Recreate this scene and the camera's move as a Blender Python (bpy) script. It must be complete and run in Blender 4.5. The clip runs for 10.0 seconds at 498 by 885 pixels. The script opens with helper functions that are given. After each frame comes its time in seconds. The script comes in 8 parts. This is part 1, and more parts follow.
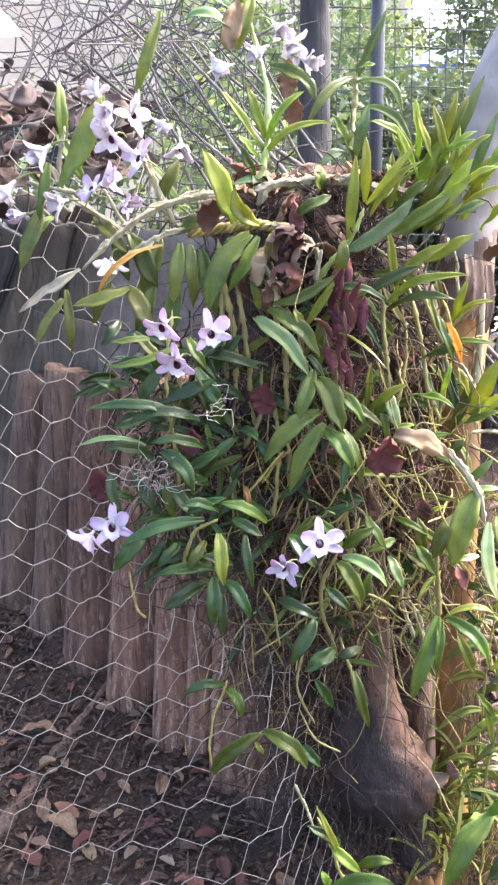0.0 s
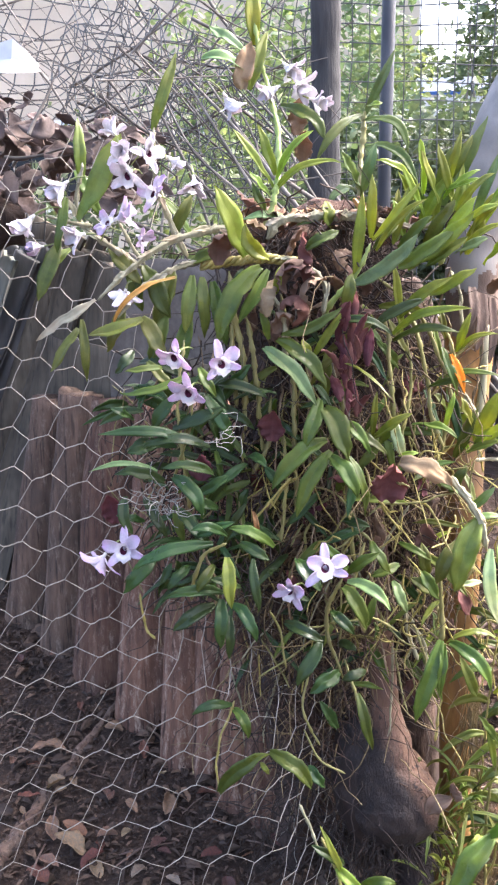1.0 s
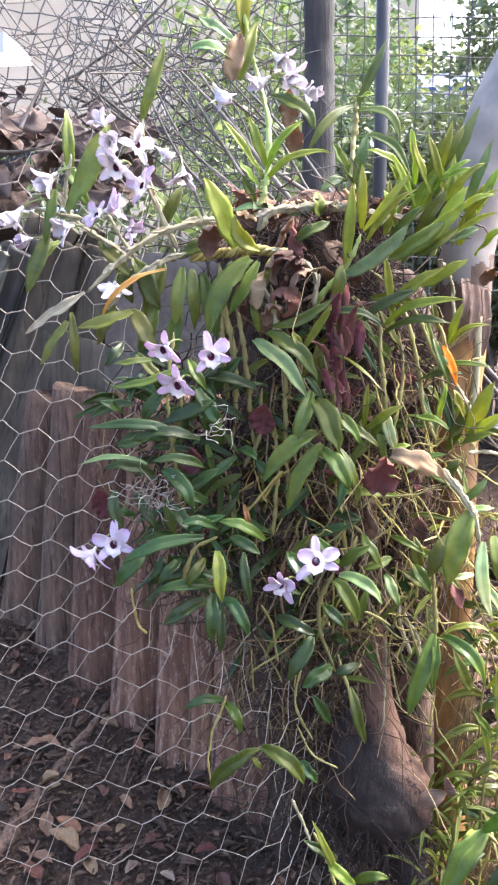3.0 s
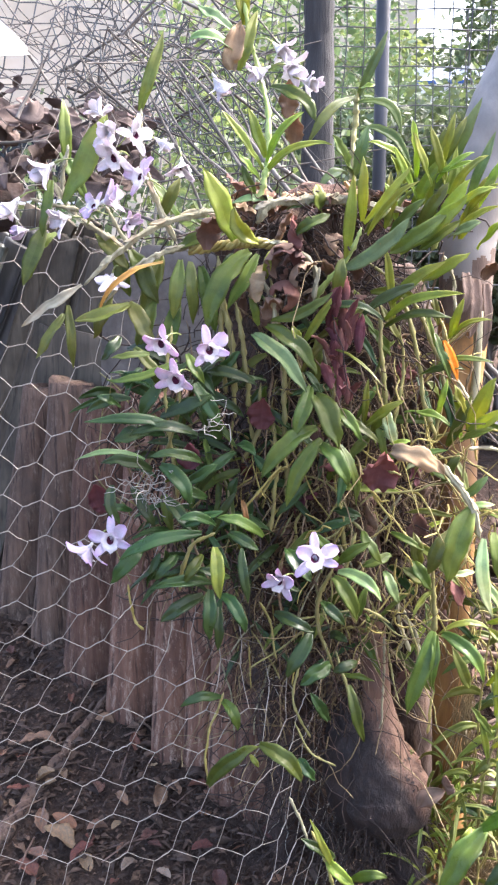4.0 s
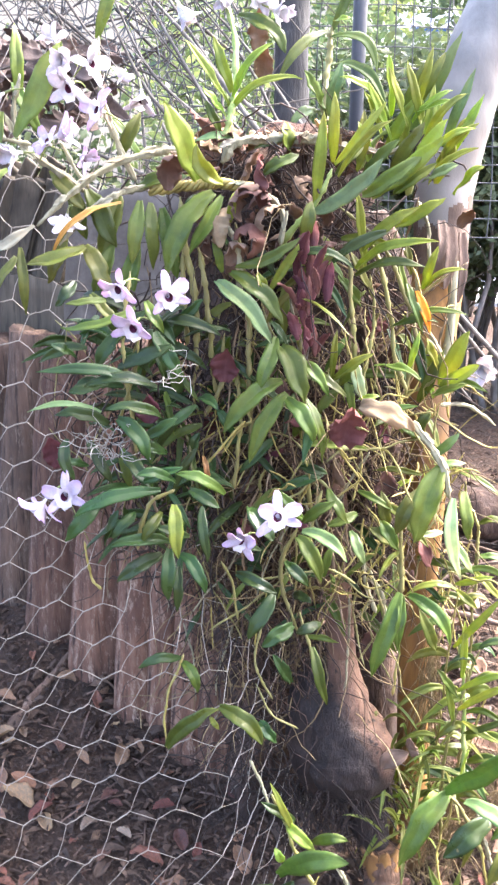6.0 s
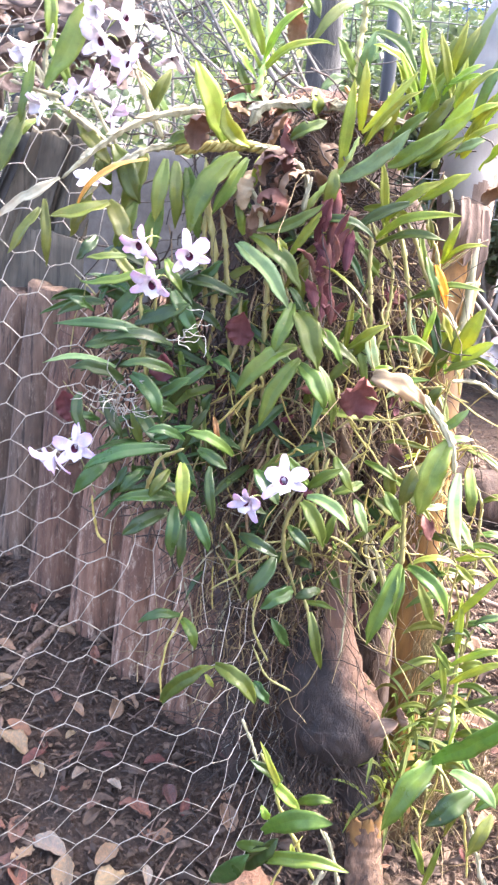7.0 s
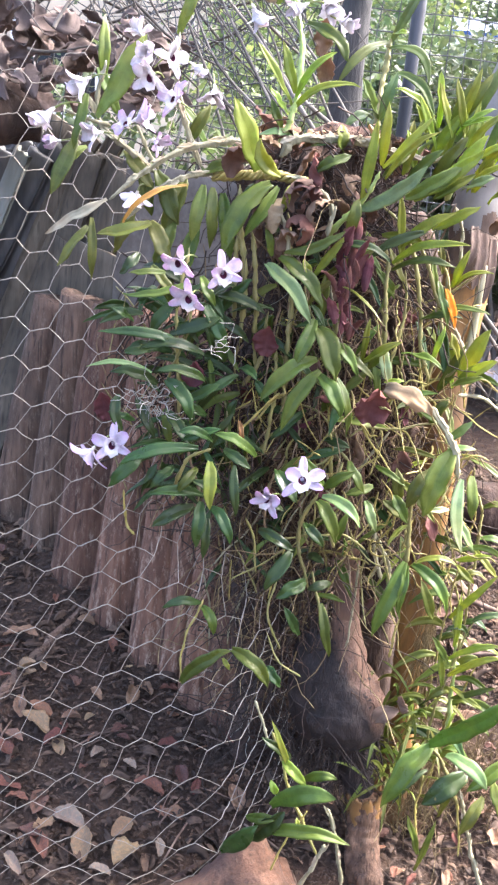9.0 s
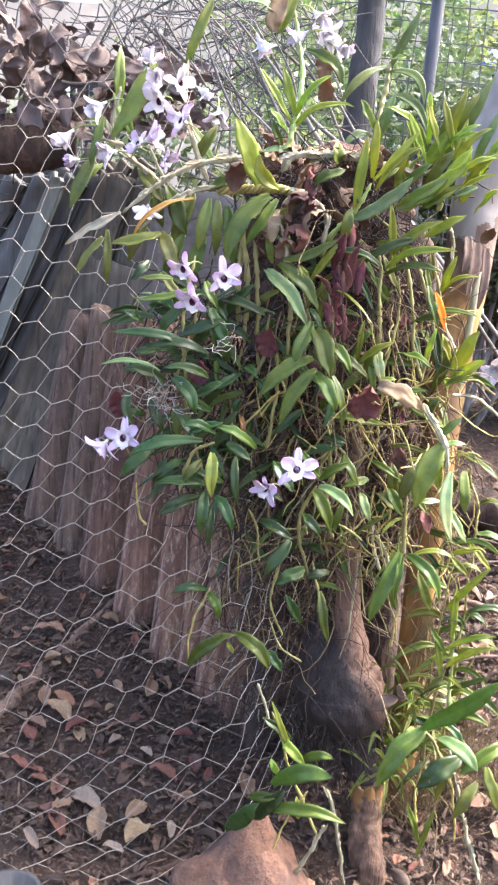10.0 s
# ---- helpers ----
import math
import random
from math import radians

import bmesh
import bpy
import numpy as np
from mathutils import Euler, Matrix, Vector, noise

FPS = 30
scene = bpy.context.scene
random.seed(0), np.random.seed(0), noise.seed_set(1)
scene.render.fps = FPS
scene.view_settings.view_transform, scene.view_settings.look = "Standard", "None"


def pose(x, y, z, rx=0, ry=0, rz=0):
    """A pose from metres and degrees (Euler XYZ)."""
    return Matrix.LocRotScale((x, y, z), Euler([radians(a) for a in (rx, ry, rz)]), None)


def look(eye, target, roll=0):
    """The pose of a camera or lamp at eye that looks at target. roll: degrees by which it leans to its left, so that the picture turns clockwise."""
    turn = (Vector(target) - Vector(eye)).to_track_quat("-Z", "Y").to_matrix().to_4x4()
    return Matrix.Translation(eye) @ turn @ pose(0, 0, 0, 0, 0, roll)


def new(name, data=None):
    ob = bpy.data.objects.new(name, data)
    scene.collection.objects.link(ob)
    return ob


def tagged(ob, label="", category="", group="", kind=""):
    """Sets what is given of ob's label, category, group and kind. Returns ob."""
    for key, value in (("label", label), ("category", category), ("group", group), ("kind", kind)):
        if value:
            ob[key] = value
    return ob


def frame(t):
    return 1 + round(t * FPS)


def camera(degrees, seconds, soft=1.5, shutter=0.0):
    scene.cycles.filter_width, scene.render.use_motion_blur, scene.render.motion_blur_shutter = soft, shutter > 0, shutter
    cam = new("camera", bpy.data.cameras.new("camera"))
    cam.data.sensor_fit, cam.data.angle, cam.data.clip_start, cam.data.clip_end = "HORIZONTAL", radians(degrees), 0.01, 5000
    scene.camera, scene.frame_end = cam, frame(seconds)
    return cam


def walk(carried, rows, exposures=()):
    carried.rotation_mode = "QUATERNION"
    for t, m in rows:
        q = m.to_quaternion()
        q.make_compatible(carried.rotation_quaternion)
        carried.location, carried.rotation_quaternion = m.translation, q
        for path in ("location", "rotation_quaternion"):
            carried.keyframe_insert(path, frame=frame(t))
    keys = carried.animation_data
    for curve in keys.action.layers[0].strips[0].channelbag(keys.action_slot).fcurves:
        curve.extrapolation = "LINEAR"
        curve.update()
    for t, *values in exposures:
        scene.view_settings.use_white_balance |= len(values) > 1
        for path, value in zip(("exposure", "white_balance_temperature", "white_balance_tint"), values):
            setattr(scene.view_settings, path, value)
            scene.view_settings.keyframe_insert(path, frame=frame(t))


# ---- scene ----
cam = camera(31.0, 10.0, soft=2.3, shutter=0.5)
PATH = [
    (0, (0.098, -0.117, 1.325), (-0.057, 1.783, 0.721), -1.2),
    (0.5, (0.104, -0.134, 1.337), (-0.064, 1.772, 0.755), -1.0),
    (1, (0.104, -0.153, 1.347), (-0.074, 1.758, 0.786), -0.9),
    (1.5, (0.11, -0.16, 1.347), (-0.07, 1.749, 0.778), -1.1),
    (2, (0.116, -0.156, 1.345), (-0.062, 1.754, 0.78), -1.3),
    (2.5, (0.11, -0.156, 1.341), (-0.068, 1.757, 0.787), -0.8),
    (3, (0.121, -0.145, 1.336), (-0.061, 1.765, 0.771), -1.1),
    (4.5, (0.114, -0.119, 1.33), (-0.052, 1.788, 0.751), -0.6),
    (5, (0.117, -0.101, 1.317), (-0.04, 1.804, 0.73), -0.6),
    (5.5, (0.134, -0.079, 1.316), (-0.023, 1.814, 0.69), -0.9),
    (5.7, (0.133, -0.068, 1.315), (-0.008, 1.819, 0.669), -0.6),
    (7, (0.135, -0.087, 1.299), (-0.004, 1.772, 0.575), 3.5),
    (7.5, (0.137, -0.167, 1.294), (-0.018, 1.688, 0.563), 4.9),
    (8, (0.113, -0.204, 1.315), (-0.021, 1.658, 0.597), 5.5),
    (8.5, (0.104, -0.218, 1.335), (-0.023, 1.646, 0.621), 5.3),
    (9, (0.115, -0.215, 1.332), (-0.034, 1.651, 0.628), 5.2),
    (9.5, (0.176, -0.255, 1.312), (-0.052, 1.624, 0.667), 4.4),
    (10, (0.219, -0.323, 1.311), (-0.051, 1.551, 0.666), 4.3),
]
walk(cam, [(t, look(eye, target, roll)) for t, eye, target, roll in PATH],
     exposures=[(t, e + 0.98, 5870, 15) for t, e in ((0.0, 2.16), (0.5, 1.9), (1.0, 1.96), (2.5, 2.0), (4.5, 2.1), (5.5, 2.4), (7.0, 2.93), (7.5, 3.0), (8.0, 2.4), (9.0, 2.24), (10.0, 2.15))])

# ---- light ----
SUN_EL, SUN_AZ = radians(52), radians(58)   # azimuth from +y towards +x
world = bpy.data.worlds.new("world")
scene.world = world
world.use_nodes = True
wn = world.node_tree.nodes
sky = wn.new("ShaderNodeTexSky")
sky.sky_type, sky.sun_disc = "NISHITA", False
sky.sun_elevation, sky.sun_rotation = SUN_EL, SUN_AZ
sky.dust_density, sky.air_density, sky.ozone_density = 7.0, 0.8, 0.3
world.node_tree.links.new(sky.outputs[0], wn["Background"].inputs[0])
wn["Background"].inputs[1].default_value = 0.15
sun_data = bpy.data.lights.new("sun", "SUN")
sun_data.energy, sun_data.angle, sun_data.color = 1.05, radians(8.0), (1.0, 0.92, 0.82)
sun = new("sun", sun_data)
sun.matrix_world = look((4 * math.sin(SUN_AZ) * math.cos(SUN_EL), 4 * math.cos(SUN_AZ) * math.cos(SUN_EL), 4 * math.sin(SUN_EL)), (0, 0, 0))

# ---- materials ----


def ramp(nt, fac, stops):
    r = nt.nodes.new("ShaderNodeValToRGB")
    while len(r.color_ramp.elements) < len(stops):
        r.color_ramp.elements.new(0.5)
    for e, (pos, col) in zip(r.color_ramp.elements, stops):
        e.position, e.color = pos, (*col, 1)
    nt.links.new(fac, r.inputs[0])
    return r.outputs[0]


def noise_tex(nt, scale, detail=4.0, stretch=(1, 1, 1), rough=0.6, coord="Object"):
    tc = nt.nodes.new("ShaderNodeTexCoord")
    mp = nt.nodes.new("ShaderNodeMapping")
    mp.inputs["Scale"].default_value = stretch
    n = nt.nodes.new("ShaderNodeTexNoise")
    n.inputs["Scale"].default_value, n.inputs["Detail"].default_value, n.inputs["Roughness"].default_value = scale, detail, rough
    nt.links.new(tc.outputs[coord], mp.inputs[0])
    nt.links.new(mp.outputs[0], n.inputs[0])
    return n.outputs[0]


def mixc(nt, fac, a, b, mode="MIX"):
    m = nt.nodes.new("ShaderNodeMix")
    m.data_type, m.blend_type = "RGBA", mode
    for sock, v in ((0, fac), (6, a), (7, b)):
        if isinstance(v, (int, float)):
            m.inputs[sock].default_value = v
        elif isinstance(v, tuple):
            m.inputs[sock].default_value = (*v, 1)
        else:
            nt.links.new(v, m.inputs[sock])
    return m.outputs[2]


def bump(nt, height, strength, dist=0.003):
    b = nt.nodes.new("ShaderNodeBump")
    b.inputs["Strength"].default_value, b.inputs["Distance"].default_value = strength, dist
    nt.links.new(height, b.inputs["Height"])
    return b.outputs[0]


def surface(name, dark, mid, light, scale=20, stretch=(1, 1, 1), rough=0.75, metal=0.0, relief=0.6, dist=0.003, stain=None, vary=0.25, spec=0.4, flecks=None, cracks=0.0):
    """Solid surface: grain at one scale, stains at a larger one, and a shift of tone from piece to piece."""
    m = bpy.data.materials.new(name)
    m.use_nodes = True
    nt = m.node_tree
    b = nt.nodes["Principled BSDF"]
    g = noise_tex(nt, scale, 6, stretch, 0.65)
    col = ramp(nt, g, ((0.28, dark), (0.5, mid), (0.74, light)))
    s = noise_tex(nt, scale * 0.17, 3)
    col = mixc(nt, ramp(nt, s, ((0.42, (0, 0, 0)), (0.68, (1, 1, 1)))), col, stain or dark)
    if flecks:
        fl = noise_tex(nt, scale * 1.3, 7, (1, 1, 0.3), 0.85)
        col = mixc(nt, ramp(nt, fl, ((0.53, (0, 0, 0)), (0.66, (0.75, 0.75, 0.75)))), col, flecks)
    if cracks:
        ck = noise_tex(nt, scale * 2.2, 3, (1, 1, 0.035), 0.5)
        low = 1 - cracks
        col = mixc(nt, 1.0, col, ramp(nt, ck, ((0.33, (low, low, low)), (0.43, (1, 1, 1)))), "MULTIPLY")
    oi = nt.nodes.new("ShaderNodeObjectInfo")
    hsv = nt.nodes.new("ShaderNodeHueSaturation")
    rng = nt.nodes.new("ShaderNodeMapRange")
    rng.inputs[3].default_value, rng.inputs[4].default_value = 1 - vary, 1 + vary
    nt.links.new(oi.outputs["Random"], rng.inputs[0])
    nt.links.new(rng.outputs[0], hsv.inputs["Value"])
    nt.links.new(col, hsv.inputs["Color"])
    nt.links.new(hsv.outputs[0], b.inputs["Base Color"])
    b.inputs["Roughness"].default_value, b.inputs["Metallic"].default_value = rough, metal
    b.inputs["Specular IOR Level"].default_value = spec
    nt.links.new(bump(nt, g, relief, dist), b.inputs["Normal"])
    return m


def foliage(name, base, tipc, veins=11, rough=0.33, through_light=0.35, vary=0.25, spot=(0.25, 0.2, 0.05), hue=0.02, glow=(1.5, 1.5, 0.9), relief=0.14, rib=0.16):
    """Blade: lengthwise veins across u, a pale midrib, blotches, tip colour along v, and light that comes through."""
    m = bpy.data.materials.new(name)
    m.use_nodes = True
    nt = m.node_tree
    b = nt.nodes["Principled BSDF"]
    uv = nt.nodes.new("ShaderNodeUVMap")
    sep = nt.nodes.new("ShaderNodeSeparateXYZ")
    nt.links.new(uv.outputs[0], sep.inputs[0])
    col = ramp(nt, sep.outputs[1], ((0.0, tuple(c * 1.15 for c in base)), (0.55, base), (1.0, tipc)))
    wave = nt.nodes.new("ShaderNodeMath")
    wave.operation = "MULTIPLY"
    wave.inputs[1].default_value = veins * 6.283
    nt.links.new(sep.outputs[0], wave.inputs[0])
    sn = nt.nodes.new("ShaderNodeMath")
    sn.operation = "SINE"
    nt.links.new(wave.outputs[0], sn.inputs[0])
    vr = ramp(nt, sn.outputs[0], ((0.2, (0, 0, 0)), (1.0, (0.05, 0.05, 0.05))))
    col = mixc(nt, vr, col, tuple(min(1, c * 1.7 + 0.02) for c in base))
    off = nt.nodes.new("ShaderNodeMath")
    off.operation = "SUBTRACT"
    off.inputs[1].default_value = 0.5
    nt.links.new(sep.outputs[0], off.inputs[0])
    away = nt.nodes.new("ShaderNodeMath")
    away.operation = "ABSOLUTE"
    nt.links.new(off.outputs[0], away.inputs[0])
    col = mixc(nt, ramp(nt, away.outputs[0], ((0.0, (rib, rib, rib)), (0.045, (0, 0, 0)))), col, tuple(min(1, c * 1.6 + 0.03) for c in base))
    n = noise_tex(nt, 46, 6, (1, 1, 1), 0.7)
    col = mixc(nt, ramp(nt, n, ((0.38, (0, 0, 0)), (0.72, (0.75, 0.75, 0.75)))), col, tuple(c * 0.5 for c in base))
    big = noise_tex(nt, 13, 3)
    col = mixc(nt, ramp(nt, big, ((0.42, (0, 0, 0)), (0.72, (0.5, 0.5, 0.5)))), col, (min(1, base[0] * 1.9), base[1] * 1.35, base[2] * 1.1))
    n2 = noise_tex(nt, 95, 2)
    col = mixc(nt, ramp(nt, n2, ((0.7, (0, 0, 0)), (0.78, (0.55, 0.55, 0.55)))), col, spot)
    oi = nt.nodes.new("ShaderNodeObjectInfo")
    hsv = nt.nodes.new("ShaderNodeHueSaturation")
    for sock, lo, hi in (("Value", 1 - vary, 1 + vary), ("Hue", 0.5 - hue, 0.5 + hue)):
        rng = nt.nodes.new("ShaderNodeMapRange")
        rng.inputs[3].default_value, rng.inputs[4].default_value = lo, hi
        nt.links.new(oi.outputs["Random"], rng.inputs[0])
        nt.links.new(rng.outputs[0], hsv.inputs[sock])
    nt.links.new(col, hsv.inputs["Color"])
    nt.links.new(hsv.outputs[0], b.inputs["Base Color"])
    b.inputs["Specular IOR Level"].default_value = 0.36
    nr = noise_tex(nt, 30, 5, (1, 1, 1), 0.7)
    rr = nt.nodes.new("ShaderNodeMapRange")
    rr.inputs[1].default_value, rr.inputs[2].default_value = 0.3, 0.7
    rr.inputs[3].default_value, rr.inputs[4].default_value = max(0.05, rough - 0.07), min(1, rough + 0.3)
    nt.links.new(nr, rr.inputs[0])
    nt.links.new(rr.outputs[0], b.inputs["Roughness"])
    nt.links.new(bump(nt, mixc(nt, 0.95, sn.outputs[0], n), relief, 0.0016), b.inputs["Normal"])
    tr = nt.nodes.new("ShaderNodeBsdfTranslucent")
    nt.links.new(mixc(nt, 1.0, hsv.outputs[0], glow, "MULTIPLY"), tr.inputs[0])
    mx = nt.nodes.new("ShaderNodeMixShader")
    mx.inputs[0].default_value = through_light
    nt.links.new(b.outputs[0], mx.inputs[1])
    nt.links.new(tr.outputs[0], mx.inputs[2])
    nt.links.new(mx.outputs[0], nt.nodes["Material Output"].inputs[0])
    return m


LEAF = {
    "green": foliage("leaf_green", (0.082, 0.126, 0.018), (0.108, 0.152, 0.022), rough=0.3),
    # a darker green, deepened further so the colour carries the clump's shade
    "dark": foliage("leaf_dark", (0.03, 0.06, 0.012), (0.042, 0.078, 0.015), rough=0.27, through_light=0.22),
    "young": foliage("leaf_young", (0.215, 0.28, 0.042), (0.255, 0.31, 0.055), through_light=0.42),
    "olive": foliage("leaf_olive", (0.13, 0.163, 0.028), (0.16, 0.183, 0.035), rough=0.3),
    "grey": foliage("leaf_grey", (0.13, 0.2, 0.07), (0.18, 0.25, 0.09), rough=0.32, through_light=0.25),
    "pale": foliage("leaf_pale", (0.33, 0.43, 0.2), (0.45, 0.48, 0.28), through_light=0.3),
    "orange": foliage("leaf_orange", (0.4, 0.25, 0.075), (0.46, 0.24, 0.05), through_light=0.35, spot=(0.3, 0.12, 0.03)),
    "amber": foliage("leaf_amber", (0.72, 0.3, 0.02), (0.78, 0.27, 0.015), rough=0.5, through_light=0.45, spot=(0.5, 0.16, 0.02), vary=0.05),
    "tan": foliage("leaf_tan", (0.225, 0.16, 0.1), (0.265, 0.19, 0.12), rough=0.7, through_light=0.2, spot=(0.2, 0.1, 0.05), veins=4, relief=0.6),
    "ashen": foliage("leaf_ashen", (0.215, 0.175, 0.13), (0.25, 0.21, 0.155), rough=0.85, through_light=0.1, spot=(0.12, 0.09, 0.07), veins=4, relief=0.6, hue=0.005),
    "russet": foliage("leaf_russet", (0.135, 0.062, 0.042), (0.18, 0.088, 0.058), rough=0.75, through_light=0.06, vary=0.3, spot=(0.08, 0.03, 0.02), veins=4, relief=0.6),
    "maroon": foliage("leaf_maroon", (0.11, 0.036, 0.035), (0.15, 0.056, 0.049), rough=0.7, through_light=0.12, spot=(0.08, 0.03, 0.03), veins=4, relief=0.6),
    "sheath": foliage("dry_sheath", (0.3, 0.29, 0.2), (0.42, 0.39, 0.28), rough=0.7, through_light=0.15, spot=(0.25, 0.2, 0.14)),
    "brown": foliage("leaf_brown", (0.14, 0.084, 0.058), (0.19, 0.118, 0.08), rough=0.75, through_light=0.04, vary=0.45, spot=(0.07, 0.04, 0.03), hue=0.02, veins=4, relief=0.6),
}
PETAL = foliage("petal", (0.74, 0.65, 0.745), (0.6, 0.37, 0.62), veins=12, rough=0.55, through_light=0.35, vary=0.08, spot=(0.75, 0.6, 0.75), hue=0.01, glow=(1.0, 1.0, 1.0), rib=0.12)
PETAL_WHITE = foliage("petal_white", (0.76, 0.73, 0.75), (0.72, 0.62, 0.73), veins=12, rough=0.55, through_light=0.35, vary=0.06, spot=(0.8, 0.75, 0.8), hue=0.01, glow=(1.0, 1.0, 1.0), rib=0.12)
LIP = foliage("lip", (0.78, 0.74, 0.72), (0.8, 0.73, 0.8), veins=8, rough=0.5, through_light=0.3, vary=0.06, spot=(0.7, 0.55, 0.7), hue=0.01, glow=(1.0, 1.0, 1.0), rib=0.12)
THROAT = surface("throat_maroon", (0.04, 0.004, 0.016), (0.075, 0.008, 0.03), (0.12, 0.015, 0.05), 300, rough=0.6, relief=0.2, dist=0.001)
CANE = {
    "olive": surface("cane_olive", (0.14, 0.13, 0.035), (0.22, 0.2, 0.06), (0.32, 0.28, 0.11), 60, (1, 1, 0.3), 0.55, stain=(0.17, 0.15, 0.05)),
    "yellow": surface("cane_yellow", (0.16, 0.13, 0.03), (0.26, 0.215, 0.05), (0.38, 0.325, 0.12), 70, (1, 1, 0.4), 0.5, stain=(0.32, 0.26, 0.07)),
    "grey": surface("cane_grey", (0.11, 0.095, 0.048), (0.225, 0.205, 0.115), (0.37, 0.34, 0.225), 110, (1, 1, 0.3), 0.65, stain=(0.28, 0.26, 0.15)),
    "green": surface("cane_green", (0.15, 0.21, 0.045), (0.23, 0.3, 0.07), (0.33, 0.38, 0.14), 60, (1, 1, 0.4), 0.5, stain=(0.22, 0.24, 0.08)),
    "brown": surface("cane_brown", (0.1, 0.065, 0.03), (0.19, 0.13, 0.07), (0.33, 0.25, 0.15), 70, (1, 1, 0.3), 0.75),
}
ROOT = surface("orchid_root", (0.09, 0.061, 0.027), (0.18, 0.129, 0.054), (0.33, 0.257, 0.13), 60, rough=0.7)
ROOT_RED = surface("root_red_brown", (0.05, 0.027, 0.016), (0.11, 0.064, 0.038), (0.21, 0.135, 0.085), 60, rough=0.85)
ROOT_DARK = surface("fibre_dark", (0.018, 0.012, 0.009), (0.042, 0.028, 0.019), (0.085, 0.058, 0.038), 60, rough=0.85)
ROOT_WHITE = surface("root_white", (0.25, 0.23, 0.18), (0.38, 0.36, 0.29), (0.5, 0.48, 0.4), 60, rough=0.75)
BARK = surface("stump_bark", (0.02, 0.012, 0.008), (0.055, 0.033, 0.022), (0.125, 0.078, 0.05), 30, (1, 1, 0.35), 0.9, relief=1.0, dist=0.012)
COPPER_WOOD = surface("bare_red_wood", (0.075, 0.04, 0.027), (0.2, 0.11, 0.066), (0.32, 0.195, 0.125), 34, (1, 1, 0.2), 0.55, relief=0.6, dist=0.004, stain=(0.075, 0.04, 0.03))
RED_POST = surface("split_red_wood", (0.06, 0.033, 0.02), (0.16, 0.09, 0.05), (0.29, 0.175, 0.1), 60, (1, 1, 0.1), 0.75, relief=1.0, dist=0.01, stain=(0.05, 0.028, 0.02), cracks=0.6)
# near-black brown: the swelling's shade is put into this wood colour
SHADE_DARK_WOOD = surface("blackened_wood", (0.006, 0.004, 0.003), (0.018, 0.0115, 0.009), (0.045, 0.029, 0.022), 38, (1, 1, 0.5), 0.7, relief=0.7, dist=0.005, stain=(0.012, 0.008, 0.006), flecks=(0.05, 0.036, 0.03))
YELLOW_WOOD = surface("bare_yellow_wood", (0.1, 0.048, 0.014), (0.29, 0.145, 0.034), (0.44, 0.25, 0.075), 24, (1, 1, 0.14), 0.6, relief=0.5, dist=0.004, stain=(0.14, 0.08, 0.036))
BROWN_BARK = surface("brown_bark", (0.07, 0.045, 0.032), (0.15, 0.1, 0.07), (0.25, 0.18, 0.13), 22, (1, 1, 0.3), 0.8, relief=0.8, dist=0.008)
GREY_BARK = surface("smooth_grey_bark", (0.15, 0.144, 0.13), (0.25, 0.24, 0.217), (0.36, 0.345, 0.315), 16, (1, 1, 0.5), 0.62, relief=0.5, dist=0.006, stain=(0.2, 0.17, 0.14))
OLD_TIMBER = surface("weathered_timber", (0.06, 0.029, 0.018), (0.165, 0.084, 0.05), (0.275, 0.16, 0.1), 42, (1, 1, 0.13), 0.88, relief=1.0, dist=0.012, stain=(0.09, 0.048, 0.032), vary=0.35, flecks=(0.42, 0.31, 0.22), cracks=0.6)
OLIVE_TIMBER = surface("mossy_timber", (0.055, 0.044, 0.029), (0.11, 0.089, 0.059), (0.18, 0.147, 0.1), 34, (1, 1, 0.07), 0.85, relief=0.8, dist=0.004, cracks=0.45)
DULL_TIMBER = surface("dull_timber", (0.05, 0.029, 0.018), (0.12, 0.073, 0.046), (0.2, 0.13, 0.085), 42, (1, 1, 0.13), 0.88, relief=1.0, dist=0.01, stain=(0.075, 0.052, 0.036), flecks=(0.23, 0.175, 0.125), cracks=0.6)
PALE_SLAT = surface("pale_grey_slat", (0.12, 0.122, 0.095), (0.18, 0.183, 0.145), (0.25, 0.254, 0.205), 24, (1, 1, 0.1), 0.7, relief=0.4)
DARK_SLAT = surface("dark_grey_slat", (0.032, 0.031, 0.028), (0.064, 0.062, 0.056), (0.115, 0.112, 0.1), 26, (1, 1, 0.1), 0.6, relief=0.4)
BRICK = surface("terracotta", (0.085, 0.042, 0.024), (0.165, 0.082, 0.045), (0.24, 0.135, 0.08), 40, rough=0.85, relief=1.0, dist=0.012, stain=(0.07, 0.04, 0.03), flecks=(0.05, 0.035, 0.025))
SOIL = surface("soil", (0.026, 0.015, 0.0095), (0.062, 0.036, 0.021), (0.12, 0.072, 0.043), 75, rough=0.95, relief=1.0, dist=0.02, vary=0.0, stain=(0.036, 0.024, 0.016), flecks=(0.12, 0.081, 0.053))
GALV = surface("galvanised_wire", (0.2, 0.17, 0.125), (0.33, 0.283, 0.21), (0.48, 0.42, 0.32), 60, rough=0.6, metal=0.2, relief=0.2, dist=0.0005, stain=(0.3, 0.265, 0.215), vary=0.0)
BLACK_NET = surface("black_net", (0.07, 0.073, 0.071), (0.12, 0.124, 0.12), (0.19, 0.195, 0.19), 50, rough=0.55, relief=0.2, dist=0.0005)
STEEL = surface("dark_steel", (0.03, 0.032, 0.035), (0.06, 0.062, 0.066), (0.11, 0.11, 0.11), 20, (1, 1, 0.2), 0.5, metal=0.3, relief=0.3)
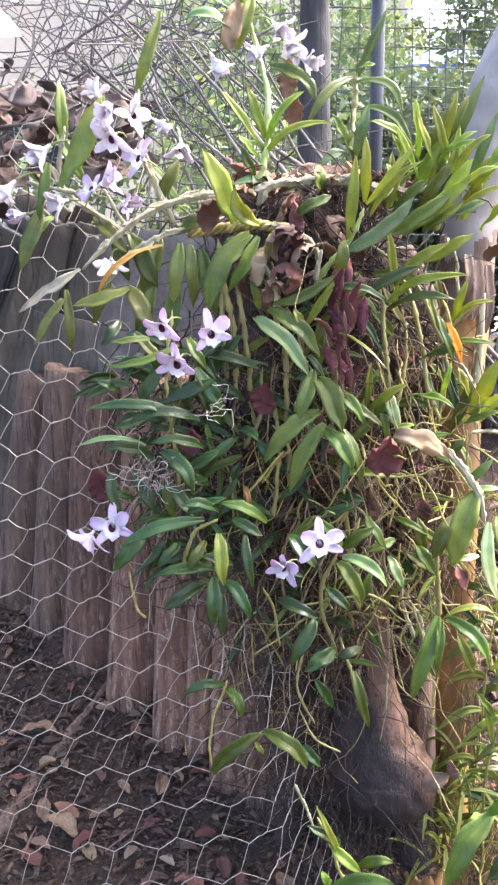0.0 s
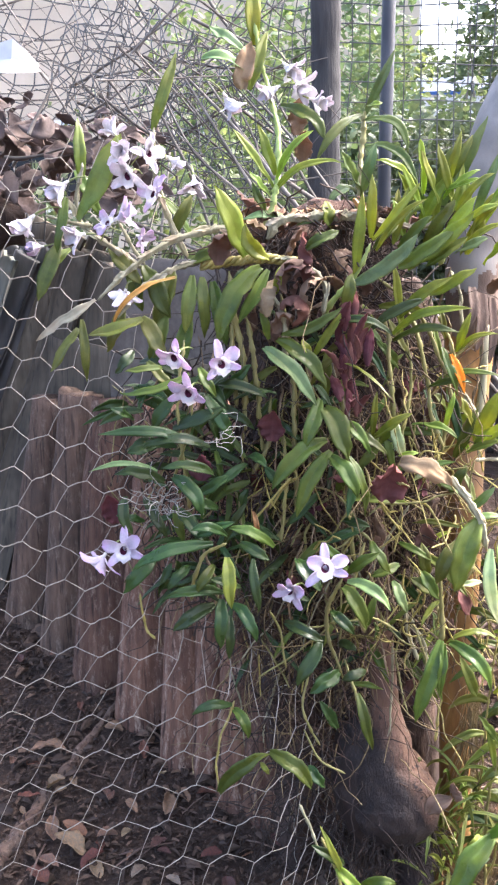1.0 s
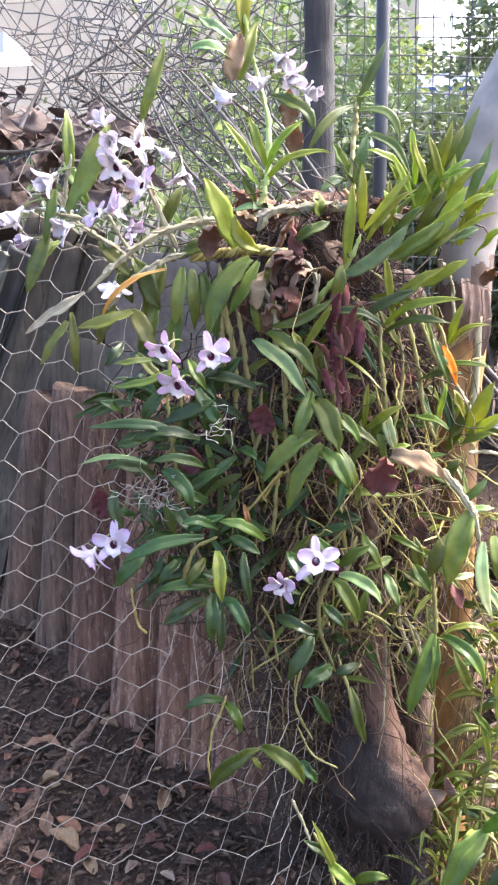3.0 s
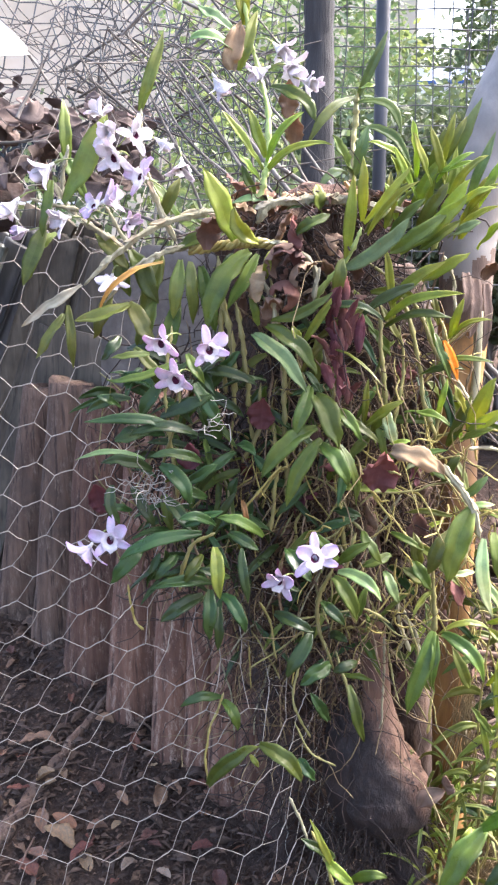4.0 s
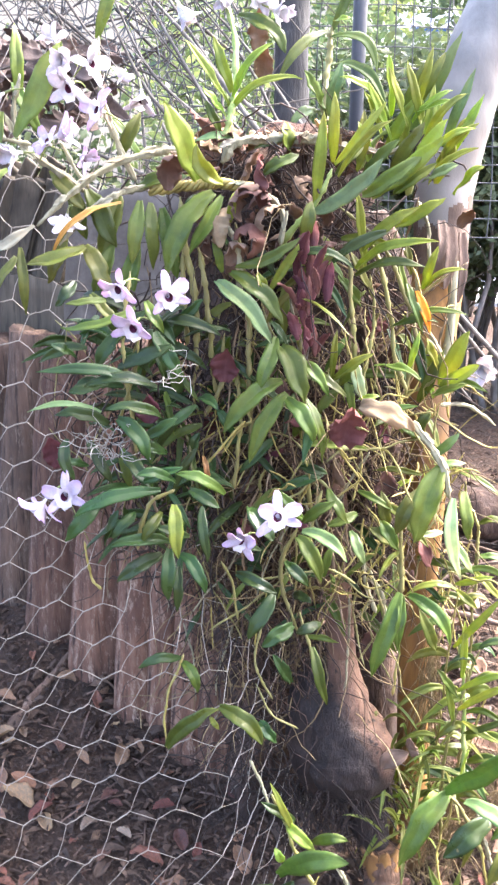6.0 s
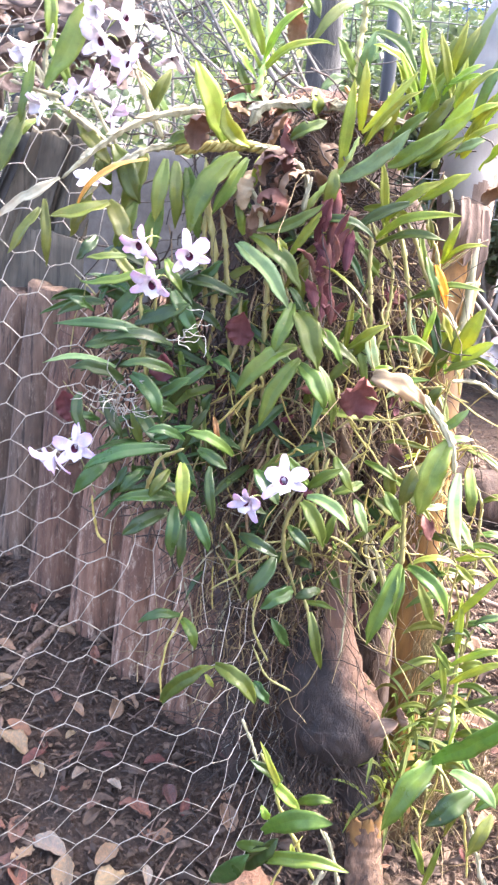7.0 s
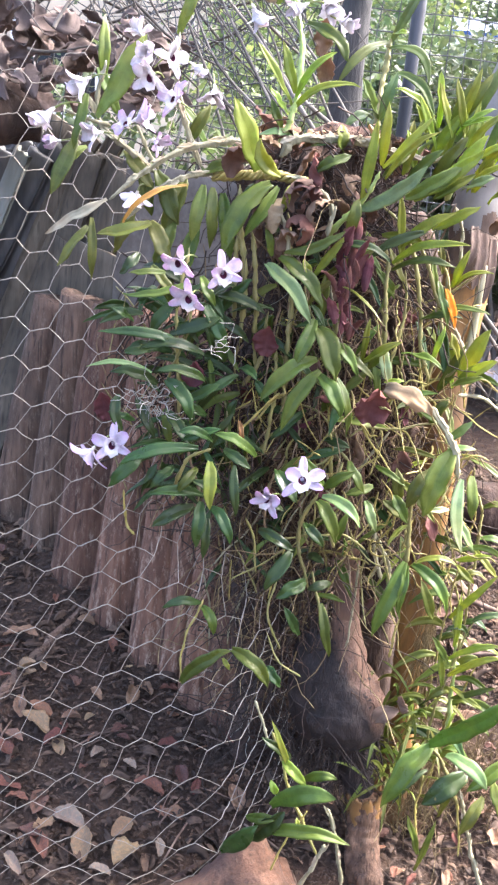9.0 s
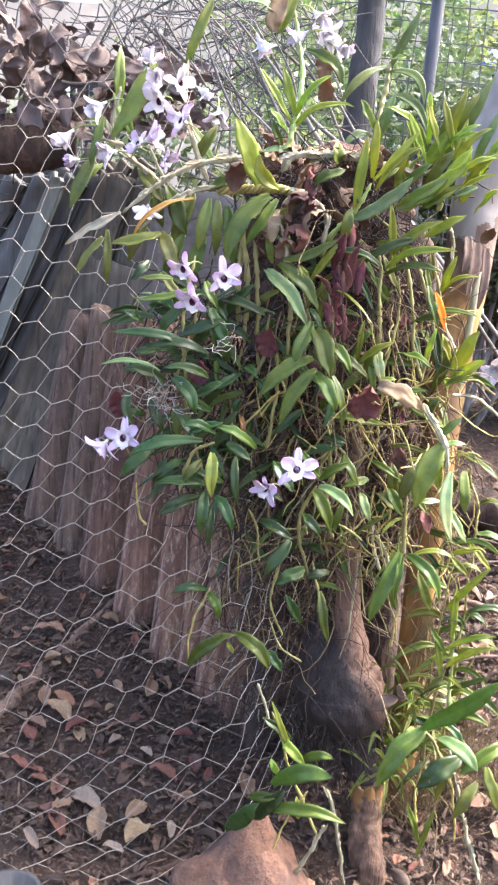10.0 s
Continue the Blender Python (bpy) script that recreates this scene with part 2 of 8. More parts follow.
BRUSH = surface("brush_stick", (0.07, 0.06, 0.048), (0.135, 0.12, 0.1), (0.23, 0.21, 0.18), 50, (1, 1, 0.2), 0.85)
STICK = surface("dry_stick", (0.1, 0.085, 0.07), (0.2, 0.18, 0.155), (0.34, 0.31, 0.28), 50, (1, 1, 0.2), 0.85)
GREY_POST = surface("weathered_post", (0.025, 0.024, 0.022), (0.055, 0.053, 0.049), (0.1, 0.097, 0.09), 26, (1, 1, 0.12), 0.85, relief=1.0, dist=0.01, stain=(0.07, 0.065, 0.06))
# pale tone for the added ground that reflects sun onto the house
BOUNCE_GROUND = surface("pale_concrete", (0.38, 0.36, 0.33), (0.46, 0.44, 0.4), (0.53, 0.51, 0.47), 3, rough=0.9, relief=0.3)
PLASTER = surface("beige_plaster", (0.5, 0.43, 0.32), (0.58, 0.5, 0.38), (0.64, 0.56, 0.44), 3, rough=0.85, relief=0.2)
ROOF = surface("roof_tiles", (0.25, 0.14, 0.1), (0.34, 0.2, 0.15), (0.42, 0.27, 0.2), 6, rough=0.8)
WHITE_PAINT = surface("white_paint", (0.5, 0.51, 0.51), (0.6, 0.61, 0.61), (0.66, 0.67, 0.67), 4, rough=0.3, relief=0.05)
BLUE_PAINT = surface("blue_paint", (0.03, 0.09, 0.28), (0.045, 0.12, 0.35), (0.07, 0.16, 0.42), 4, rough=0.3, relief=0.05)
RUBBER = surface("tyre_rubber", (0.015, 0.015, 0.015), (0.025, 0.025, 0.025), (0.05, 0.05, 0.05), 20, rough=0.85)
WHITE_SHEET = surface("white_plastic", (0.55, 0.55, 0.53), (0.62, 0.62, 0.6), (0.68, 0.68, 0.66), 14, rough=0.6, relief=0.3)
GREY_SHEET = surface("grey_sheet", (0.07, 0.058, 0.045), (0.115, 0.097, 0.076), (0.165, 0.142, 0.115), 30, rough=0.8, relief=0.4)
HEDGE = foliage("hedge_leaf", (0.085, 0.122, 0.06), (0.115, 0.155, 0.078), veins=3, through_light=0.3, vary=0.2, glow=(1.2, 1.25, 0.95))
HEDGE_LIGHT = foliage("shrub_leaf", (0.14, 0.185, 0.085), (0.18, 0.225, 0.105), veins=3, through_light=0.4, vary=0.2, glow=(1.3, 1.35, 0.9))
GLASS = bpy.data.materials.new("dark_glass")
GLASS.use_nodes = True
GLASS.node_tree.nodes["Principled BSDF"].inputs["Base Color"].default_value = (0.02, 0.025, 0.03, 1)
GLASS.node_tree.nodes["Principled BSDF"].inputs["Roughness"].default_value = 0.08



def crumbs(name, dark, light, rough=0.85):
    """Loose bits joined in one mesh: each takes its own tone."""
    m = bpy.data.materials.new(name)
    m.use_nodes = True
    nt = m.node_tree
    b = nt.nodes["Principled BSDF"]
    geo = nt.nodes.new("ShaderNodeNewGeometry")
    mid = tuple((a + c) * 0.4 for a, c in zip(dark, light))
    col = ramp(nt, geo.outputs["Random Per Island"], ((0.0, dark), (0.55, mid), (0.85, tuple(c * 0.6 for c in light)), (1.0, light)))
    g = noise_tex(nt, 120, 4)
    col = mixc(nt, ramp(nt, g, ((0.35, (0, 0, 0)), (0.7, (0.6, 0.6, 0.6)))), col, dark)
    nt.links.new(col, b.inputs["Base Color"])
    b.inputs["Roughness"].default_value = rough
    nt.links.new(bump(nt, g, 0.5, 0.002), b.inputs["Normal"])
    return m


LITTER = crumbs("leaf_crumbs", (0.034, 0.021, 0.013), (0.17, 0.105, 0.062))
DRY_HEAP = crumbs("dry_heap_leaves", (0.07, 0.05, 0.042), (0.3, 0.215, 0.17))



def wood_with_shade(name, fresh, black, level, slant):
    """Bare wood whose colour carries shade below a slanting, frayed line; dark specks stray above it."""
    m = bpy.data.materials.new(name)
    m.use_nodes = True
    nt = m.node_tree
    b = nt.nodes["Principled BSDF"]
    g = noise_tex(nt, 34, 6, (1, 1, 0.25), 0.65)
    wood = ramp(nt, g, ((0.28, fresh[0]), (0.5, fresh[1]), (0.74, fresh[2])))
    shaded = ramp(nt, noise_tex(nt, 45, 6, (1, 1, 0.5), 0.7), ((0.3, black[0]), (0.5, black[1]), (0.75, black[2])))
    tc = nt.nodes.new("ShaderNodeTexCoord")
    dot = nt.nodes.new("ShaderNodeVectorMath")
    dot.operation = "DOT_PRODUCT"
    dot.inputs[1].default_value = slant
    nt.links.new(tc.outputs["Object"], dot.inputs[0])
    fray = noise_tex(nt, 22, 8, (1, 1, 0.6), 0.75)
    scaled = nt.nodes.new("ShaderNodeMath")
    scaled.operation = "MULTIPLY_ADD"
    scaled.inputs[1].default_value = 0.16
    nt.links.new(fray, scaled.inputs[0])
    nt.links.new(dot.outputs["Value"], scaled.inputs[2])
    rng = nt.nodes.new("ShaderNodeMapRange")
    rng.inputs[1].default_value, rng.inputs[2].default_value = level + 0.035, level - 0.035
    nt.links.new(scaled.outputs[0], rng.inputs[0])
    col = mixc(nt, rng.outputs[0], wood, shaded)
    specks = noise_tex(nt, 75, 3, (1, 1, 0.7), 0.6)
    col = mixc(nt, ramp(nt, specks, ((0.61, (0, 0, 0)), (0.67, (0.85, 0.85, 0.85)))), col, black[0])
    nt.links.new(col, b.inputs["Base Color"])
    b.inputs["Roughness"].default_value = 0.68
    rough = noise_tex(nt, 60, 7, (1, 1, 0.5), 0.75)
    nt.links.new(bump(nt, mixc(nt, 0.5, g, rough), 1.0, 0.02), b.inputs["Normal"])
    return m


SHADE_MIX_WOOD = wood_with_shade("scorched_wood", ((0.075, 0.04, 0.027), (0.2, 0.11, 0.066), (0.32, 0.195, 0.125)), ((0.006, 0.004, 0.003), (0.018, 0.0108, 0.0078), (0.042, 0.026, 0.019)), 0.375, (1.5, 0.0, 1.0))

# ---- building blocks ----


def mesh_from(name, verts, faces, material, uvs=None, smooth=True):
    me = bpy.data.meshes.new(name)
    me.from_pydata([tuple(v) for v in verts], [], faces)
    if uvs:
        layer = me.uv_layers.new(name="UVMap")
        idx = np.empty(len(me.loops), dtype=np.int32)
        me.loops.foreach_get("vertex_index", idx)
        layer.data.foreach_set("uv", np.asarray(uvs, dtype=np.float32)[idx].ravel())
    if smooth:
        me.polygons.foreach_set("use_smooth", [True] * len(me.polygons))
    me.materials.append(material)
    me.update()
    return me


def part(name, me, parent, label=""):
    ob = new(name, me)
    ob.parent = parent
    if label:
        ob["label"] = label
    return ob


def thing(name, at, label, category, group="", kind=""):
    ob = new(name)
    ob.location = at
    ob.empty_display_size = 0.05
    return tagged(ob, label, category, group, kind)


class Shape:
    """Gathers tubes, blades and boxes into one mesh."""

    def __init__(self):
        self.v, self.f, self.uv = [], [], []

    def tube(self, pts, radii, sides=6, cap=True, ring=0.0, ribs=0):
        pts = [Vector(p) for p in pts]
        n0 = len(self.v)
        side = None
        for i, p in enumerate(pts):
            t = (pts[min(i + 1, len(pts) - 1)] - pts[max(i - 1, 0)]).normalized()
            if side is None:
                side = t.orthogonal().normalized()
            side = (side - t * side.dot(t)).normalized()
            other = t.cross(side)
            r = radii[i] if hasattr(radii, "__len__") else radii
            for k in range(sides):
                a = 2 * math.pi * k / sides
                rr = r * (1 + ring * noise.noise(Vector((p.x * 30 + math.cos(a) * 1.3, p.z * 14 + math.sin(a) * 1.3, p.y * 30))))
                rr *= 1 + (0.13 * math.cos(ribs * a) if ribs else 0)
                self.v.append(p + side * (rr * math.cos(a)) + other * (rr * math.sin(a)))
                self.uv.append((k / sides, i / max(1, len(pts) - 1)))
        for i in range(len(pts) - 1):
            for k in range(sides):
                a, b = n0 + i * sides + k, n0 + i * sides + (k + 1) % sides
                self.f.append((a, b, b + sides, a + sides))
        if cap:
            self.f.append(tuple(n0 + k for k in reversed(range(sides))))
            self.f.append(tuple(n0 + (len(pts) - 1) * sides + k for k in range(sides)))
        return self

    def blade(self, mids, widths, faces_up, crease=0.18, thick=0.0006, across=4, ripple=0.0, us=None, sharp=1.3):
        """A leaf along mids; faces_up: the side it shows, point by point."""
        n0 = len(self.v)
        mids = [Vector(p) for p in mids]
        n = len(mids)
        us = list(us) if us else [k / across * 2 - 1 for k in range(across + 1)]
        across = len(us) - 1
        row = across + 1
        seed = random.uniform(0, 90)
        for layer in (1, -1):
            for i, p in enumerate(mids):
                t = (mids[min(i + 1, n - 1)] - mids[max(i - 1, 0)]).normalized()
                up = faces_up[i] if isinstance(faces_up, list) else faces_up
                side = t.cross(Vector(up)).normalized()
                nrm = side.cross(t).normalized()
                for k in range(row):
                    u = us[k]
                    wave = ripple * widths[len(widths) // 2] * abs(u) * noise.noise(Vector((seed + u * 1.2, i * 0.45, seed)))
                    edge = 1 + ripple * 0.5 * noise.noise(Vector((seed, i * 0.35, u)))
                    self.v.append(p + side * (widths[i] * 0.5 * u * edge) + nrm * (crease * widths[i] * (abs(u) ** sharp) * 0.5 + wave + layer * thick * 0.5))
                    self.uv.append((u * 0.5 + 0.5, i / (n - 1)))
        half = n * row
        for i in range(n - 1):
            for k in range(across):
                a = n0 + i * row + k
                self.f.append((a, a + 1, a + row + 1, a + row))
                b = a + half
                self.f.append((b, b + row, b + row + 1, b + 1))
        for i in range(n - 1):
            for k, flip in ((0, False), (across, True)):
                a = n0 + i * row + k
                q = (a, a + row, a + row + half, a + half)
                self.f.append(tuple(reversed(q)) if flip else q)
        return self

    def box(self, lo, hi):
        n0 = len(self.v)
        for x in (lo[0], hi[0]):
            for y in (lo[1], hi[1]):
                for z in (lo[2], hi[2]):
                    self.v.append(Vector((x, y, z)))
                    self.uv.append((0, 0))
        for q in ((0, 1, 3, 2), (4, 6, 7, 5), (0, 4, 5, 1), (2, 3, 7, 6), (0, 2, 6, 4), (1, 5, 7, 3)):
            self.f.append(tuple(n0 + i for i in q))
        return self

    def mesh(self, name, material, origin=(0, 0, 0), smooth=True):
        o = Vector(origin)
        return mesh_from(name, [v - o for v in self.v], self.f, material, self.uv, smooth)


def bez(pts, n):
    """A smooth run of n points through pts."""
    pts = [Vector(p) for p in pts]
    if len(pts) == 2:
        return [pts[0].lerp(pts[1], i / (n - 1)) for i in range(n)]
    ext = [pts[0] * 2 - pts[1]] + pts + [pts[-1] * 2 - pts[-2]]
    out = []
    m = len(pts) - 1
    for i in range(n):
        s = min(i / (n - 1) * m, m - 1e-6)
        k, u = int(s), s - int(s)
        a, b, c, d = ext[k], ext[k + 1], ext[k + 2], ext[k + 3]
        out.append(0.5 * ((2 * b) + (c - a) * u + (2 * a - 5 * b + 4 * c - d) * u * u + (3 * b - a - 3 * c + d) * u ** 3))
    return out


PROFILE = (0.34, 0.6, 0.8, 0.93, 1.0, 1.02, 1.0, 0.93, 0.81, 0.62, 0.36, 0.03)
CRINKLED = [k / 5 - 1 for k in range(11)]
FOLDED = (-1, -0.62, -0.13, 0, 0.13, 0.62, 1)


def leaf(plant, kind, base, mid, tip, width, twist=0, name="leaf", crease=0.4, label=""):
    """A strap-shaped blade from base over mid to tip. twist: degrees by which it rolls about its length."""
    b, m, t = Vector(base), Vector(mid), Vector(tip)
    ctrl = m * 2 - (b + t) * 0.5
    n = len(PROFILE)
    mids = [b * (1 - s) ** 2 + ctrl * 2 * s * (1 - s) + t * s * s for s in (i / (n - 1) for i in range(n))]
    ax = (t - b).normalized()
    up = Vector((0.12, -0.72, 0.62))
    ups = [Matrix.Rotation(radians(twist * (0.6 + 0.6 * i / (n - 1))), 3, ax) @ up for i in range(n)]
    droop = (t - b).length * random.uniform(0.0, 0.05)
    mids = [p - Vector((0, 0, droop * (i / (n - 1)) ** 2)) + Vector((noise.noise(b * 40 + Vector((i * 0.5, 0, 0))), 0, noise.noise(t * 40 + Vector((i * 0.5, 0, 0))))) * width * 0.12 for i, p in enumerate(mids)]
    roll = [noise.noise(b * 60 + Vector((0, i * 0.35, 0))) * 26 for i in range(n)]
    ups = [Matrix.Rotation(radians(a), 3, ax) @ u for a, u in zip(roll, ups)]
    dead = kind in ("tan", "maroon", "brown", "orange", "sheath")
    width *= 1.15 if kind == "young" else 1.0
    fold = crease * random.uniform(0.3, 1.3) * (1.25 if kind == "young" else 1.0)
    sh = Shape().blade(mids, [width * p for p in PROFILE], ups, fold, ripple=0.45 if dead else 0.2, us=CRINKLED if dead else FOLDED, sharp=0.9)
    return part(name, sh.mesh(name, LEAF[kind], plant.location), plant, label)


def cane(plant, kind, pts, r0, r1, nodes=0.028, name="cane"):
    """A jointed stem through pts, swollen between its joints."""
    p = [Vector(q) for q in pts]
    length = sum((b - a).length for a, b in zip(p, p[1:]))
    n = max(11, int(length / nodes * 5) + 1)
    run = bez(p, n)
    rad = []
    for i in range(n):
        u = i / (n - 1)
        joint = (0.72, 1.32, 1.04, 0.95, 0.88)[i % 5]
        rad.append((0.5 if kind == "yellow" else 0.82 if kind == "grey" else 0.74) * (r0 + (r1 - r0) * u) * joint * min(1, 0.35 + 9 * u, 0.35 + 9 * (1 - u)))
    run = [q + Vector((noise.noise(q * 25), noise.noise(q * 25 + Vector((9, 0, 0))), noise.noise(q * 25 + Vector((0, 9, 0))))) * 0.004 for q in run]
    sh = Shape().tube(run, rad, 20 if kind == "grey" and r0 > 0.005 else 8, ring=0.3 if kind == "grey" else 0.5, ribs=5 if kind == "grey" and r0 > 0.005 else 0)
    if kind == "grey" and r0 > 0.004 and length > 0.08:
        for i in range(3, n - 3, 9):
            d = (run[i + 2] - run[i]).normalized()
            off = Vector((random.uniform(-1, 1), -1, random.uniform(-0.4, 1))).normalized() * r0 * 0.9
            a = run[i] + off
            leaf(plant, "sheath", a, a + d * 0.012 + off * 0.3, a + d * 0.026 + off * random.uniform(0.2, 1.6), r0 * random.uniform(0.8, 1.4), random.uniform(-40, 40), "dry_sheath")
    return part(name, sh.mesh(name, CANE[kind], plant.location), plant)


def petal_mesh(name, length, width, material, curl, shape):
    n = 7
    mids = [Vector((0, length * i / (n - 1), curl * math.sin(math.pi * 0.75 * i / (n - 1)))) for i in range(n)]
    return Shape().blade(mids, [width * s for s in shape], (0, 0, 1), 0.3, 0.0007, 6, ripple=0.32).mesh(name, material)


def lip_mesh(name, material, upto=1.0, slim=1.0):
    """A flared trumpet with a ruffled rim, longer below; slim and short it is the stained inside."""
    sh = Shape()
    rings, sides = 8, 18
    for i in range(rings):
        s = upto * i / (rings - 1)
        r = (0.003 + 0.0095 * s ** 1.5) * slim
        for k in range(sides):
            a = 2 * math.pi * k / sides
            front = 0.5 - 0.5 * math.sin(a)
            y = r * math.sin(a) - 0.007 * s * s * front
            ruff = 1 + 0.1 * math.sin(7 * a + 0.6) * s ** 3
            sh.v.append(Vector((r * math.cos(a) * ruff, y * ruff, 0.018 * s + 0.007 * s * front - 0.011 * s ** 4 * front)))
            sh.uv.append((k / sides, s))
    for i in range(rings - 1):
        for k in range(sides):
            a, b = i * sides + k, i * sides + (k + 1) % sides
            sh.f.append((a, b, b + sides, a + sides))
    sh.f.append(tuple(range(sides)))
    return sh.mesh(name, material)


SEPAL_SHAPE = (0.38, 0.76, 1.0, 1.05, 1.0, 0.82, 0.36)
PETAL_SHAPE = (0.22, 0.52, 0.88, 1.12, 1.18, 1.0, 0.46)
FLOWER = {}
for tone, mat_p in (("lilac", PETAL), ("white", PETAL_WHITE)):
    FLOWER[tone] = (petal_mesh("sepal", 0.034, 0.0132, mat_p, 0.005, SEPAL_SHAPE), petal_mesh("petal", 0.033, 0.0185, mat_p, 0.006, PETAL_SHAPE))
LIP_MESH, THROAT_MESH = lip_mesh("lip", LIP), lip_mesh("throat", THROAT, 0.52, 0.84)
COLUMN_MESH = Shape().tube([(0, 0.002, -0.008), (0, 0.002, 0.0), (0, 0.003, 0.006)], [0.0016, 0.003, 0.002], 8).mesh("flower", LIP)
PEDICEL_MESH = Shape().tube([(0.004, -0.012, -0.04), (0.003, -0.004, -0.03), (0.001, 0.001, -0.018), (0, 0.002, -0.007)], [0.0011, 0.0011, 0.0013, 0.002], 7).mesh("pedicel", CANE["green"])


def flower(plant, at, facing, spin=0, size=1.0, tone="lilac", cup=None):
    """Five tepals round a flared lip with a maroon throat. facing: where it looks."""
    col = new("flower", COLUMN_MESH)
    col.parent = plant
    rng = random.Random(int(abs(at[0]) * 7919 + abs(at[2]) * 104729))
    droop = rng.choice((0, 12, 30)) if tone == "white" else rng.choice((0, 6, 16))
    droop = droop if cup is None else cup
    z = (Vector(facing).normalized() + Vector((rng.uniform(-0.2, 0.2), 0, rng.uniform(-0.2, 0.15)))).normalized()
    x = Vector((0, 0, 1)).cross(z).normalized()
    rot = Matrix((x, z.cross(x), z)).transposed().to_4x4()
    col.matrix_basis = Matrix.Translation(Vector(at) - plant.location) @ rot @ Matrix.Rotation(radians(spin), 4, "Z") @ Matrix.Scale(size, 4)
    sep, pet = FLOWER[tone]
    for me, ang, tilt in ((sep, 0, 12), (sep, 118, 16), (sep, 242, 16), (pet, 58, 22), (pet, 302, 22)):
        p = part(me.name, me, col)
        p.matrix_basis = Matrix.Rotation(radians(ang + rng.uniform(-14, 14)), 4, "Z") @ Matrix.Rotation(radians(tilt + droop + rng.uniform(-24, 22)), 4, "X") @ Matrix.Translation((0, 0.002, 0))
    part("pedicel", PEDICEL_MESH, col, "thin green flower stalk")
    part("lip", LIP_MESH, col, "white lip")
    part("throat", THROAT_MESH, col, "dark maroon throat")
    return col


def split_pole(pts, radii, sides, seg, amp, freq, sort, count, origin):
    """Like rough_pole, but gives several shapes: sort(v) tells which one a face at v goes to."""
    me = rough_pole(pts, radii, sides, seg, amp, freq, COPPER_WOOD, "pole", origin)
    o = Vector(origin)
    vs = [v.co + o for v in me.vertices]
    out = [Shape() for _ in range(count)]
    for pg in me.polygons:
        c = sum((vs[i] for i in pg.vertices), Vector()) / len(pg.vertices)
        out[sort(c)].f.append(tuple(pg.vertices))
    for sh in out:
        used = sorted({i for f in sh.f for i in f})
        num = {i: k for k, i in enumerate(used)}
        sh.v, sh.uv = [vs[i].copy() for i in used], [(0, 0)] * len(used)
        sh.f = [tuple(num[i] for i in f) for f in sh.f]
    return out


def wander(start, way, length, steps, jitter, pull=(0, 0, -0.15)):
    p, d = Vector(start), Vector(way).normalized()
    run = [p.copy()]
    for _ in range(steps):
        d = (d + Vector((random.gauss(0, jitter), random.gauss(0, jitter * 0.6), random.gauss(0, jitter))) + Vector(pull)).normalized()
        p = p + d * (length / steps)
        run.append(p.copy())
    return run


def rough_pole(pts, radii, sides, seg, amp, freq, material, name, origin=(0, 0, 0)):
    """A trunk or log: a tube through pts whose skin swells and splits."""
    run = bez(pts, seg)
    rr = bez([(r, 0, 0) for r in radii], seg)
    sh = Shape()
    sh.tube(run, [r.x for r in rr], sides)
    for i, v in enumerate(sh.v):
        c = run[i // sides]
        d = v - c
        k = noise.noise(Vector((v.x * freq, v.y * freq, v.z * freq * 0.35))) + 0.5 * noise.noise(v * freq * 2.6)
        sh.v[i] = c + d * (1 + amp * k)
    return sh.mesh(name, material, origin)


# ---- ground ----


def ground_height(x, y):
    """The bed climbs from the netting to the boards and falls away behind them."""
    up = max(0.0, min(1.45, y - 1.15)) * 0.29
    away = max(0.0, min(1.0, (y - 2.7) / 3.0))
    slope = (-0.13 + up) * (1 - away * away * (3 - 2 * away)) * math.exp(-(x / 6) ** 2)
    near = math.exp(-((x - 0.1) ** 2 + (y - 1.5) ** 2) / 9)
    return slope + near * (0.022 * noise.noise(Vector((x * 3.1, y * 3.1, 0))) + 0.014 * noise.noise(Vector((x * 11, y * 11, 3))) + 0.006 * noise.noise(Vector((x * 27, y * 27, 5)))) + 0.004 * noise.noise(Vector((x * 40, y * 40, 7))) * near


def grid_axis(fine_lo, fine_hi, step, far):
    a = list(np.arange(fine_lo, fine_hi, step))
    d, lo, hi = step, a[0], a[-1]
    while hi < far:
        d *= 1.5
        lo, hi = lo - d, hi + d
        a = [lo] + a + [hi]
    return a


gx, gy = grid_axis(-1.4, 1.6, 0.015, 120), grid_axis(0.5, 3.2, 0.015, 120)
gv = [(x, y, ground_height(x, y)) for y in gy for x in gx]
gf = [(j * len(gx) + i, j * len(gx) + i + 1, (j + 1) * len(gx) + i + 1, (j + 1) * len(gx) + i) for j in range(len(gy) - 1) for i in range(len(gx) - 1)]
tagged(new("ground", mesh_from("ground", gv, gf, SOIL)), "dark bare soil under dry leaf litter", "ground", kind="structure")

# ---- timber boards leaning in a row ----


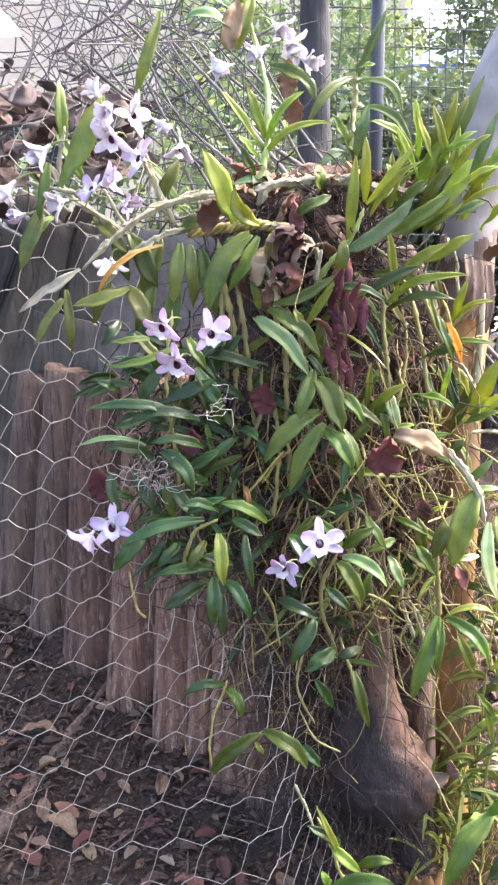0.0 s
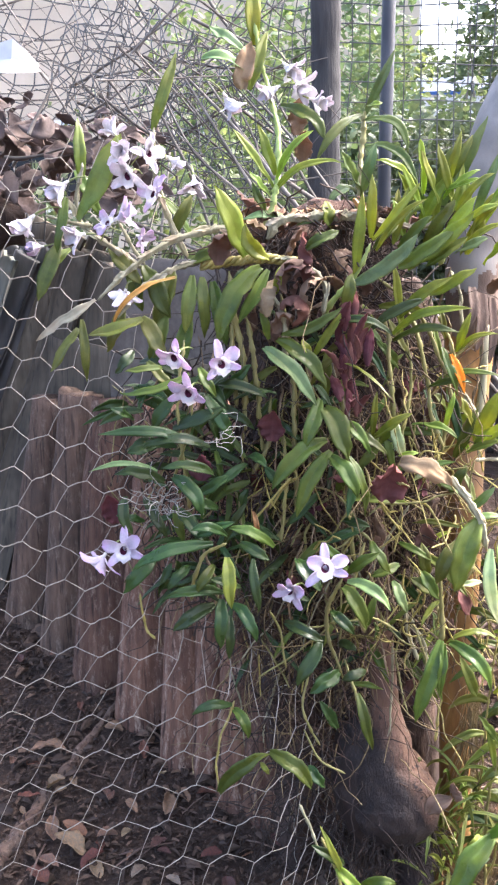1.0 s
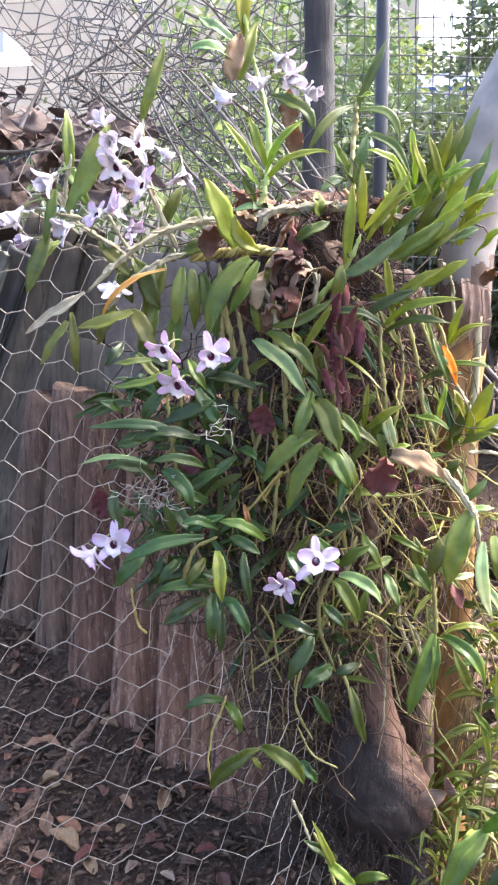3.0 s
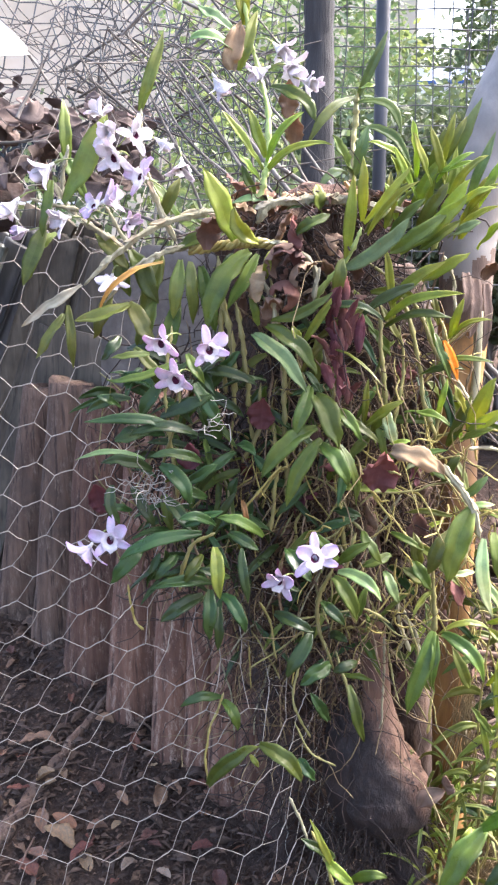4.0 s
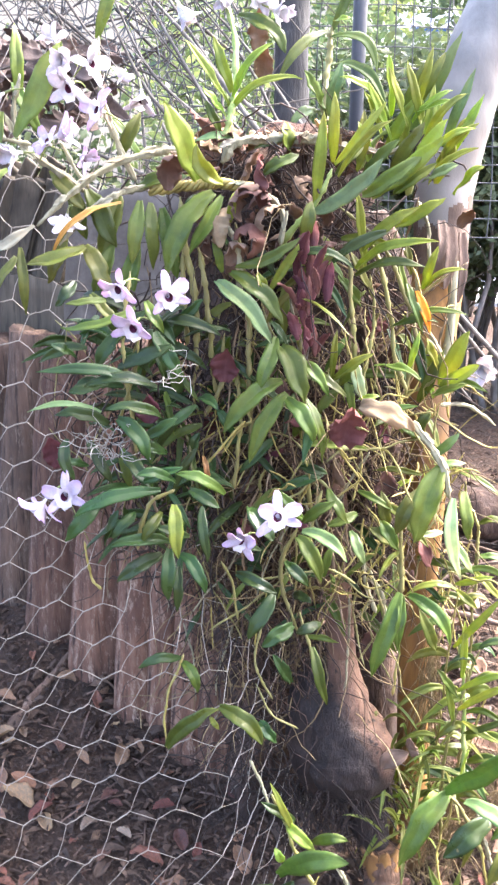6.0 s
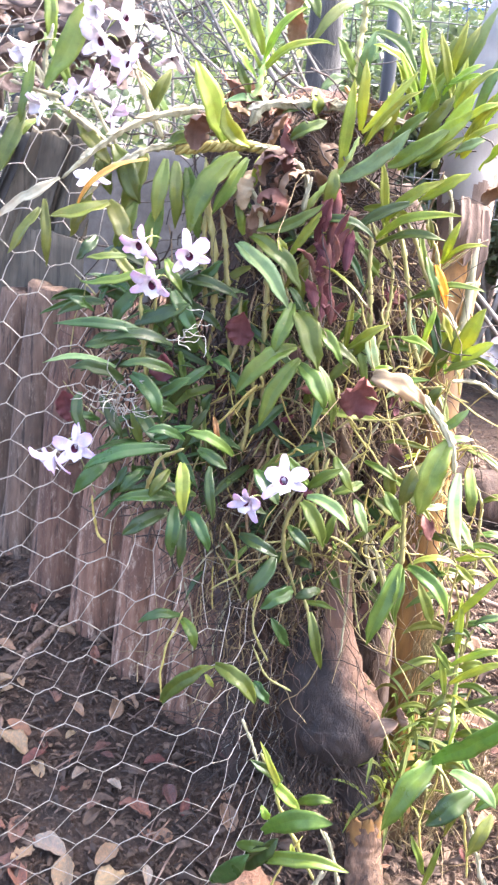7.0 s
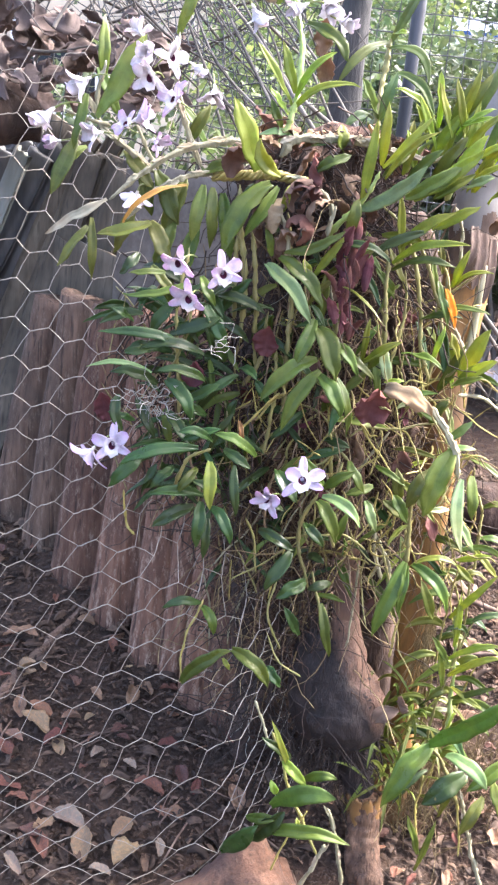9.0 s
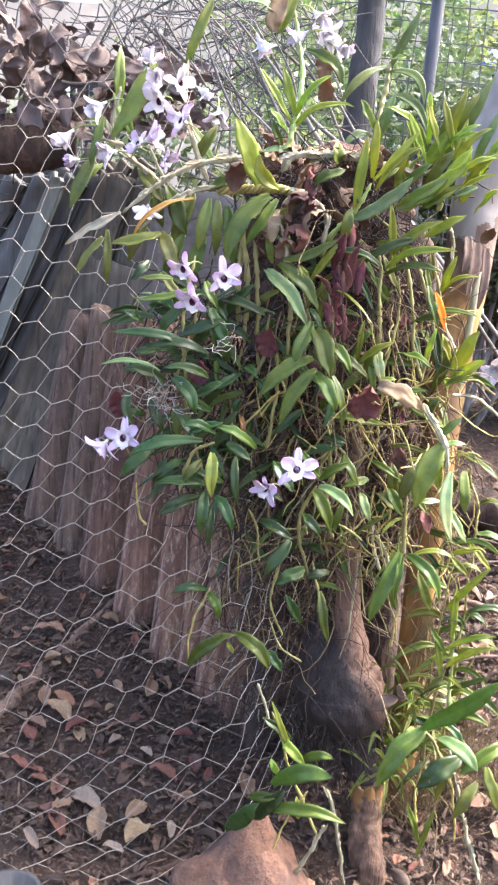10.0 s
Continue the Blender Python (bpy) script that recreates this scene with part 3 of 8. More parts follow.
def board(base, top, width, thick, material, lab, ragged=0.05, cat="board", group="row of upright boards", face=(-0.45, -0.89, 0), belly=0.35):
    """A split slab that stands on base; ragged: how far its rotten top end is torn."""
    b, t = Vector(base), Vector(top)
    b = t + (b - t) * ((t.z - ground_height(b.x, b.y) + 0.025) / (t.z - b.z))
    ax = (t - b).normalized()
    nrm = (Vector(face) - ax * ax.dot(Vector(face))).normalized()
    side = ax.cross(nrm)
    seg, cols = 26, 9
    sh = Shape()
    length = (t - b).length
    seed = random.uniform(0, 50)
    for face_side in (1, -1):
        for i in range(seg + 1):
            s = i / seg
            for k in range(cols):
                u = k / (cols - 1) * 2 - 1
                cut = ragged * (0.5 + 0.5 * noise.noise(Vector((u * 3.1, seed, 2)))) + ragged * 0.4 * noise.noise(Vector((u * 9, seed, 5)))
                l = s * (length - cut)
                wob = 1 + 0.07 * noise.noise(Vector((s * 5, seed, u)))
                p = b + ax * l + side * (u * width * 0.5 * wob + 0.012 * noise.noise(Vector((s * 2.2, seed, 9))))
                dep = thick * (1 - belly + belly * math.sqrt(max(0, 1 - u * u))) * 0.5
                rough = 0.0035 * noise.noise(Vector((u * 6 + seed, s * 3, 1))) + 0.002 * noise.noise(Vector((u * 15 + seed, s * 6, 1)))
                sh.v.append(p + nrm * (face_side * dep + rough))
                sh.uv.append((k / cols, s))
    half = (seg + 1) * cols
    for i in range(seg):
        for k in range(cols - 1):
            a = i * cols + k
            sh.f.append((a, a + 1, a + cols + 1, a + cols))
            sh.f.append((a + half, a + cols + half, a + cols + 1 + half, a + 1 + half))
        for k in (0, cols - 1):
            a = i * cols + k
            sh.f.append((a, a + cols, a + cols + half, a + half))
    for k in range(cols - 1):
        for a in (k, seg * cols + k):
            sh.f.append((a, a + 1, a + 1 + half, a + half))
    name = "timber_board" if cat == "board" else cat.replace(" ", "_")
    ob = new(name, sh.mesh(name, material, b))
    ob.location = b
    return tagged(ob, lab, cat, group)


BROWN = "weathered brown timber board with a rotten top, standing in litter"
board((-0.755, 2.120, 0.157), (-0.634, 2.160, 0.813), 0.124, 0.1, DULL_TIMBER, BROWN, 0.04, belly=0.95)
board((-0.630, 2.020, 0.117), (-0.532, 2.060, 0.836), 0.124, 0.1, DULL_TIMBER, BROWN, 0.02, belly=0.95)
board((-0.503, 1.900, 0.086), (-0.412, 1.950, 0.845), 0.153, 0.1, OLD_TIMBER, BROWN, 0.03, belly=0.95)
board((-0.367, 1.790, 0.060), (-0.282, 1.860, 0.870), 0.131, 0.1, OLD_TIMBER, BROWN, 0.05, belly=0.95)
board((-0.244, 1.690, 0.023), (-0.185, 1.790, 0.900), 0.110, 0.1, OLD_TIMBER, BROWN, 0.05, belly=0.95)
board((-0.168, 1.660, 0.001), (-0.124, 1.760, 0.894), 0.087, 0.1, OLD_TIMBER, BROWN, 0.05, belly=0.95)
board((-0.102, 1.600, 0.009), (-0.063, 1.700, 0.884), 0.095, 0.1, OLD_TIMBER, BROWN, 0.05, belly=0.95)
board((-0.024, 1.560, -0.029), (-0.000, 1.660, 0.845), 0.116, 0.1, OLD_TIMBER, BROWN, 0.05, belly=0.95)
OLIVE = "dull olive-brown timber board leaning with the row of boards"
board((-0.853, 2.250, 0.328), (-0.584, 2.320, 1.176), 0.09, 0.025, OLIVE_TIMBER, OLIVE, 0.02)
board((-0.945, 2.350, 0.209), (-0.500, 2.300, 1.162), 0.10, 0.025, OLIVE_TIMBER, OLIVE, 0.02)
board((-0.819, 2.300, 0.215), (-0.459, 2.220, 1.138), 0.09, 0.025, OLIVE_TIMBER, OLIVE, 0.02)
SLAT = "long dark grey slat leaning in the stack behind the netting"
board((-1.173, 2.450, 0.321), (-0.594, 2.360, 1.208), 0.05, 0.02, OLIVE_TIMBER, OLIVE, 0.0, "slat", "leaning stack of slats")
board((-1.304, 2.500, 0.291), (-0.667, 2.400, 1.202), 0.06, 0.02, OLIVE_TIMBER, OLIVE, 0.0, "slat", "leaning stack of slats")
board((-1.072, 2.450, 0.210), (-0.530, 2.360, 1.212), 0.06, 0.02, OLIVE_TIMBER, OLIVE, 0.0, "slat", "leaning stack of slats")
board((-1.165, 2.330, 0.260), (-0.774, 2.300, 1.163), 0.058, 0.02, PALE_SLAT, "pale grey-green slat leaning behind the darker stack", 0.02, "slat", "leaning stack of slats")
board((-1.530, 2.550, 0.248), (-0.829, 2.500, 1.171), 0.09, 0.02, DARK_SLAT, SLAT, 0.0, "slat", "leaning stack of slats")
board((-1.665, 2.550, 0.232), (-0.941, 2.500, 1.162), 0.09, 0.02, DARK_SLAT, SLAT, 0.0, "slat", "leaning stack of slats")
board((-1.860, 2.600, 0.193), (-1.064, 2.520, 1.170), 0.09, 0.02, DARK_SLAT, SLAT, 0.0, "slat", "leaning stack of slats")
# a grey sheet stands upright behind the boards
board((-0.327, 1.980, 0.141), (-0.271, 2.000, 1.182), 0.36, 0.012, GREY_SHEET, "plain grey fibre sheet standing behind the boards", 0.03, "sheet", "sheets behind the boards", belly=0.0)
board((-0.621, 2.250, 0.076), (-0.456, 2.280, 1.163), 0.16, 0.012, OLIVE_TIMBER, "dull brown backing sheet added to block light behind the boards", 0.03, "sheet", "sheets behind the boards", belly=0.0)
# backing sheets added so that no sunlit ground shows between the boards
board((-0.241, 1.800, 0.021), (-0.131, 1.880, 0.947), 0.28, 0.012, OLIVE_TIMBER, "dull brown backing sheet added to block light behind the boards", 0.03, "sheet", "sheets behind the boards", belly=0.0)
board((-0.635, 2.120, 0.089), (-0.529, 2.180, 0.948), 0.3, 0.012, OLIVE_TIMBER, "dull brown backing sheet added to block light behind the boards", 0.03, "sheet", "sheets behind the boards", belly=0.0)
for k in range(7):
    u = k / 6
    foot = Vector((-1.157, 2.420, 0.309)).lerp(Vector((-0.701, 2.260, 0.327)), u)
    head = Vector((-0.735, 2.420, 1.186)).lerp(Vector((-0.461, 2.300, 1.161)), u)
    board(foot, head, 0.075, 0.06, DARK_SLAT if k < 2 else OLIVE_TIMBER, SLAT if k < 2 else OLIVE, 0.02, "slat", "leaning stack of slats", belly=0.9)
# wide sheets added behind the slats to keep sunlight off the left
board((-1.512, 2.620, 0.096), (-0.840, 2.580, 1.195), 0.55, 0.012, DARK_SLAT, "wide dark grey sheet added behind the slats to block light", 0.02, "sheet", "sheets behind the boards", belly=0.0)
board((-1.205, 2.500, 0.068), (-0.642, 2.460, 1.203), 0.3, 0.012, OLIVE_TIMBER, "dull brown backing sheet added to block light behind the boards", 0.02, "sheet", "sheets behind the boards", belly=0.0)
for k in range(4):
    u = k / 3
    board(Vector((-1.617, 2.500, 0.268)).lerp(Vector((-1.181, 2.360, 0.265)), u), Vector((-1.088, 2.500, 1.134)).lerp(Vector((-0.742, 2.360, 1.159)), u), 0.09, 0.04, DARK_SLAT, SLAT, 0.02, "slat", "leaning stack of slats", belly=0.7)


# ---- trunks, stump and logs ----
stump = thing("tree_stump", (0.092, 1.500, -0.033), "dark rotten tree stump wrapped in roots and orchids", "stump")
part("stump_body", rough_pole([(0.066, 1.550, -0.199), (0.071, 1.550, 0.188), (0.080, 1.550, 0.588), (0.083, 1.570, 0.940), (0.081, 1.600, 1.178), (0.080, 1.620, 1.267)], [0.12, 0.1, 0.12, 0.15, 0.155, 0.11], 70, 120, 0.34, 11, BARK, "stump_body", stump.location), stump)
for bx, bz, r in ((-0.09, 0.0, 0.05), (0.02, 0.02, 0.055), (0.1, 0.0, 0.05)):
    c = Vector((0.077, 1.500, 1.262)) + Vector((bx, 0, bz))
    part("bark_slab", rough_pole([c + Vector((-0.07, 0.03, -0.015)), c, c + Vector((0.07, 0.02, 0.0))], [0.02, 0.032, 0.018], 14, 18, 0.3, 22, OLD_TIMBER, "bark_slab", stump.location), stump, "torn reddish bark along the stump's top")

part("back_lobe", rough_pole([(0.295, 1.600, 0.468), (0.274, 1.610, 0.754), (0.256, 1.620, 0.987), (0.224, 1.630, 1.153)], [0.08, 0.085, 0.08, 0.05], 50, 60, 0.32, 12, BARK, "back_lobe", stump.location), stump)
part("root_lobe", rough_pole([(0.312, 1.500, -0.199), (0.289, 1.500, 0.094), (0.274, 1.510, 0.358), (0.262, 1.530, 0.601)], [0.09, 0.06, 0.055, 0.07], 40, 60, 0.3, 12, BARK, "root_lobe", stump.location), stump)

red = thing("bare_tree", (0.215, 1.320, 0.071), "bare reddish tree stem with a swollen base darkened for shade", "tree")


def shaded_end(v):
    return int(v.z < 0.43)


bare, shaded = split_pole([(0.178, 1.360, 0.783), (0.196, 1.340, 0.617), (0.203, 1.320, 0.517), (0.209, 1.310, 0.434), (0.213, 1.310, 0.381), (0.215, 1.310, 0.342), (0.212, 1.310, 0.296), (0.229, 1.305, 0.245), (0.236, 1.300, 0.208), (0.248, 1.305, 0.150), (0.270, 1.285, 0.092), (0.296, 1.258, 0.000)], [0.024, 0.024, 0.025, 0.027, 0.033, 0.046, 0.062, 0.079, 0.079, 0.056, 0.038, 0.024], 120, 240, 0.15, 15, shaded_end, 2, red.location)
# swelling and base get their shade from dark colour
part("swelling", rough_pole([(0.176, 1.345, 0.392), (0.170, 1.335, 0.345), (0.176, 1.330, 0.272), (0.186, 1.325, 0.200), (0.197, 1.330, 0.120)], [0.018, 0.045, 0.064, 0.066, 0.04], 60, 70, 0.1, 12, SHADE_DARK_WOOD, "swelling", red.location), red, "dark round swelling with its shade put into the colour")
for k in range(34):
    a = random.uniform(-2.9, 0.3)
    c = Vector((0.246, 1.305, 0.158)) + Vector((0.058 * math.cos(a), 0.058 * math.sin(a), random.uniform(-0.02, 0.02)))
    run = wander(c, (0.035 * 8 + random.gauss(0, 0.35), random.gauss(-0.15, 0.2), -1), random.uniform(0.05, 0.12), 8, 0.22)
    r = random.uniform(0.0014, 0.004)
    part("root", Shape().tube(run, [r * (1 - 0.09 * q) for q in range(9)], 6).mesh("root", ROOT_DARK, red.location), red)
part("bare_stem", bare.mesh("bare_stem", COPPER_WOOD, red.location), red)
part("swollen_base", shaded.mesh("swollen_base", SHADE_MIX_WOOD, red.location), red, "dark swollen base with its shade put into the colour")
part("lower_post", rough_pole([(0.294, 1.260, 0.052), (0.300, 1.250, -0.018), (0.320, 1.200, -0.116), (0.350, 1.180, -0.271)], [0.031, 0.036, 0.037, 0.039], 60, 90, 0.3, 24, RED_POST, "lower_post", red.location), red)

for k in range(9):
    a = k / 9 * 2 * math.pi
    c = Vector((0.295, 1.258, 0.045)) + Vector((math.cos(a), math.sin(a), 0)) * 0.035
    up = c + Vector((math.cos(a) * 0.004, math.sin(a) * 0.004, random.uniform(0.012, 0.04)))
    low = c + Vector((0.003, -0.004, -random.uniform(0.02, 0.05)))
    part("torn_bark", Shape().blade(bez([low, c, up], 8), [0.02 * q for q in (0.4, 0.8, 1, 1.1, 1, 0.9, 0.6, 0.15)], (math.cos(a), math.sin(a), 0.1), -0.5, 0.004, ripple=0.5).mesh("torn_bark", YELLOW_WOOD, red.location), red, "torn orange-brown bark")

grey = thing("leaning_tree", (0.361, 1.400, -0.023), "leaning tree, smooth grey above and bare yellow wood below", "tree")
peel, bark_end = Vector((0.376, 1.560, 1.179)), Vector((0.365, 1.540, 1.053))


def skin(v):
    n = 0.06 * noise.noise(v * 12) + 0.03 * noise.noise(v * 35)
    return 0 if v.z > peel.z + n + 0.3 * (v.x - peel.x) else 1 if v.z > bark_end.z + n else 2


upper, brown, naked = split_pole([(0.373, 1.370, -0.194), (0.365, 1.380, -0.005), (0.358, 1.410, 0.300), (0.350, 1.440, 0.693), (0.351, 1.500, 0.949), (0.365, 1.540, 1.063), (0.367, 1.570, 1.197), (0.382, 1.590, 1.301), (0.420, 1.620, 1.430), (0.503, 1.660, 1.602), (0.601, 1.760, 1.925)], [0.04, 0.034, 0.031, 0.038, 0.045, 0.046, 0.052, 0.057, 0.058, 0.06, 0.062], 90, 320, 0.1, 9, skin, 3, grey.location)
part("grey_trunk", upper.mesh("grey_trunk", GREY_BARK, grey.location), grey)
part("bark", brown.mesh("bark", BROWN_BARK, grey.location), grey, "rough brown bark")
part("bare_trunk", naked.mesh("bare_trunk", YELLOW_WOOD, grey.location), grey, "bare yellow wood where the bark is gone")
for (a, b, w) in (((0.370, 1.490, 1.147), (0.364, 1.475, 1.049), 0.022), ((0.391, 1.500, 1.137), (0.390, 1.485, 1.023), 0.016), ((0.353, 1.490, 1.157), (0.349, 1.470, 1.093), 0.018)):
    a, b = Vector(a), Vector(b)
    part("peeling_bark", Shape().blade(bez([a, (a + b) / 2 + Vector((0.004, -0.012, 0)), b + Vector((0, -0.01, 0))], 9), [w * k for k in (0.7, 1, 0.9, 1.1, 0.9, 1, 0.8, 0.6, 0.2)], (0.2, -1, 0.1), 0.5, 0.003).mesh("peeling_bark", BROWN_BARK, grey.location), grey, "brown strip of peeling bark")

pole = new("thin_cane", rough_pole([(0.380, 1.480, 1.092), (0.378, 1.460, 0.979), (0.374, 1.450, 0.881), (0.384, 1.440, 0.465), (0.397, 1.420, -0.011)], [0.008, 0.008, 0.008, 0.007, 0.007], 10, 40, 0.15, 30, CANE["grey"], "thin_cane"))
chip = Shape().blade(bez([(0.289, 1.235, 0.247), (0.303, 1.230, 0.271), (0.330, 1.235, 0.281)], 8), [0.006, 0.02, 0.03, 0.034, 0.033, 0.028, 0.018, 0.004], (-0.25, -0.8, 0.5), 0.4, 0.001, 8, ripple=0.4)
tagged(new("fallen_leaf", chip.mesh("fallen_leaf", LEAF["tan"])), "small pale dry leaf caught on the swollen stem base", "leaf")
tagged(pole, "pale dry cane leaning against the bare trunk", "cane")

# fired clay slab that lies by the stump
sb = bmesh.new()
bmesh.ops.create_cube(sb, size=1.0)
bmesh.ops.subdivide_edges(sb, edges=sb.edges[:], cuts=15, use_grid_fill=True)
for v in sb.verts:
    q = Vector((v.co.x * 0.23, v.co.y * 0.2, v.co.z * 0.16))
    k = noise.noise(q * 14) * 0.02 + noise.noise(q * 45) * 0.003
    box = Vector((v.co.x, v.co.y, v.co.z)) * 2
    near = sum(abs(c) ** 7 for c in box) ** (1 / 7)
    q = q / max(near, 0.6) + Vector((k, k * 0.7, k * 0.6))
    v.co = q * (1 + 0.1 * noise.noise(q * 22) + 0.06 * abs(noise.noise(q * 50)))
me = bpy.data.meshes.new("clay_slab")
for f in sb.faces:
    f.smooth = True
sb.to_mesh(me)
sb.free()
me.materials.append(BRICK)
slab = new("clay_slab", me)
slab.matrix_basis = Matrix.Translation((0.084, 1.045, -0.098)) @ pose(0, 0, 0, 16, -40, 24)
tagged(slab, "broken terracotta-coloured clay slab half buried at the stump's foot", "slab")

# an empty plant pot at the netting's foot
pot = thing("plant_pot", (-0.334, 0.876, -0.135), "empty dark grey plastic plant pot standing on the litter", "pot")
pr = Shape()
prof_pot = ((0.0, 0.0), (0.045, 0.0), (0.06, 0.1), (0.066, 0.1), (0.066, 0.112), (0.058, 0.112), (0.043, 0.008), (0.0, 0.008))
for r_p, z_p in prof_pot:
    for k in range(32):
        pr.v.append(pot.location + Vector((r_p * math.cos(k * math.pi / 16), r_p * math.sin(k * math.pi / 16), z_p)))
        pr.uv.append((0, 0))
for i in range(len(prof_pot) - 1):
    for k in range(32):
        a, b = i * 32 + k, i * 32 + (k + 1) % 32
        pr.f.append((a, b, b + 32, a + 32))
part("pot_body", pr.mesh("pot_body", DARK_SLAT, pot.location), pot)


# ---- orchids ----

plant = thing("orchid_plant", (-0.195, 1.340, 1.240), "flowering orchid with arching grey canes, white lilac blooms and broad leaves", "orchid", "orchids on the stump")
cane(plant, "grey", ((-0.044, 1.340, 1.262), (-0.084, 1.330, 1.272), (-0.151, 1.310, 1.253), (-0.209, 1.290, 1.219), (-0.267, 1.270, 1.166)), 0.0078, 0.0042)
cane(plant, "grey", ((-0.110, 1.340, 1.221), (-0.151, 1.300, 1.207), (-0.192, 1.290, 1.186), (-0.236, 1.270, 1.138)), 0.0070, 0.0037)
spine = bez([(0.055, 1.310, 1.219), (-0.005, 1.306, 1.226), (-0.047, 1.314, 1.222), (-0.109, 1.330, 1.213)], 46)
for k in range(4):
    turn = [p + Vector((0, math.cos(i * 0.5 + k * 1.571), math.sin(i * 0.5 + k * 1.571))) * 0.0055 for i, p in enumerate(spine)]
    part("cane", Shape().tube(turn, [0.0034 * (1 + 0.25 * math.sin(i * 1.1 + k)) for i in range(46)], 8).mesh("cane", CANE["yellow"], plant.location), plant, "yellow cane twisted like a rope")
cane(plant, "grey", ((-0.131, 1.350, 1.225), (-0.168, 1.350, 1.301), (-0.183, 1.350, 1.366), (-0.182, 1.360, 1.431)), 0.0066, 0.0038)
cane(plant, "grey", ((-0.206, 1.320, 1.210), (-0.253, 1.310, 1.247), (-0.298, 1.310, 1.284), (-0.302, 1.310, 1.332), (-0.293, 1.320, 1.375)), 0.0065, 0.0032)
cane(plant, "grey", ((-0.280, 1.310, 1.279), (-0.323, 1.300, 1.289), (-0.355, 1.300, 1.296)), 0.0046, 0.0027)
cane(plant, "grey", ((-0.199, 1.310, 1.215), (-0.222, 1.300, 1.261), (-0.235, 1.300, 1.283)), 0.0046, 0.0028)
leaf(plant, "olive", (-0.302, 1.300, 1.290), (-0.258, 1.303, 1.362), (-0.231, 1.330, 1.426), 0.0337, 0)
leaf(plant, "olive", (-0.302, 1.340, 1.350), (-0.302, 1.338, 1.400), (-0.308, 1.360, 1.451), 0.0196, 20)
leaf(plant, "green", (-0.318, 1.300, 1.324), (-0.321, 1.273, 1.283), (-0.331, 1.270, 1.242), 0.0180, 10)
leaf(plant, "green", (-0.334, 1.300, 1.258), (-0.345, 1.263, 1.213), (-0.363, 1.250, 1.166), 0.0254, 0)
leaf(plant, "olive", (-0.185, 1.360, 1.427), (-0.164, 1.363, 1.487), (-0.147, 1.390, 1.550), 0.0194, 15)
leaf(plant, "olive", (-0.198, 1.270, 1.136), (-0.236, 1.243, 1.121), (-0.279, 1.240, 1.117), 0.0230, 0)
leaf(plant, "sheath", (-0.272, 1.270, 1.166), (-0.318, 1.253, 1.138), (-0.373, 1.260, 1.106), 0.0168, 0)
leaf(plant, "olive", (-0.305, 1.270, 1.120), (-0.322, 1.243, 1.089), (-0.346, 1.240, 1.055), 0.0183, 10)
leaf(plant, "olive", (-0.300, 1.280, 1.132), (-0.293, 1.258, 1.086), (-0.293, 1.260, 1.036), 0.0160, -20)
leaf(plant, "orange", (-0.143, 1.280, 1.198), (-0.204, 1.253, 1.178), (-0.241, 1.250, 1.130), 0.0105, 10)
leaf(plant, "olive", (-0.200, 1.280, 1.137), (-0.178, 1.258, 1.107), (-0.160, 1.260, 1.074), 0.0281, -10)
leaf(plant, "olive", (-0.119, 1.300, 1.200), (-0.123, 1.278, 1.156), (-0.131, 1.280, 1.109), 0.0232, 0)
leaf(plant, "green", (-0.103, 1.300, 1.198), (-0.099, 1.278, 1.154), (-0.098, 1.280, 1.107), 0.0219, -15)
leaf(plant, "young", (-0.033, 1.300, 1.231), (-0.050, 1.273, 1.285), (-0.076, 1.270, 1.342), 0.0308, 5)
leaf(plant, "young", (0.006, 1.280, 1.227), (-0.019, 1.258, 1.249), (-0.028, 1.260, 1.283), 0.0211, -30)
leaf(plant, "green", (-0.007, 1.280, 1.215), (-0.048, 1.248, 1.171), (-0.074, 1.240, 1.103), 0.0356, 10)
leaf(plant, "green", (0.005, 1.290, 1.209), (-0.017, 1.263, 1.171), (-0.042, 1.260, 1.131), 0.0203, -15)
leaf(plant, "olive", (-0.256, 1.320, 1.242), (-0.227, 1.298, 1.217), (-0.203, 1.300, 1.189), 0.0246, 0)
leaf(plant, "green", (-0.201, 1.320, 1.215), (-0.177, 1.298, 1.176), (-0.158, 1.300, 1.134), 0.0309, 10)
leaf(plant, "olive", (-0.160, 1.360, 1.257), (-0.140, 1.353, 1.294), (-0.126, 1.370, 1.329), 0.0213, 0)
leaf(plant, "green", (-0.129, 1.380, 1.256), (-0.150, 1.368, 1.289), (-0.175, 1.380, 1.321), 0.0228, 20)
leaf(plant, "green", (-0.069, 1.350, 1.239), (-0.101, 1.328, 1.227), (-0.137, 1.330, 1.213), 0.0211, 0)
leaf(plant, "olive", (-0.320, 1.310, 1.243), (-0.338, 1.288, 1.227), (-0.363, 1.290, 1.209), 0.0172, 0)
leaf(plant, "green", (-0.313, 1.350, 1.367), (-0.288, 1.328, 1.332), (-0.270, 1.330, 1.296), 0.0222, 0)
leaf(plant, "olive", (-0.233, 1.300, 1.152), (-0.244, 1.278, 1.119), (-0.261, 1.280, 1.081), 0.0210, 0)
leaf(plant, "green", (-0.163, 1.300, 1.134), (-0.175, 1.278, 1.100), (-0.191, 1.280, 1.062), 0.0247, 0)
leaf(plant, "green", (-0.185, 1.300, 1.106), (-0.170, 1.278, 1.058), (-0.159, 1.280, 1.005), 0.0274, 10)
leaf(plant, "olive", (-0.156, 1.330, 1.204), (-0.169, 1.308, 1.160), (-0.187, 1.310, 1.112), 0.0287, 0)
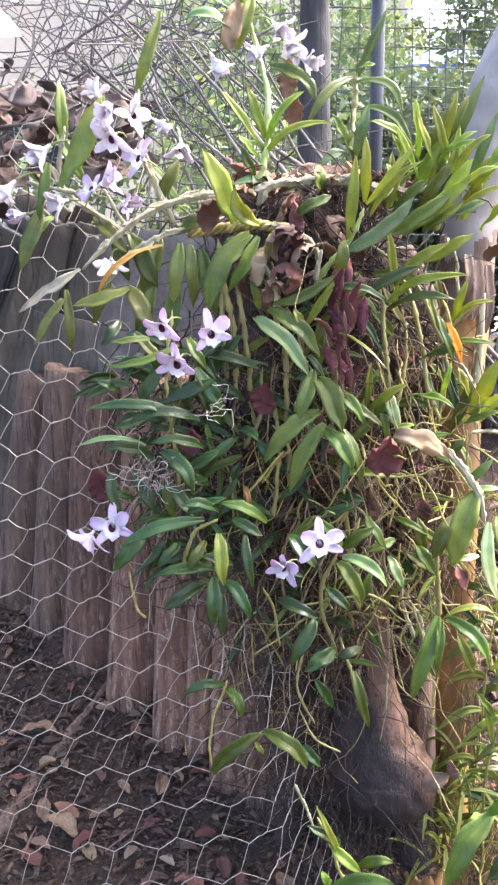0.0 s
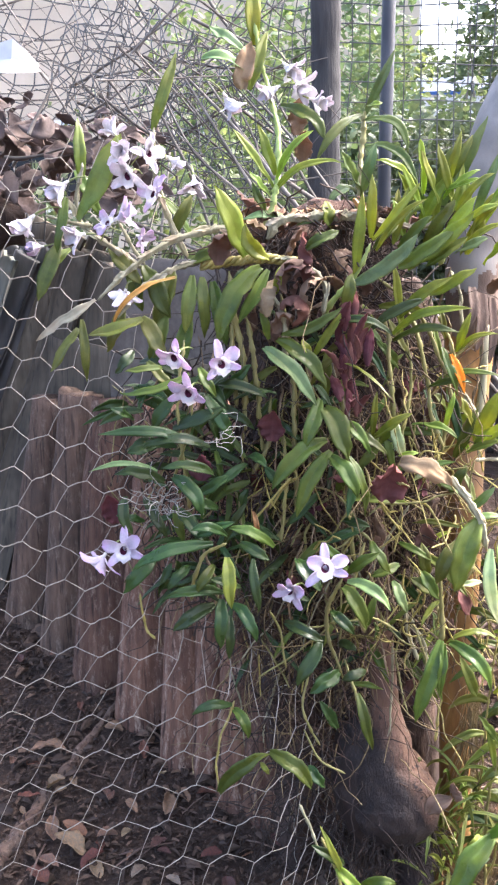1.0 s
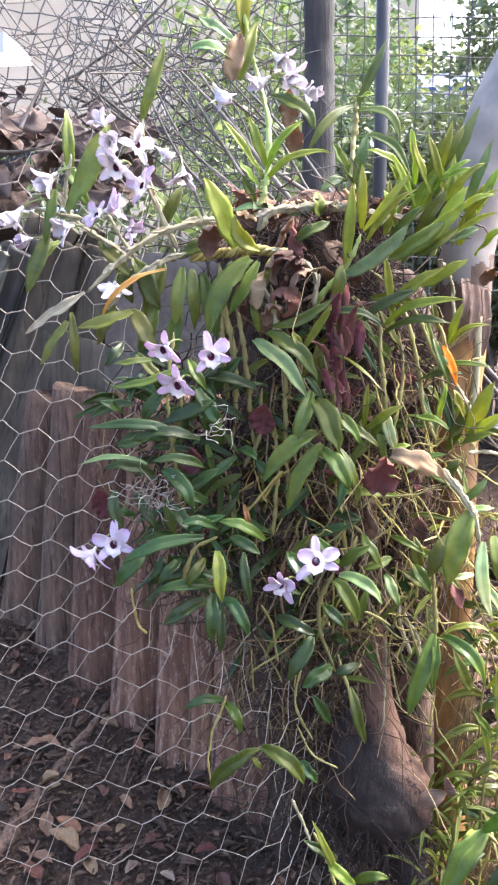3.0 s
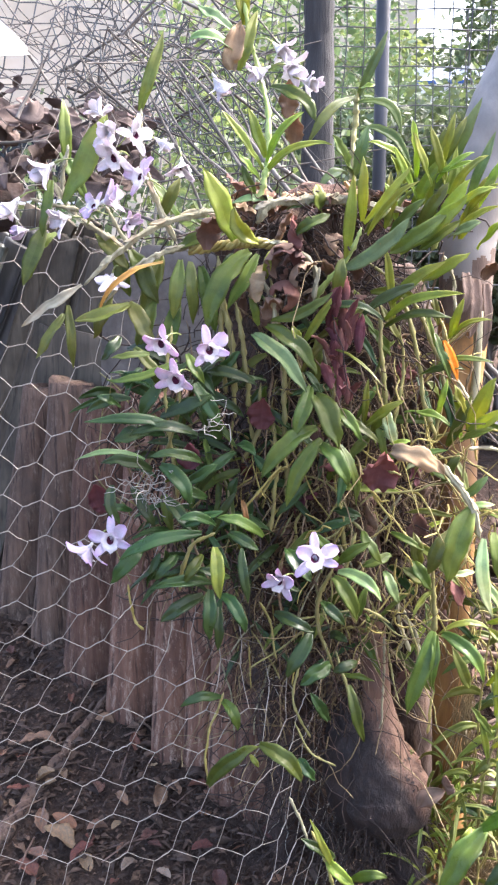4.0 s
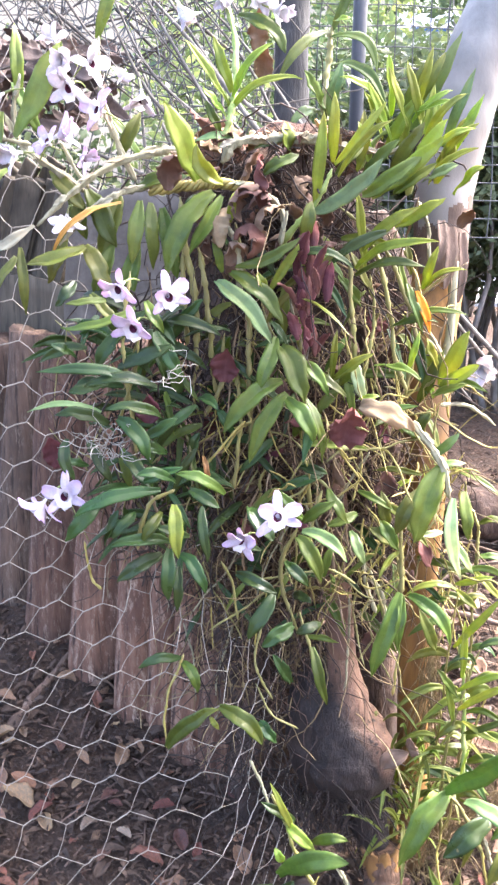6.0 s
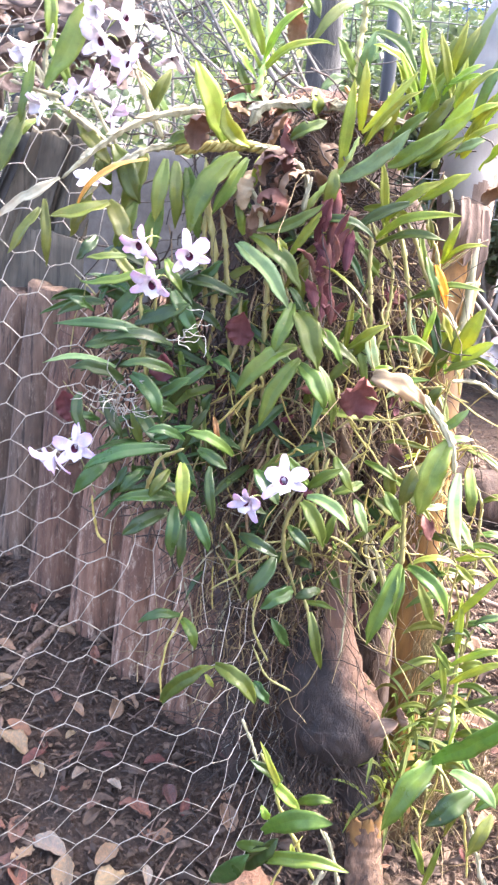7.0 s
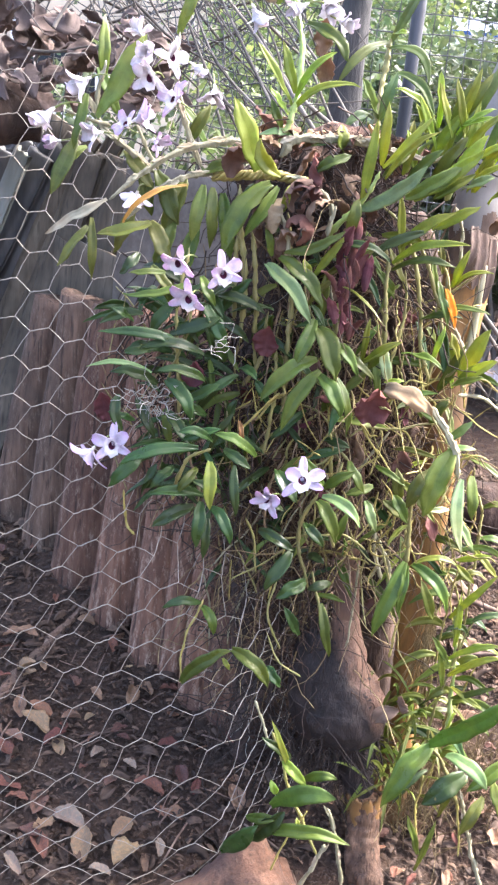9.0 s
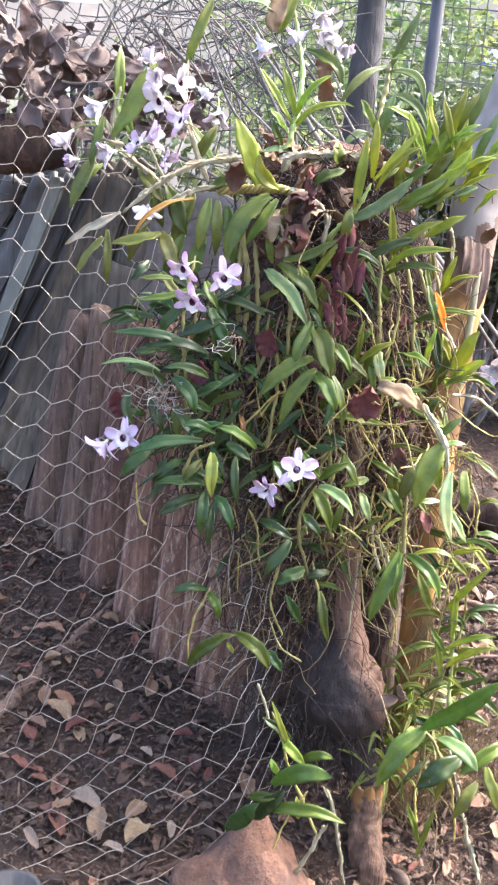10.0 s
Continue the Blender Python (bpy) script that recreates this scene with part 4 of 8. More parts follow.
leaf(plant, "green", (-0.227, 1.330, 1.214), (-0.214, 1.308, 1.180), (-0.206, 1.310, 1.144), 0.0249, 10)
leaf(plant, "green", (-0.127, 1.310, 1.132), (-0.137, 1.288, 1.089), (-0.150, 1.290, 1.042), 0.0261, -10)
leaf(plant, "dark", (-0.212, 1.290, 1.060), (-0.170, 1.263, 1.062), (-0.134, 1.260, 1.040), 0.0210, 0)
leaf(plant, "dark", (-0.221, 1.280, 1.015), (-0.183, 1.253, 1.017), (-0.150, 1.250, 0.998), 0.0186, 0)
leaf(plant, "green", (-0.088, 1.320, 1.187), (-0.075, 1.298, 1.139), (-0.065, 1.300, 1.087), 0.0247, 0)
flower(plant, (-0.370, 1.280, 1.293), (-0.75, -0.35, -0.55), 20, 1.13, "white", 30)
flower(plant, (-0.317, 1.300, 1.345), (-0.8, -0.1, -0.5), -30, 1.07, "white", 30)
flower(plant, (-0.288, 1.270, 1.268), (-0.8, -0.6, -0.1), 60, 0.95, "white", 26)
flower(plant, (-0.232, 1.280, 1.290), (0.85, -0.12, 0.35), -20, 1.06, "lilac", 20)
flower(plant, (-0.197, 1.270, 1.264), (0.75, -0.4, -0.4), 40, 0.75, "lilac")
flower(plant, (-0.224, 1.310, 1.395), (-0.25, -0.95, 0.05), 15, 0.98, "white")
flower(plant, (-0.189, 1.310, 1.389), (0.65, -0.7, 0.1), -25, 0.95, "white")
flower(plant, (-0.210, 1.290, 1.360), (-0.15, -0.95, -0.15), -8, 1.03, "white")
flower(plant, (-0.155, 1.330, 1.382), (0.7, 0.3, -0.3), 0, 0.79, "white", 40)
flower(plant, (-0.170, 1.300, 1.325), (-0.7, -0.65, 0.2), 30, 0.98, "lilac")
flower(plant, (-0.113, 1.310, 1.349), (0.35, -0.5, -0.75), 0, 0.98, "white", 24)
flower(plant, (-0.220, 1.260, 1.180), (-0.35, 0.5, -0.5), -10, 0.90, "white")
flower(plant, (-0.247, 1.290, 1.281), (-0.5, -0.6, 0.5), 100, 0.76, "lilac")
flower(plant, (-0.362, 1.290, 1.249), (-0.95, -0.1, -0.05), 90, 0.72, "lilac", 68)
flower(plant, (-0.242, 1.330, 1.421), (-0.4, 0.4, 0.7), 0, 0.73, "white")

plant = thing("orchid_plant", (0.017, 1.400, 1.291), "tall upright orchid with white blooms and a withered tan leaf", "orchid", "orchids on the stump")
cane(plant, "green", ((-0.006, 1.360, 1.274), (0.010, 1.370, 1.319), (0.018, 1.400, 1.363), (0.006, 1.450, 1.455), (-0.019, 1.470, 1.538), (-0.028, 1.480, 1.618)), 0.0079, 0.0047)
cane(plant, "grey", ((0.159, 1.365, 1.284), (0.084, 1.360, 1.288), (0.027, 1.350, 1.283), (-0.001, 1.340, 1.255)), 0.0092, 0.0078)
leaf(plant, "young", (0.008, 1.380, 1.336), (-0.023, 1.358, 1.384), (-0.054, 1.360, 1.431), 0.0143, 15)
leaf(plant, "young", (0.011, 1.380, 1.354), (-0.001, 1.368, 1.393), (-0.016, 1.380, 1.432), 0.0144, -10)
leaf(plant, "young", (0.013, 1.380, 1.345), (0.039, 1.363, 1.394), (0.074, 1.370, 1.424), 0.0121, 0)
leaf(plant, "young", (0.011, 1.380, 1.327), (0.057, 1.353, 1.368), (0.118, 1.350, 1.377), 0.0121, 0)
leaf(plant, "young", (0.004, 1.380, 1.319), (-0.012, 1.353, 1.341), (-0.029, 1.350, 1.363), 0.0133, 10)
leaf(plant, "green", (0.016, 1.440, 1.463), (0.065, 1.408, 1.448), (0.094, 1.400, 1.413), 0.0249, 0)
leaf(plant, "tan", (-0.045, 1.440, 1.491), (-0.043, 1.438, 1.528), (-0.032, 1.460, 1.568), 0.0330, 0)
leaf(plant, "olive", (-0.037, 1.450, 1.492), (-0.021, 1.453, 1.538), (-0.007, 1.480, 1.587), 0.0215, 10)
leaf(plant, "young", (-0.029, 1.480, 1.566), (-0.031, 1.478, 1.618), (-0.034, 1.500, 1.673), 0.0228, 10)
leaf(plant, "grey", (-0.041, 1.450, 1.518), (-0.075, 1.428, 1.540), (-0.112, 1.430, 1.544), 0.0262, 0)
leaf(plant, "grey", (-0.047, 1.470, 1.556), (-0.074, 1.458, 1.575), (-0.104, 1.470, 1.597), 0.0253, 0)
leaf(plant, "green", (-0.004, 1.370, 1.292), (-0.014, 1.353, 1.319), (-0.026, 1.360, 1.346), 0.0136, 0)
leaf(plant, "grey", (0.028, 1.380, 1.287), (-0.008, 1.353, 1.293), (-0.045, 1.350, 1.284), 0.0149, 0)
leaf(plant, "grey", (0.047, 1.370, 1.273), (0.084, 1.358, 1.287), (0.121, 1.370, 1.299), 0.0149, 0)
leaf(plant, "green", (0.063, 1.320, 1.240), (0.090, 1.313, 1.256), (0.117, 1.330, 1.270), 0.0206, 0)
leaf(plant, "olive", (0.101, 1.360, 1.271), (0.097, 1.353, 1.293), (0.093, 1.370, 1.313), 0.0246, 30)
flower(plant, (-0.079, 1.460, 1.483), (0.45, 0.2, -0.75), 30, 1.08, "white", 30)
flower(plant, (0.024, 1.460, 1.528), (0.55, -0.35, -0.65), 0, 1.07, "white", 34)
flower(plant, (0.011, 1.450, 1.493), (-0.7, -0.4, -0.55), -20, 1.01, "white", 30)
flower(plant, (0.044, 1.440, 1.498), (0.55, -0.5, -0.55), -40, 1.06, "white", 26)
flower(plant, (0.071, 1.430, 1.472), (0.85, -0.3, -0.35), 60, 0.96, "white")

plant = thing("orchid_plant", (0.152, 1.500, 1.276), "slender orchid cane with long grey-green leaves behind the stump", "orchid", "orchids on the stump")
cane(plant, "olive", ((0.156, 1.550, 1.264), (0.155, 1.580, 1.344), (0.159, 1.620, 1.415), (0.165, 1.640, 1.470)), 0.0093, 0.0062)
leaf(plant, "grey", (0.165, 1.640, 1.460), (0.191, 1.618, 1.517), (0.216, 1.620, 1.574), 0.0166, 15)
leaf(plant, "green", (0.163, 1.630, 1.450), (0.215, 1.578, 1.445), (0.240, 1.550, 1.393), 0.0192, 0)
leaf(plant, "green", (0.158, 1.630, 1.460), (0.110, 1.583, 1.432), (0.076, 1.560, 1.382), 0.0180, 0)
leaf(plant, "young", (0.167, 1.620, 1.474), (0.180, 1.598, 1.476), (0.194, 1.600, 1.479), 0.0099, 0)
leaf(plant, "green", (0.157, 1.560, 1.319), (0.137, 1.528, 1.357), (0.119, 1.520, 1.394), 0.0298, 20)
leaf(plant, "green", (0.163, 1.600, 1.402), (0.220, 1.538, 1.391), (0.254, 1.500, 1.333), 0.0189, 0)
leaf(plant, "grey", (0.159, 1.570, 1.324), (0.170, 1.553, 1.368), (0.181, 1.560, 1.412), 0.0206, 0)
leaf(plant, "grey", (0.147, 1.550, 1.324), (0.122, 1.513, 1.329), (0.097, 1.500, 1.306), 0.0189, 0)
leaf(plant, "green", (0.132, 1.500, 1.266), (0.151, 1.478, 1.294), (0.170, 1.480, 1.320), 0.0173, 0)

plant = thing("orchid_plant", (0.294, 1.420, 1.222), "young bright green orchid shoots crowding the stump's top", "orchid", "orchids on the stump")
cane(plant, "green", ((0.087, 1.300, 1.115), (0.113, 1.290, 1.167), (0.144, 1.280, 1.207), (0.165, 1.280, 1.250)), 0.0073, 0.0041)
cane(plant, "green", ((0.207, 1.400, 1.243), (0.233, 1.400, 1.288), (0.269, 1.400, 1.315)), 0.0066, 0.0038)
cane(plant, "grey", ((0.150, 1.362, 1.283), (0.196, 1.355, 1.278), (0.245, 1.350, 1.271), (0.294, 1.350, 1.285)), 0.0078, 0.0050)
cane(plant, "green", ((0.283, 1.400, 1.205), (0.297, 1.380, 1.252), (0.311, 1.360, 1.298)), 0.0067, 0.0038)
leaf(plant, "young", (0.141, 1.280, 1.200), (0.146, 1.263, 1.269), (0.151, 1.270, 1.333), 0.0157, 10)
leaf(plant, "young", (0.166, 1.280, 1.259), (0.165, 1.263, 1.307), (0.165, 1.270, 1.353), 0.0140, -15)
leaf(plant, "grey", (0.133, 1.280, 1.185), (0.191, 1.248, 1.220), (0.234, 1.240, 1.271), 0.0255, 0)
leaf(plant, "young", (0.169, 1.290, 1.254), (0.203, 1.268, 1.298), (0.237, 1.270, 1.340), 0.0114, 0)
leaf(plant, "young", (0.174, 1.280, 1.238), (0.205, 1.253, 1.286), (0.247, 1.250, 1.318), 0.0103, 0)
leaf(plant, "green", (0.170, 1.300, 1.240), (0.189, 1.288, 1.261), (0.209, 1.300, 1.279), 0.0118, 0)
leaf(plant, "olive", (0.127, 1.270, 1.151), (0.132, 1.258, 1.181), (0.137, 1.270, 1.208), 0.0200, 0)
leaf(plant, "young", (0.240, 1.400, 1.320), (0.212, 1.358, 1.360), (0.173, 1.340, 1.376), 0.0131, 0)
leaf(plant, "young", (0.253, 1.400, 1.320), (0.247, 1.378, 1.365), (0.244, 1.380, 1.409), 0.0149, 10)
leaf(plant, "olive", (0.271, 1.400, 1.310), (0.282, 1.378, 1.353), (0.295, 1.380, 1.395), 0.0165, -10)
leaf(plant, "young", (0.284, 1.380, 1.313), (0.310, 1.358, 1.344), (0.339, 1.360, 1.360), 0.0092, 0)
leaf(plant, "young", (0.281, 1.380, 1.324), (0.310, 1.358, 1.335), (0.342, 1.360, 1.346), 0.0093, 0)
leaf(plant, "grey", (0.310, 1.440, 1.328), (0.331, 1.418, 1.386), (0.355, 1.420, 1.444), 0.0174, 10)
leaf(plant, "olive", (0.298, 1.420, 1.341), (0.314, 1.408, 1.378), (0.333, 1.420, 1.414), 0.0149, 0)
leaf(plant, "young", (0.226, 1.330, 1.207), (0.278, 1.293, 1.253), (0.321, 1.280, 1.301), 0.0234, 0)
leaf(plant, "young", (0.282, 1.340, 1.244), (0.304, 1.318, 1.284), (0.329, 1.320, 1.321), 0.0182, 0)
leaf(plant, "young", (0.329, 1.360, 1.258), (0.351, 1.338, 1.296), (0.376, 1.340, 1.333), 0.0119, 0)
leaf(plant, "young", (0.319, 1.350, 1.249), (0.345, 1.323, 1.292), (0.374, 1.320, 1.315), 0.0107, 0)
leaf(plant, "young", (0.310, 1.340, 1.226), (0.335, 1.298, 1.263), (0.369, 1.280, 1.281), 0.0127, 0)
leaf(plant, "grey", (0.298, 1.320, 1.231), (0.319, 1.288, 1.246), (0.343, 1.280, 1.259), 0.0188, 0)
leaf(plant, "olive", (0.211, 1.310, 1.209), (0.250, 1.288, 1.237), (0.296, 1.290, 1.276), 0.0236, 0)
leaf(plant, "young", (0.248, 1.400, 1.270), (0.269, 1.378, 1.315), (0.292, 1.380, 1.359), 0.0167, 20)
leaf(plant, "green", (0.269, 1.420, 1.269), (0.248, 1.398, 1.315), (0.231, 1.400, 1.360), 0.0163, 0)
leaf(plant, "young", (0.274, 1.420, 1.250), (0.276, 1.408, 1.297), (0.280, 1.420, 1.342), 0.0159, -20)
leaf(plant, "young", (0.299, 1.400, 1.260), (0.307, 1.388, 1.315), (0.317, 1.400, 1.368), 0.0145, 10)
leaf(plant, "olive", (0.255, 1.360, 1.236), (0.276, 1.338, 1.277), (0.299, 1.340, 1.316), 0.0218, 0)
leaf(plant, "green", (0.214, 1.360, 1.236), (0.238, 1.338, 1.264), (0.264, 1.340, 1.290), 0.0182, 0)
leaf(plant, "young", (0.322, 1.400, 1.269), (0.321, 1.388, 1.310), (0.323, 1.400, 1.350), 0.0156, 0)
leaf(plant, "young", (0.276, 1.370, 1.307), (0.258, 1.343, 1.350), (0.243, 1.340, 1.391), 0.0129, 10)
leaf(plant, "young", (0.296, 1.380, 1.315), (0.282, 1.358, 1.359), (0.270, 1.360, 1.402), 0.0130, -10)
leaf(plant, "young", (0.302, 1.360, 1.289), (0.324, 1.333, 1.331), (0.356, 1.330, 1.357), 0.0118, 0)
leaf(plant, "young", (0.313, 1.350, 1.270), (0.339, 1.318, 1.297), (0.369, 1.310, 1.305), 0.0117, 0)
leaf(plant, "young", (0.286, 1.390, 1.328), (0.296, 1.373, 1.373), (0.309, 1.380, 1.417), 0.0131, 10)
leaf(plant, "grey", (0.333, 1.380, 1.279), (0.350, 1.363, 1.335), (0.371, 1.370, 1.390), 0.0157, 0)
leaf(plant, "young", (0.255, 1.380, 1.287), (0.233, 1.353, 1.328), (0.214, 1.350, 1.367), 0.0131, 0)
leaf(plant, "young", (0.346, 1.360, 1.269), (0.361, 1.338, 1.313), (0.380, 1.340, 1.355), 0.0118, 10)
leaf(plant, "young", (0.204, 1.360, 1.243), (0.214, 1.338, 1.290), (0.225, 1.340, 1.334), 0.0131, -10)
leaf(plant, "young", (0.347, 1.330, 1.211), (0.362, 1.298, 1.242), (0.381, 1.290, 1.257), 0.0127, 0)
leaf(plant, "young", (0.351, 1.440, 1.267), (0.360, 1.418, 1.295), (0.373, 1.420, 1.322), 0.0148, 0)
leaf(plant, "olive", (0.208, 1.420, 1.251), (0.211, 1.408, 1.293), (0.215, 1.420, 1.334), 0.0165, 0)
leaf(plant, "young", (0.225, 1.400, 1.252), (0.214, 1.383, 1.285), (0.204, 1.390, 1.316), 0.0135, 0)
leaf(plant, "young", (0.244, 1.410, 1.288), (0.226, 1.383, 1.325), (0.211, 1.380, 1.360), 0.0123, 0)
leaf(plant, "young", (0.323, 1.360, 1.226), (0.332, 1.338, 1.263), (0.343, 1.340, 1.298), 0.0185, 20)
leaf(plant, "olive", (0.257, 1.320, 1.212), (0.284, 1.298, 1.235), (0.314, 1.300, 1.257), 0.0202, 0)
leaf(plant, "green", (0.197, 1.400, 1.270), (0.220, 1.378, 1.294), (0.245, 1.380, 1.316), 0.0149, 0)
leaf(plant, "young", (0.310, 1.420, 1.287), (0.297, 1.408, 1.333), (0.287, 1.420, 1.377), 0.0135, 0)
leaf(plant, "grey", (0.284, 1.440, 1.286), (0.299, 1.428, 1.337), (0.317, 1.440, 1.386), 0.0190, 0)

plant = thing("orchid_plant", (0.270, 1.340, 0.935), "orchid with slim yellowish canes and narrow green leaves", "orchid", "orchids on the stump")
cane(plant, "olive", ((0.210, 1.300, 0.946), (0.203, 1.300, 1.041), (0.192, 1.310, 1.132)), 0.0061, 0.0042)
cane(plant, "olive", ((0.294, 1.300, 0.917), (0.275, 1.310, 0.963), (0.262, 1.320, 1.037), (0.243, 1.330, 1.111), (0.206, 1.350, 1.164)), 0.0052, 0.0038)
cane(plant, "olive", ((0.293, 1.320, 0.902), (0.303, 1.330, 0.997), (0.268, 1.340, 1.100), (0.235, 1.350, 1.145), (0.169, 1.360, 1.200)), 0.0052, 0.0033)
cane(plant, "olive", ((0.220, 1.300, 0.907), (0.238, 1.320, 1.018), (0.230, 1.330, 1.092)), 0.0043, 0.0028)
cane(plant, "grey", ((0.352, 1.330, 0.959), (0.328, 1.340, 0.995), (0.312, 1.340, 1.043), (0.300, 1.340, 1.090)), 0.0047, 0.0033)
cane(plant, "yellow", ((0.280, 1.340, 1.128), (0.299, 1.330, 1.092), (0.309, 1.320, 1.057)), 0.0046, 0.0032)
cane(plant, "grey", ((0.325, 1.380, 1.103), (0.318, 1.380, 1.160), (0.300, 1.380, 1.197)), 0.0043, 0.0033)
leaf(plant, "young", (0.219, 1.320, 1.103), (0.209, 1.298, 1.168), (0.201, 1.300, 1.227), 0.0136, 10)
leaf(plant, "young", (0.214, 1.310, 1.130), (0.249, 1.283, 1.172), (0.292, 1.280, 1.200), 0.0161, 0)
leaf(plant, "young", (0.264, 1.330, 1.161), (0.297, 1.303, 1.187), (0.332, 1.300, 1.210), 0.0173, 0)
leaf(plant, "young", (0.206, 1.310, 1.103), (0.256, 1.278, 1.142), (0.322, 1.270, 1.155), 0.0151, 0)
leaf(plant, "green", (0.205, 1.300, 1.095), (0.251, 1.268, 1.119), (0.305, 1.260, 1.118), 0.0155, 0)
leaf(plant, "young", (0.308, 1.320, 1.073), (0.315, 1.298, 1.109), (0.325, 1.300, 1.140), 0.0120, 10)
leaf(plant, "young", (0.312, 1.320, 1.071), (0.332, 1.288, 1.102), (0.367, 1.280, 1.111), 0.0087, 0)
leaf(plant, "olive", (0.290, 1.330, 1.092), (0.284, 1.313, 1.120), (0.281, 1.320, 1.144), 0.0110, 0)
leaf(plant, "amber", (0.297, 1.292, 1.074), (0.310, 1.278, 1.044), (0.321, 1.285, 1.012), 0.0150, 0)
leaf(plant, "green", (0.283, 1.300, 1.082), (0.295, 1.275, 1.050), (0.309, 1.280, 1.012), 0.0150, -15)
leaf(plant, "olive", (0.284, 1.330, 1.026), (0.328, 1.293, 1.046), (0.375, 1.280, 1.042), 0.0110, 0)
leaf(plant, "green", (0.260, 1.320, 1.009), (0.295, 1.288, 1.031), (0.331, 1.280, 1.032), 0.0110, 0)
leaf(plant, "young", (0.174, 1.280, 0.939), (0.176, 1.263, 0.983), (0.179, 1.270, 1.020), 0.0094, 0)
leaf(plant, "young", (0.177, 1.280, 0.937), (0.205, 1.253, 0.967), (0.234, 1.250, 0.989), 0.0154, 0)
leaf(plant, "olive", (0.189, 1.290, 0.924), (0.202, 1.273, 0.953), (0.217, 1.280, 0.975), 0.0149, 0)
leaf(plant, "pale", (0.208, 1.280, 0.968), (0.215, 1.258, 0.941), (0.225, 1.260, 0.907), 0.0184, 10)
leaf(plant, "young", (0.217, 1.260, 0.913), (0.232, 1.243, 0.921), (0.248, 1.250, 0.922), 0.0088, 0)
leaf(plant, "green", (0.199, 1.300, 1.003), (0.180, 1.283, 0.979), (0.163, 1.290, 0.948), 0.0112, 0)
leaf(plant, "green", (0.218, 1.330, 1.045), (0.198, 1.313, 1.072), (0.179, 1.320, 1.094), 0.0187, 0)
leaf(plant, "olive", (0.236, 1.330, 1.054), (0.216, 1.318, 1.094), (0.197, 1.330, 1.129), 0.0174, 20)
leaf(plant, "young", (0.344, 1.330, 0.939), (0.329, 1.308, 0.974), (0.319, 1.310, 1.002), 0.0135, 0)
leaf(plant, "young", (0.349, 1.330, 0.919), (0.364, 1.303, 0.971), (0.382, 1.300, 1.014), 0.0225, 0)
leaf(plant, "young", (0.350, 1.330, 0.909), (0.373, 1.298, 0.941), (0.400, 1.290, 0.965), 0.0191, 0)
leaf(plant, "olive", (0.336, 1.330, 0.899), (0.358, 1.298, 0.919), (0.384, 1.290, 0.931), 0.0138, 0)
leaf(plant, "green", (0.319, 1.340, 0.886), (0.333, 1.323, 0.936), (0.351, 1.330, 0.978), 0.0191, 0)
leaf(plant, "young", (0.295, 1.320, 0.941), (0.301, 1.303, 0.980), (0.309, 1.310, 1.011), 0.0090, 0)
leaf(plant, "green", (0.210, 1.270, 0.886), (0.257, 1.243, 0.903), (0.306, 1.240, 0.912), 0.0135, 0)
leaf(plant, "green", (0.305, 1.280, 0.845), (0.315, 1.263, 0.876), (0.328, 1.270, 0.898), 0.0161, 0)
leaf(plant, "green", (0.344, 1.290, 0.832), (0.311, 1.263, 0.856), (0.283, 1.260, 0.871), 0.0150, 0)
leaf(plant, "grey", (0.337, 1.270, 0.814), (0.352, 1.243, 0.846), (0.370, 1.240, 0.868), 0.0147, 0)
leaf(plant, "pale", (0.342, 1.270, 0.805), (0.361, 1.243, 0.817), (0.384, 1.240, 0.820), 0.0111, 0)
leaf(plant, "olive", (0.087, 1.320, 1.065), (0.137, 1.303, 1.101), (0.187, 1.310, 1.132), 0.0136, 0)

plant = thing("orchid_plant", (0.088, 1.280, 0.950), "orchid with glossy green leaves over bundled olive canes", "orchid", "orchids on the stump")
cane(plant, "olive", ((-0.034, 1.280, 0.949), (-0.037, 1.280, 1.063), (-0.052, 1.290, 1.153), (-0.060, 1.310, 1.206)), 0.0066, 0.0056)
cane(plant, "olive", ((-0.007, 1.290, 0.907), (-0.016, 1.280, 1.025), (-0.032, 1.290, 1.135)), 0.0062, 0.0052)
cane(plant, "olive", ((-0.048, 1.290, 0.985), (-0.056, 1.290, 1.080), (-0.049, 1.300, 1.170)), 0.0066, 0.0056)
cane(plant, "olive", ((0.051, 1.280, 0.810), (0.046, 1.280, 0.949), (0.044, 1.280, 1.063), (0.023, 1.290, 1.171)), 0.0062, 0.0048)
cane(plant, "grey", ((0.033, 1.270, 1.065), (0.031, 1.270, 1.129), (0.008, 1.280, 1.177)), 0.0059, 0.0041)
cane(plant, "grey", ((0.096, 1.270, 1.138), (0.095, 1.280, 1.190), (0.059, 1.290, 1.220), (0.023, 1.300, 1.228)), 0.0054, 0.0036)
cane(plant, "yellow", ((0.005, 1.250, 0.820), (0.038, 1.250, 0.866), (0.052, 1.250, 0.881), (0.023, 1.270, 0.913)), 0.0047, 0.0038)
cane(plant, "yellow", ((-0.023, 1.240, 0.803), (0.015, 1.240, 0.844), (0.043, 1.250, 0.876)), 0.0042, 0.0038)
cane(plant, "olive", ((0.148, 1.280, 0.719), (0.135, 1.280, 0.832), (0.135, 1.280, 0.931), (0.125, 1.280, 1.007)), 0.0058, 0.0049)
cane(plant, "olive", ((-0.025, 1.280, 0.870), (0.004, 1.280, 0.929), (0.009, 1.280, 1.007)), 0.0048, 0.0038)
cane(plant, "yellow", ((0.222, 1.260, 0.781), (0.183, 1.260, 0.840), (0.163, 1.270, 0.886)), 0.0042, 0.0038)
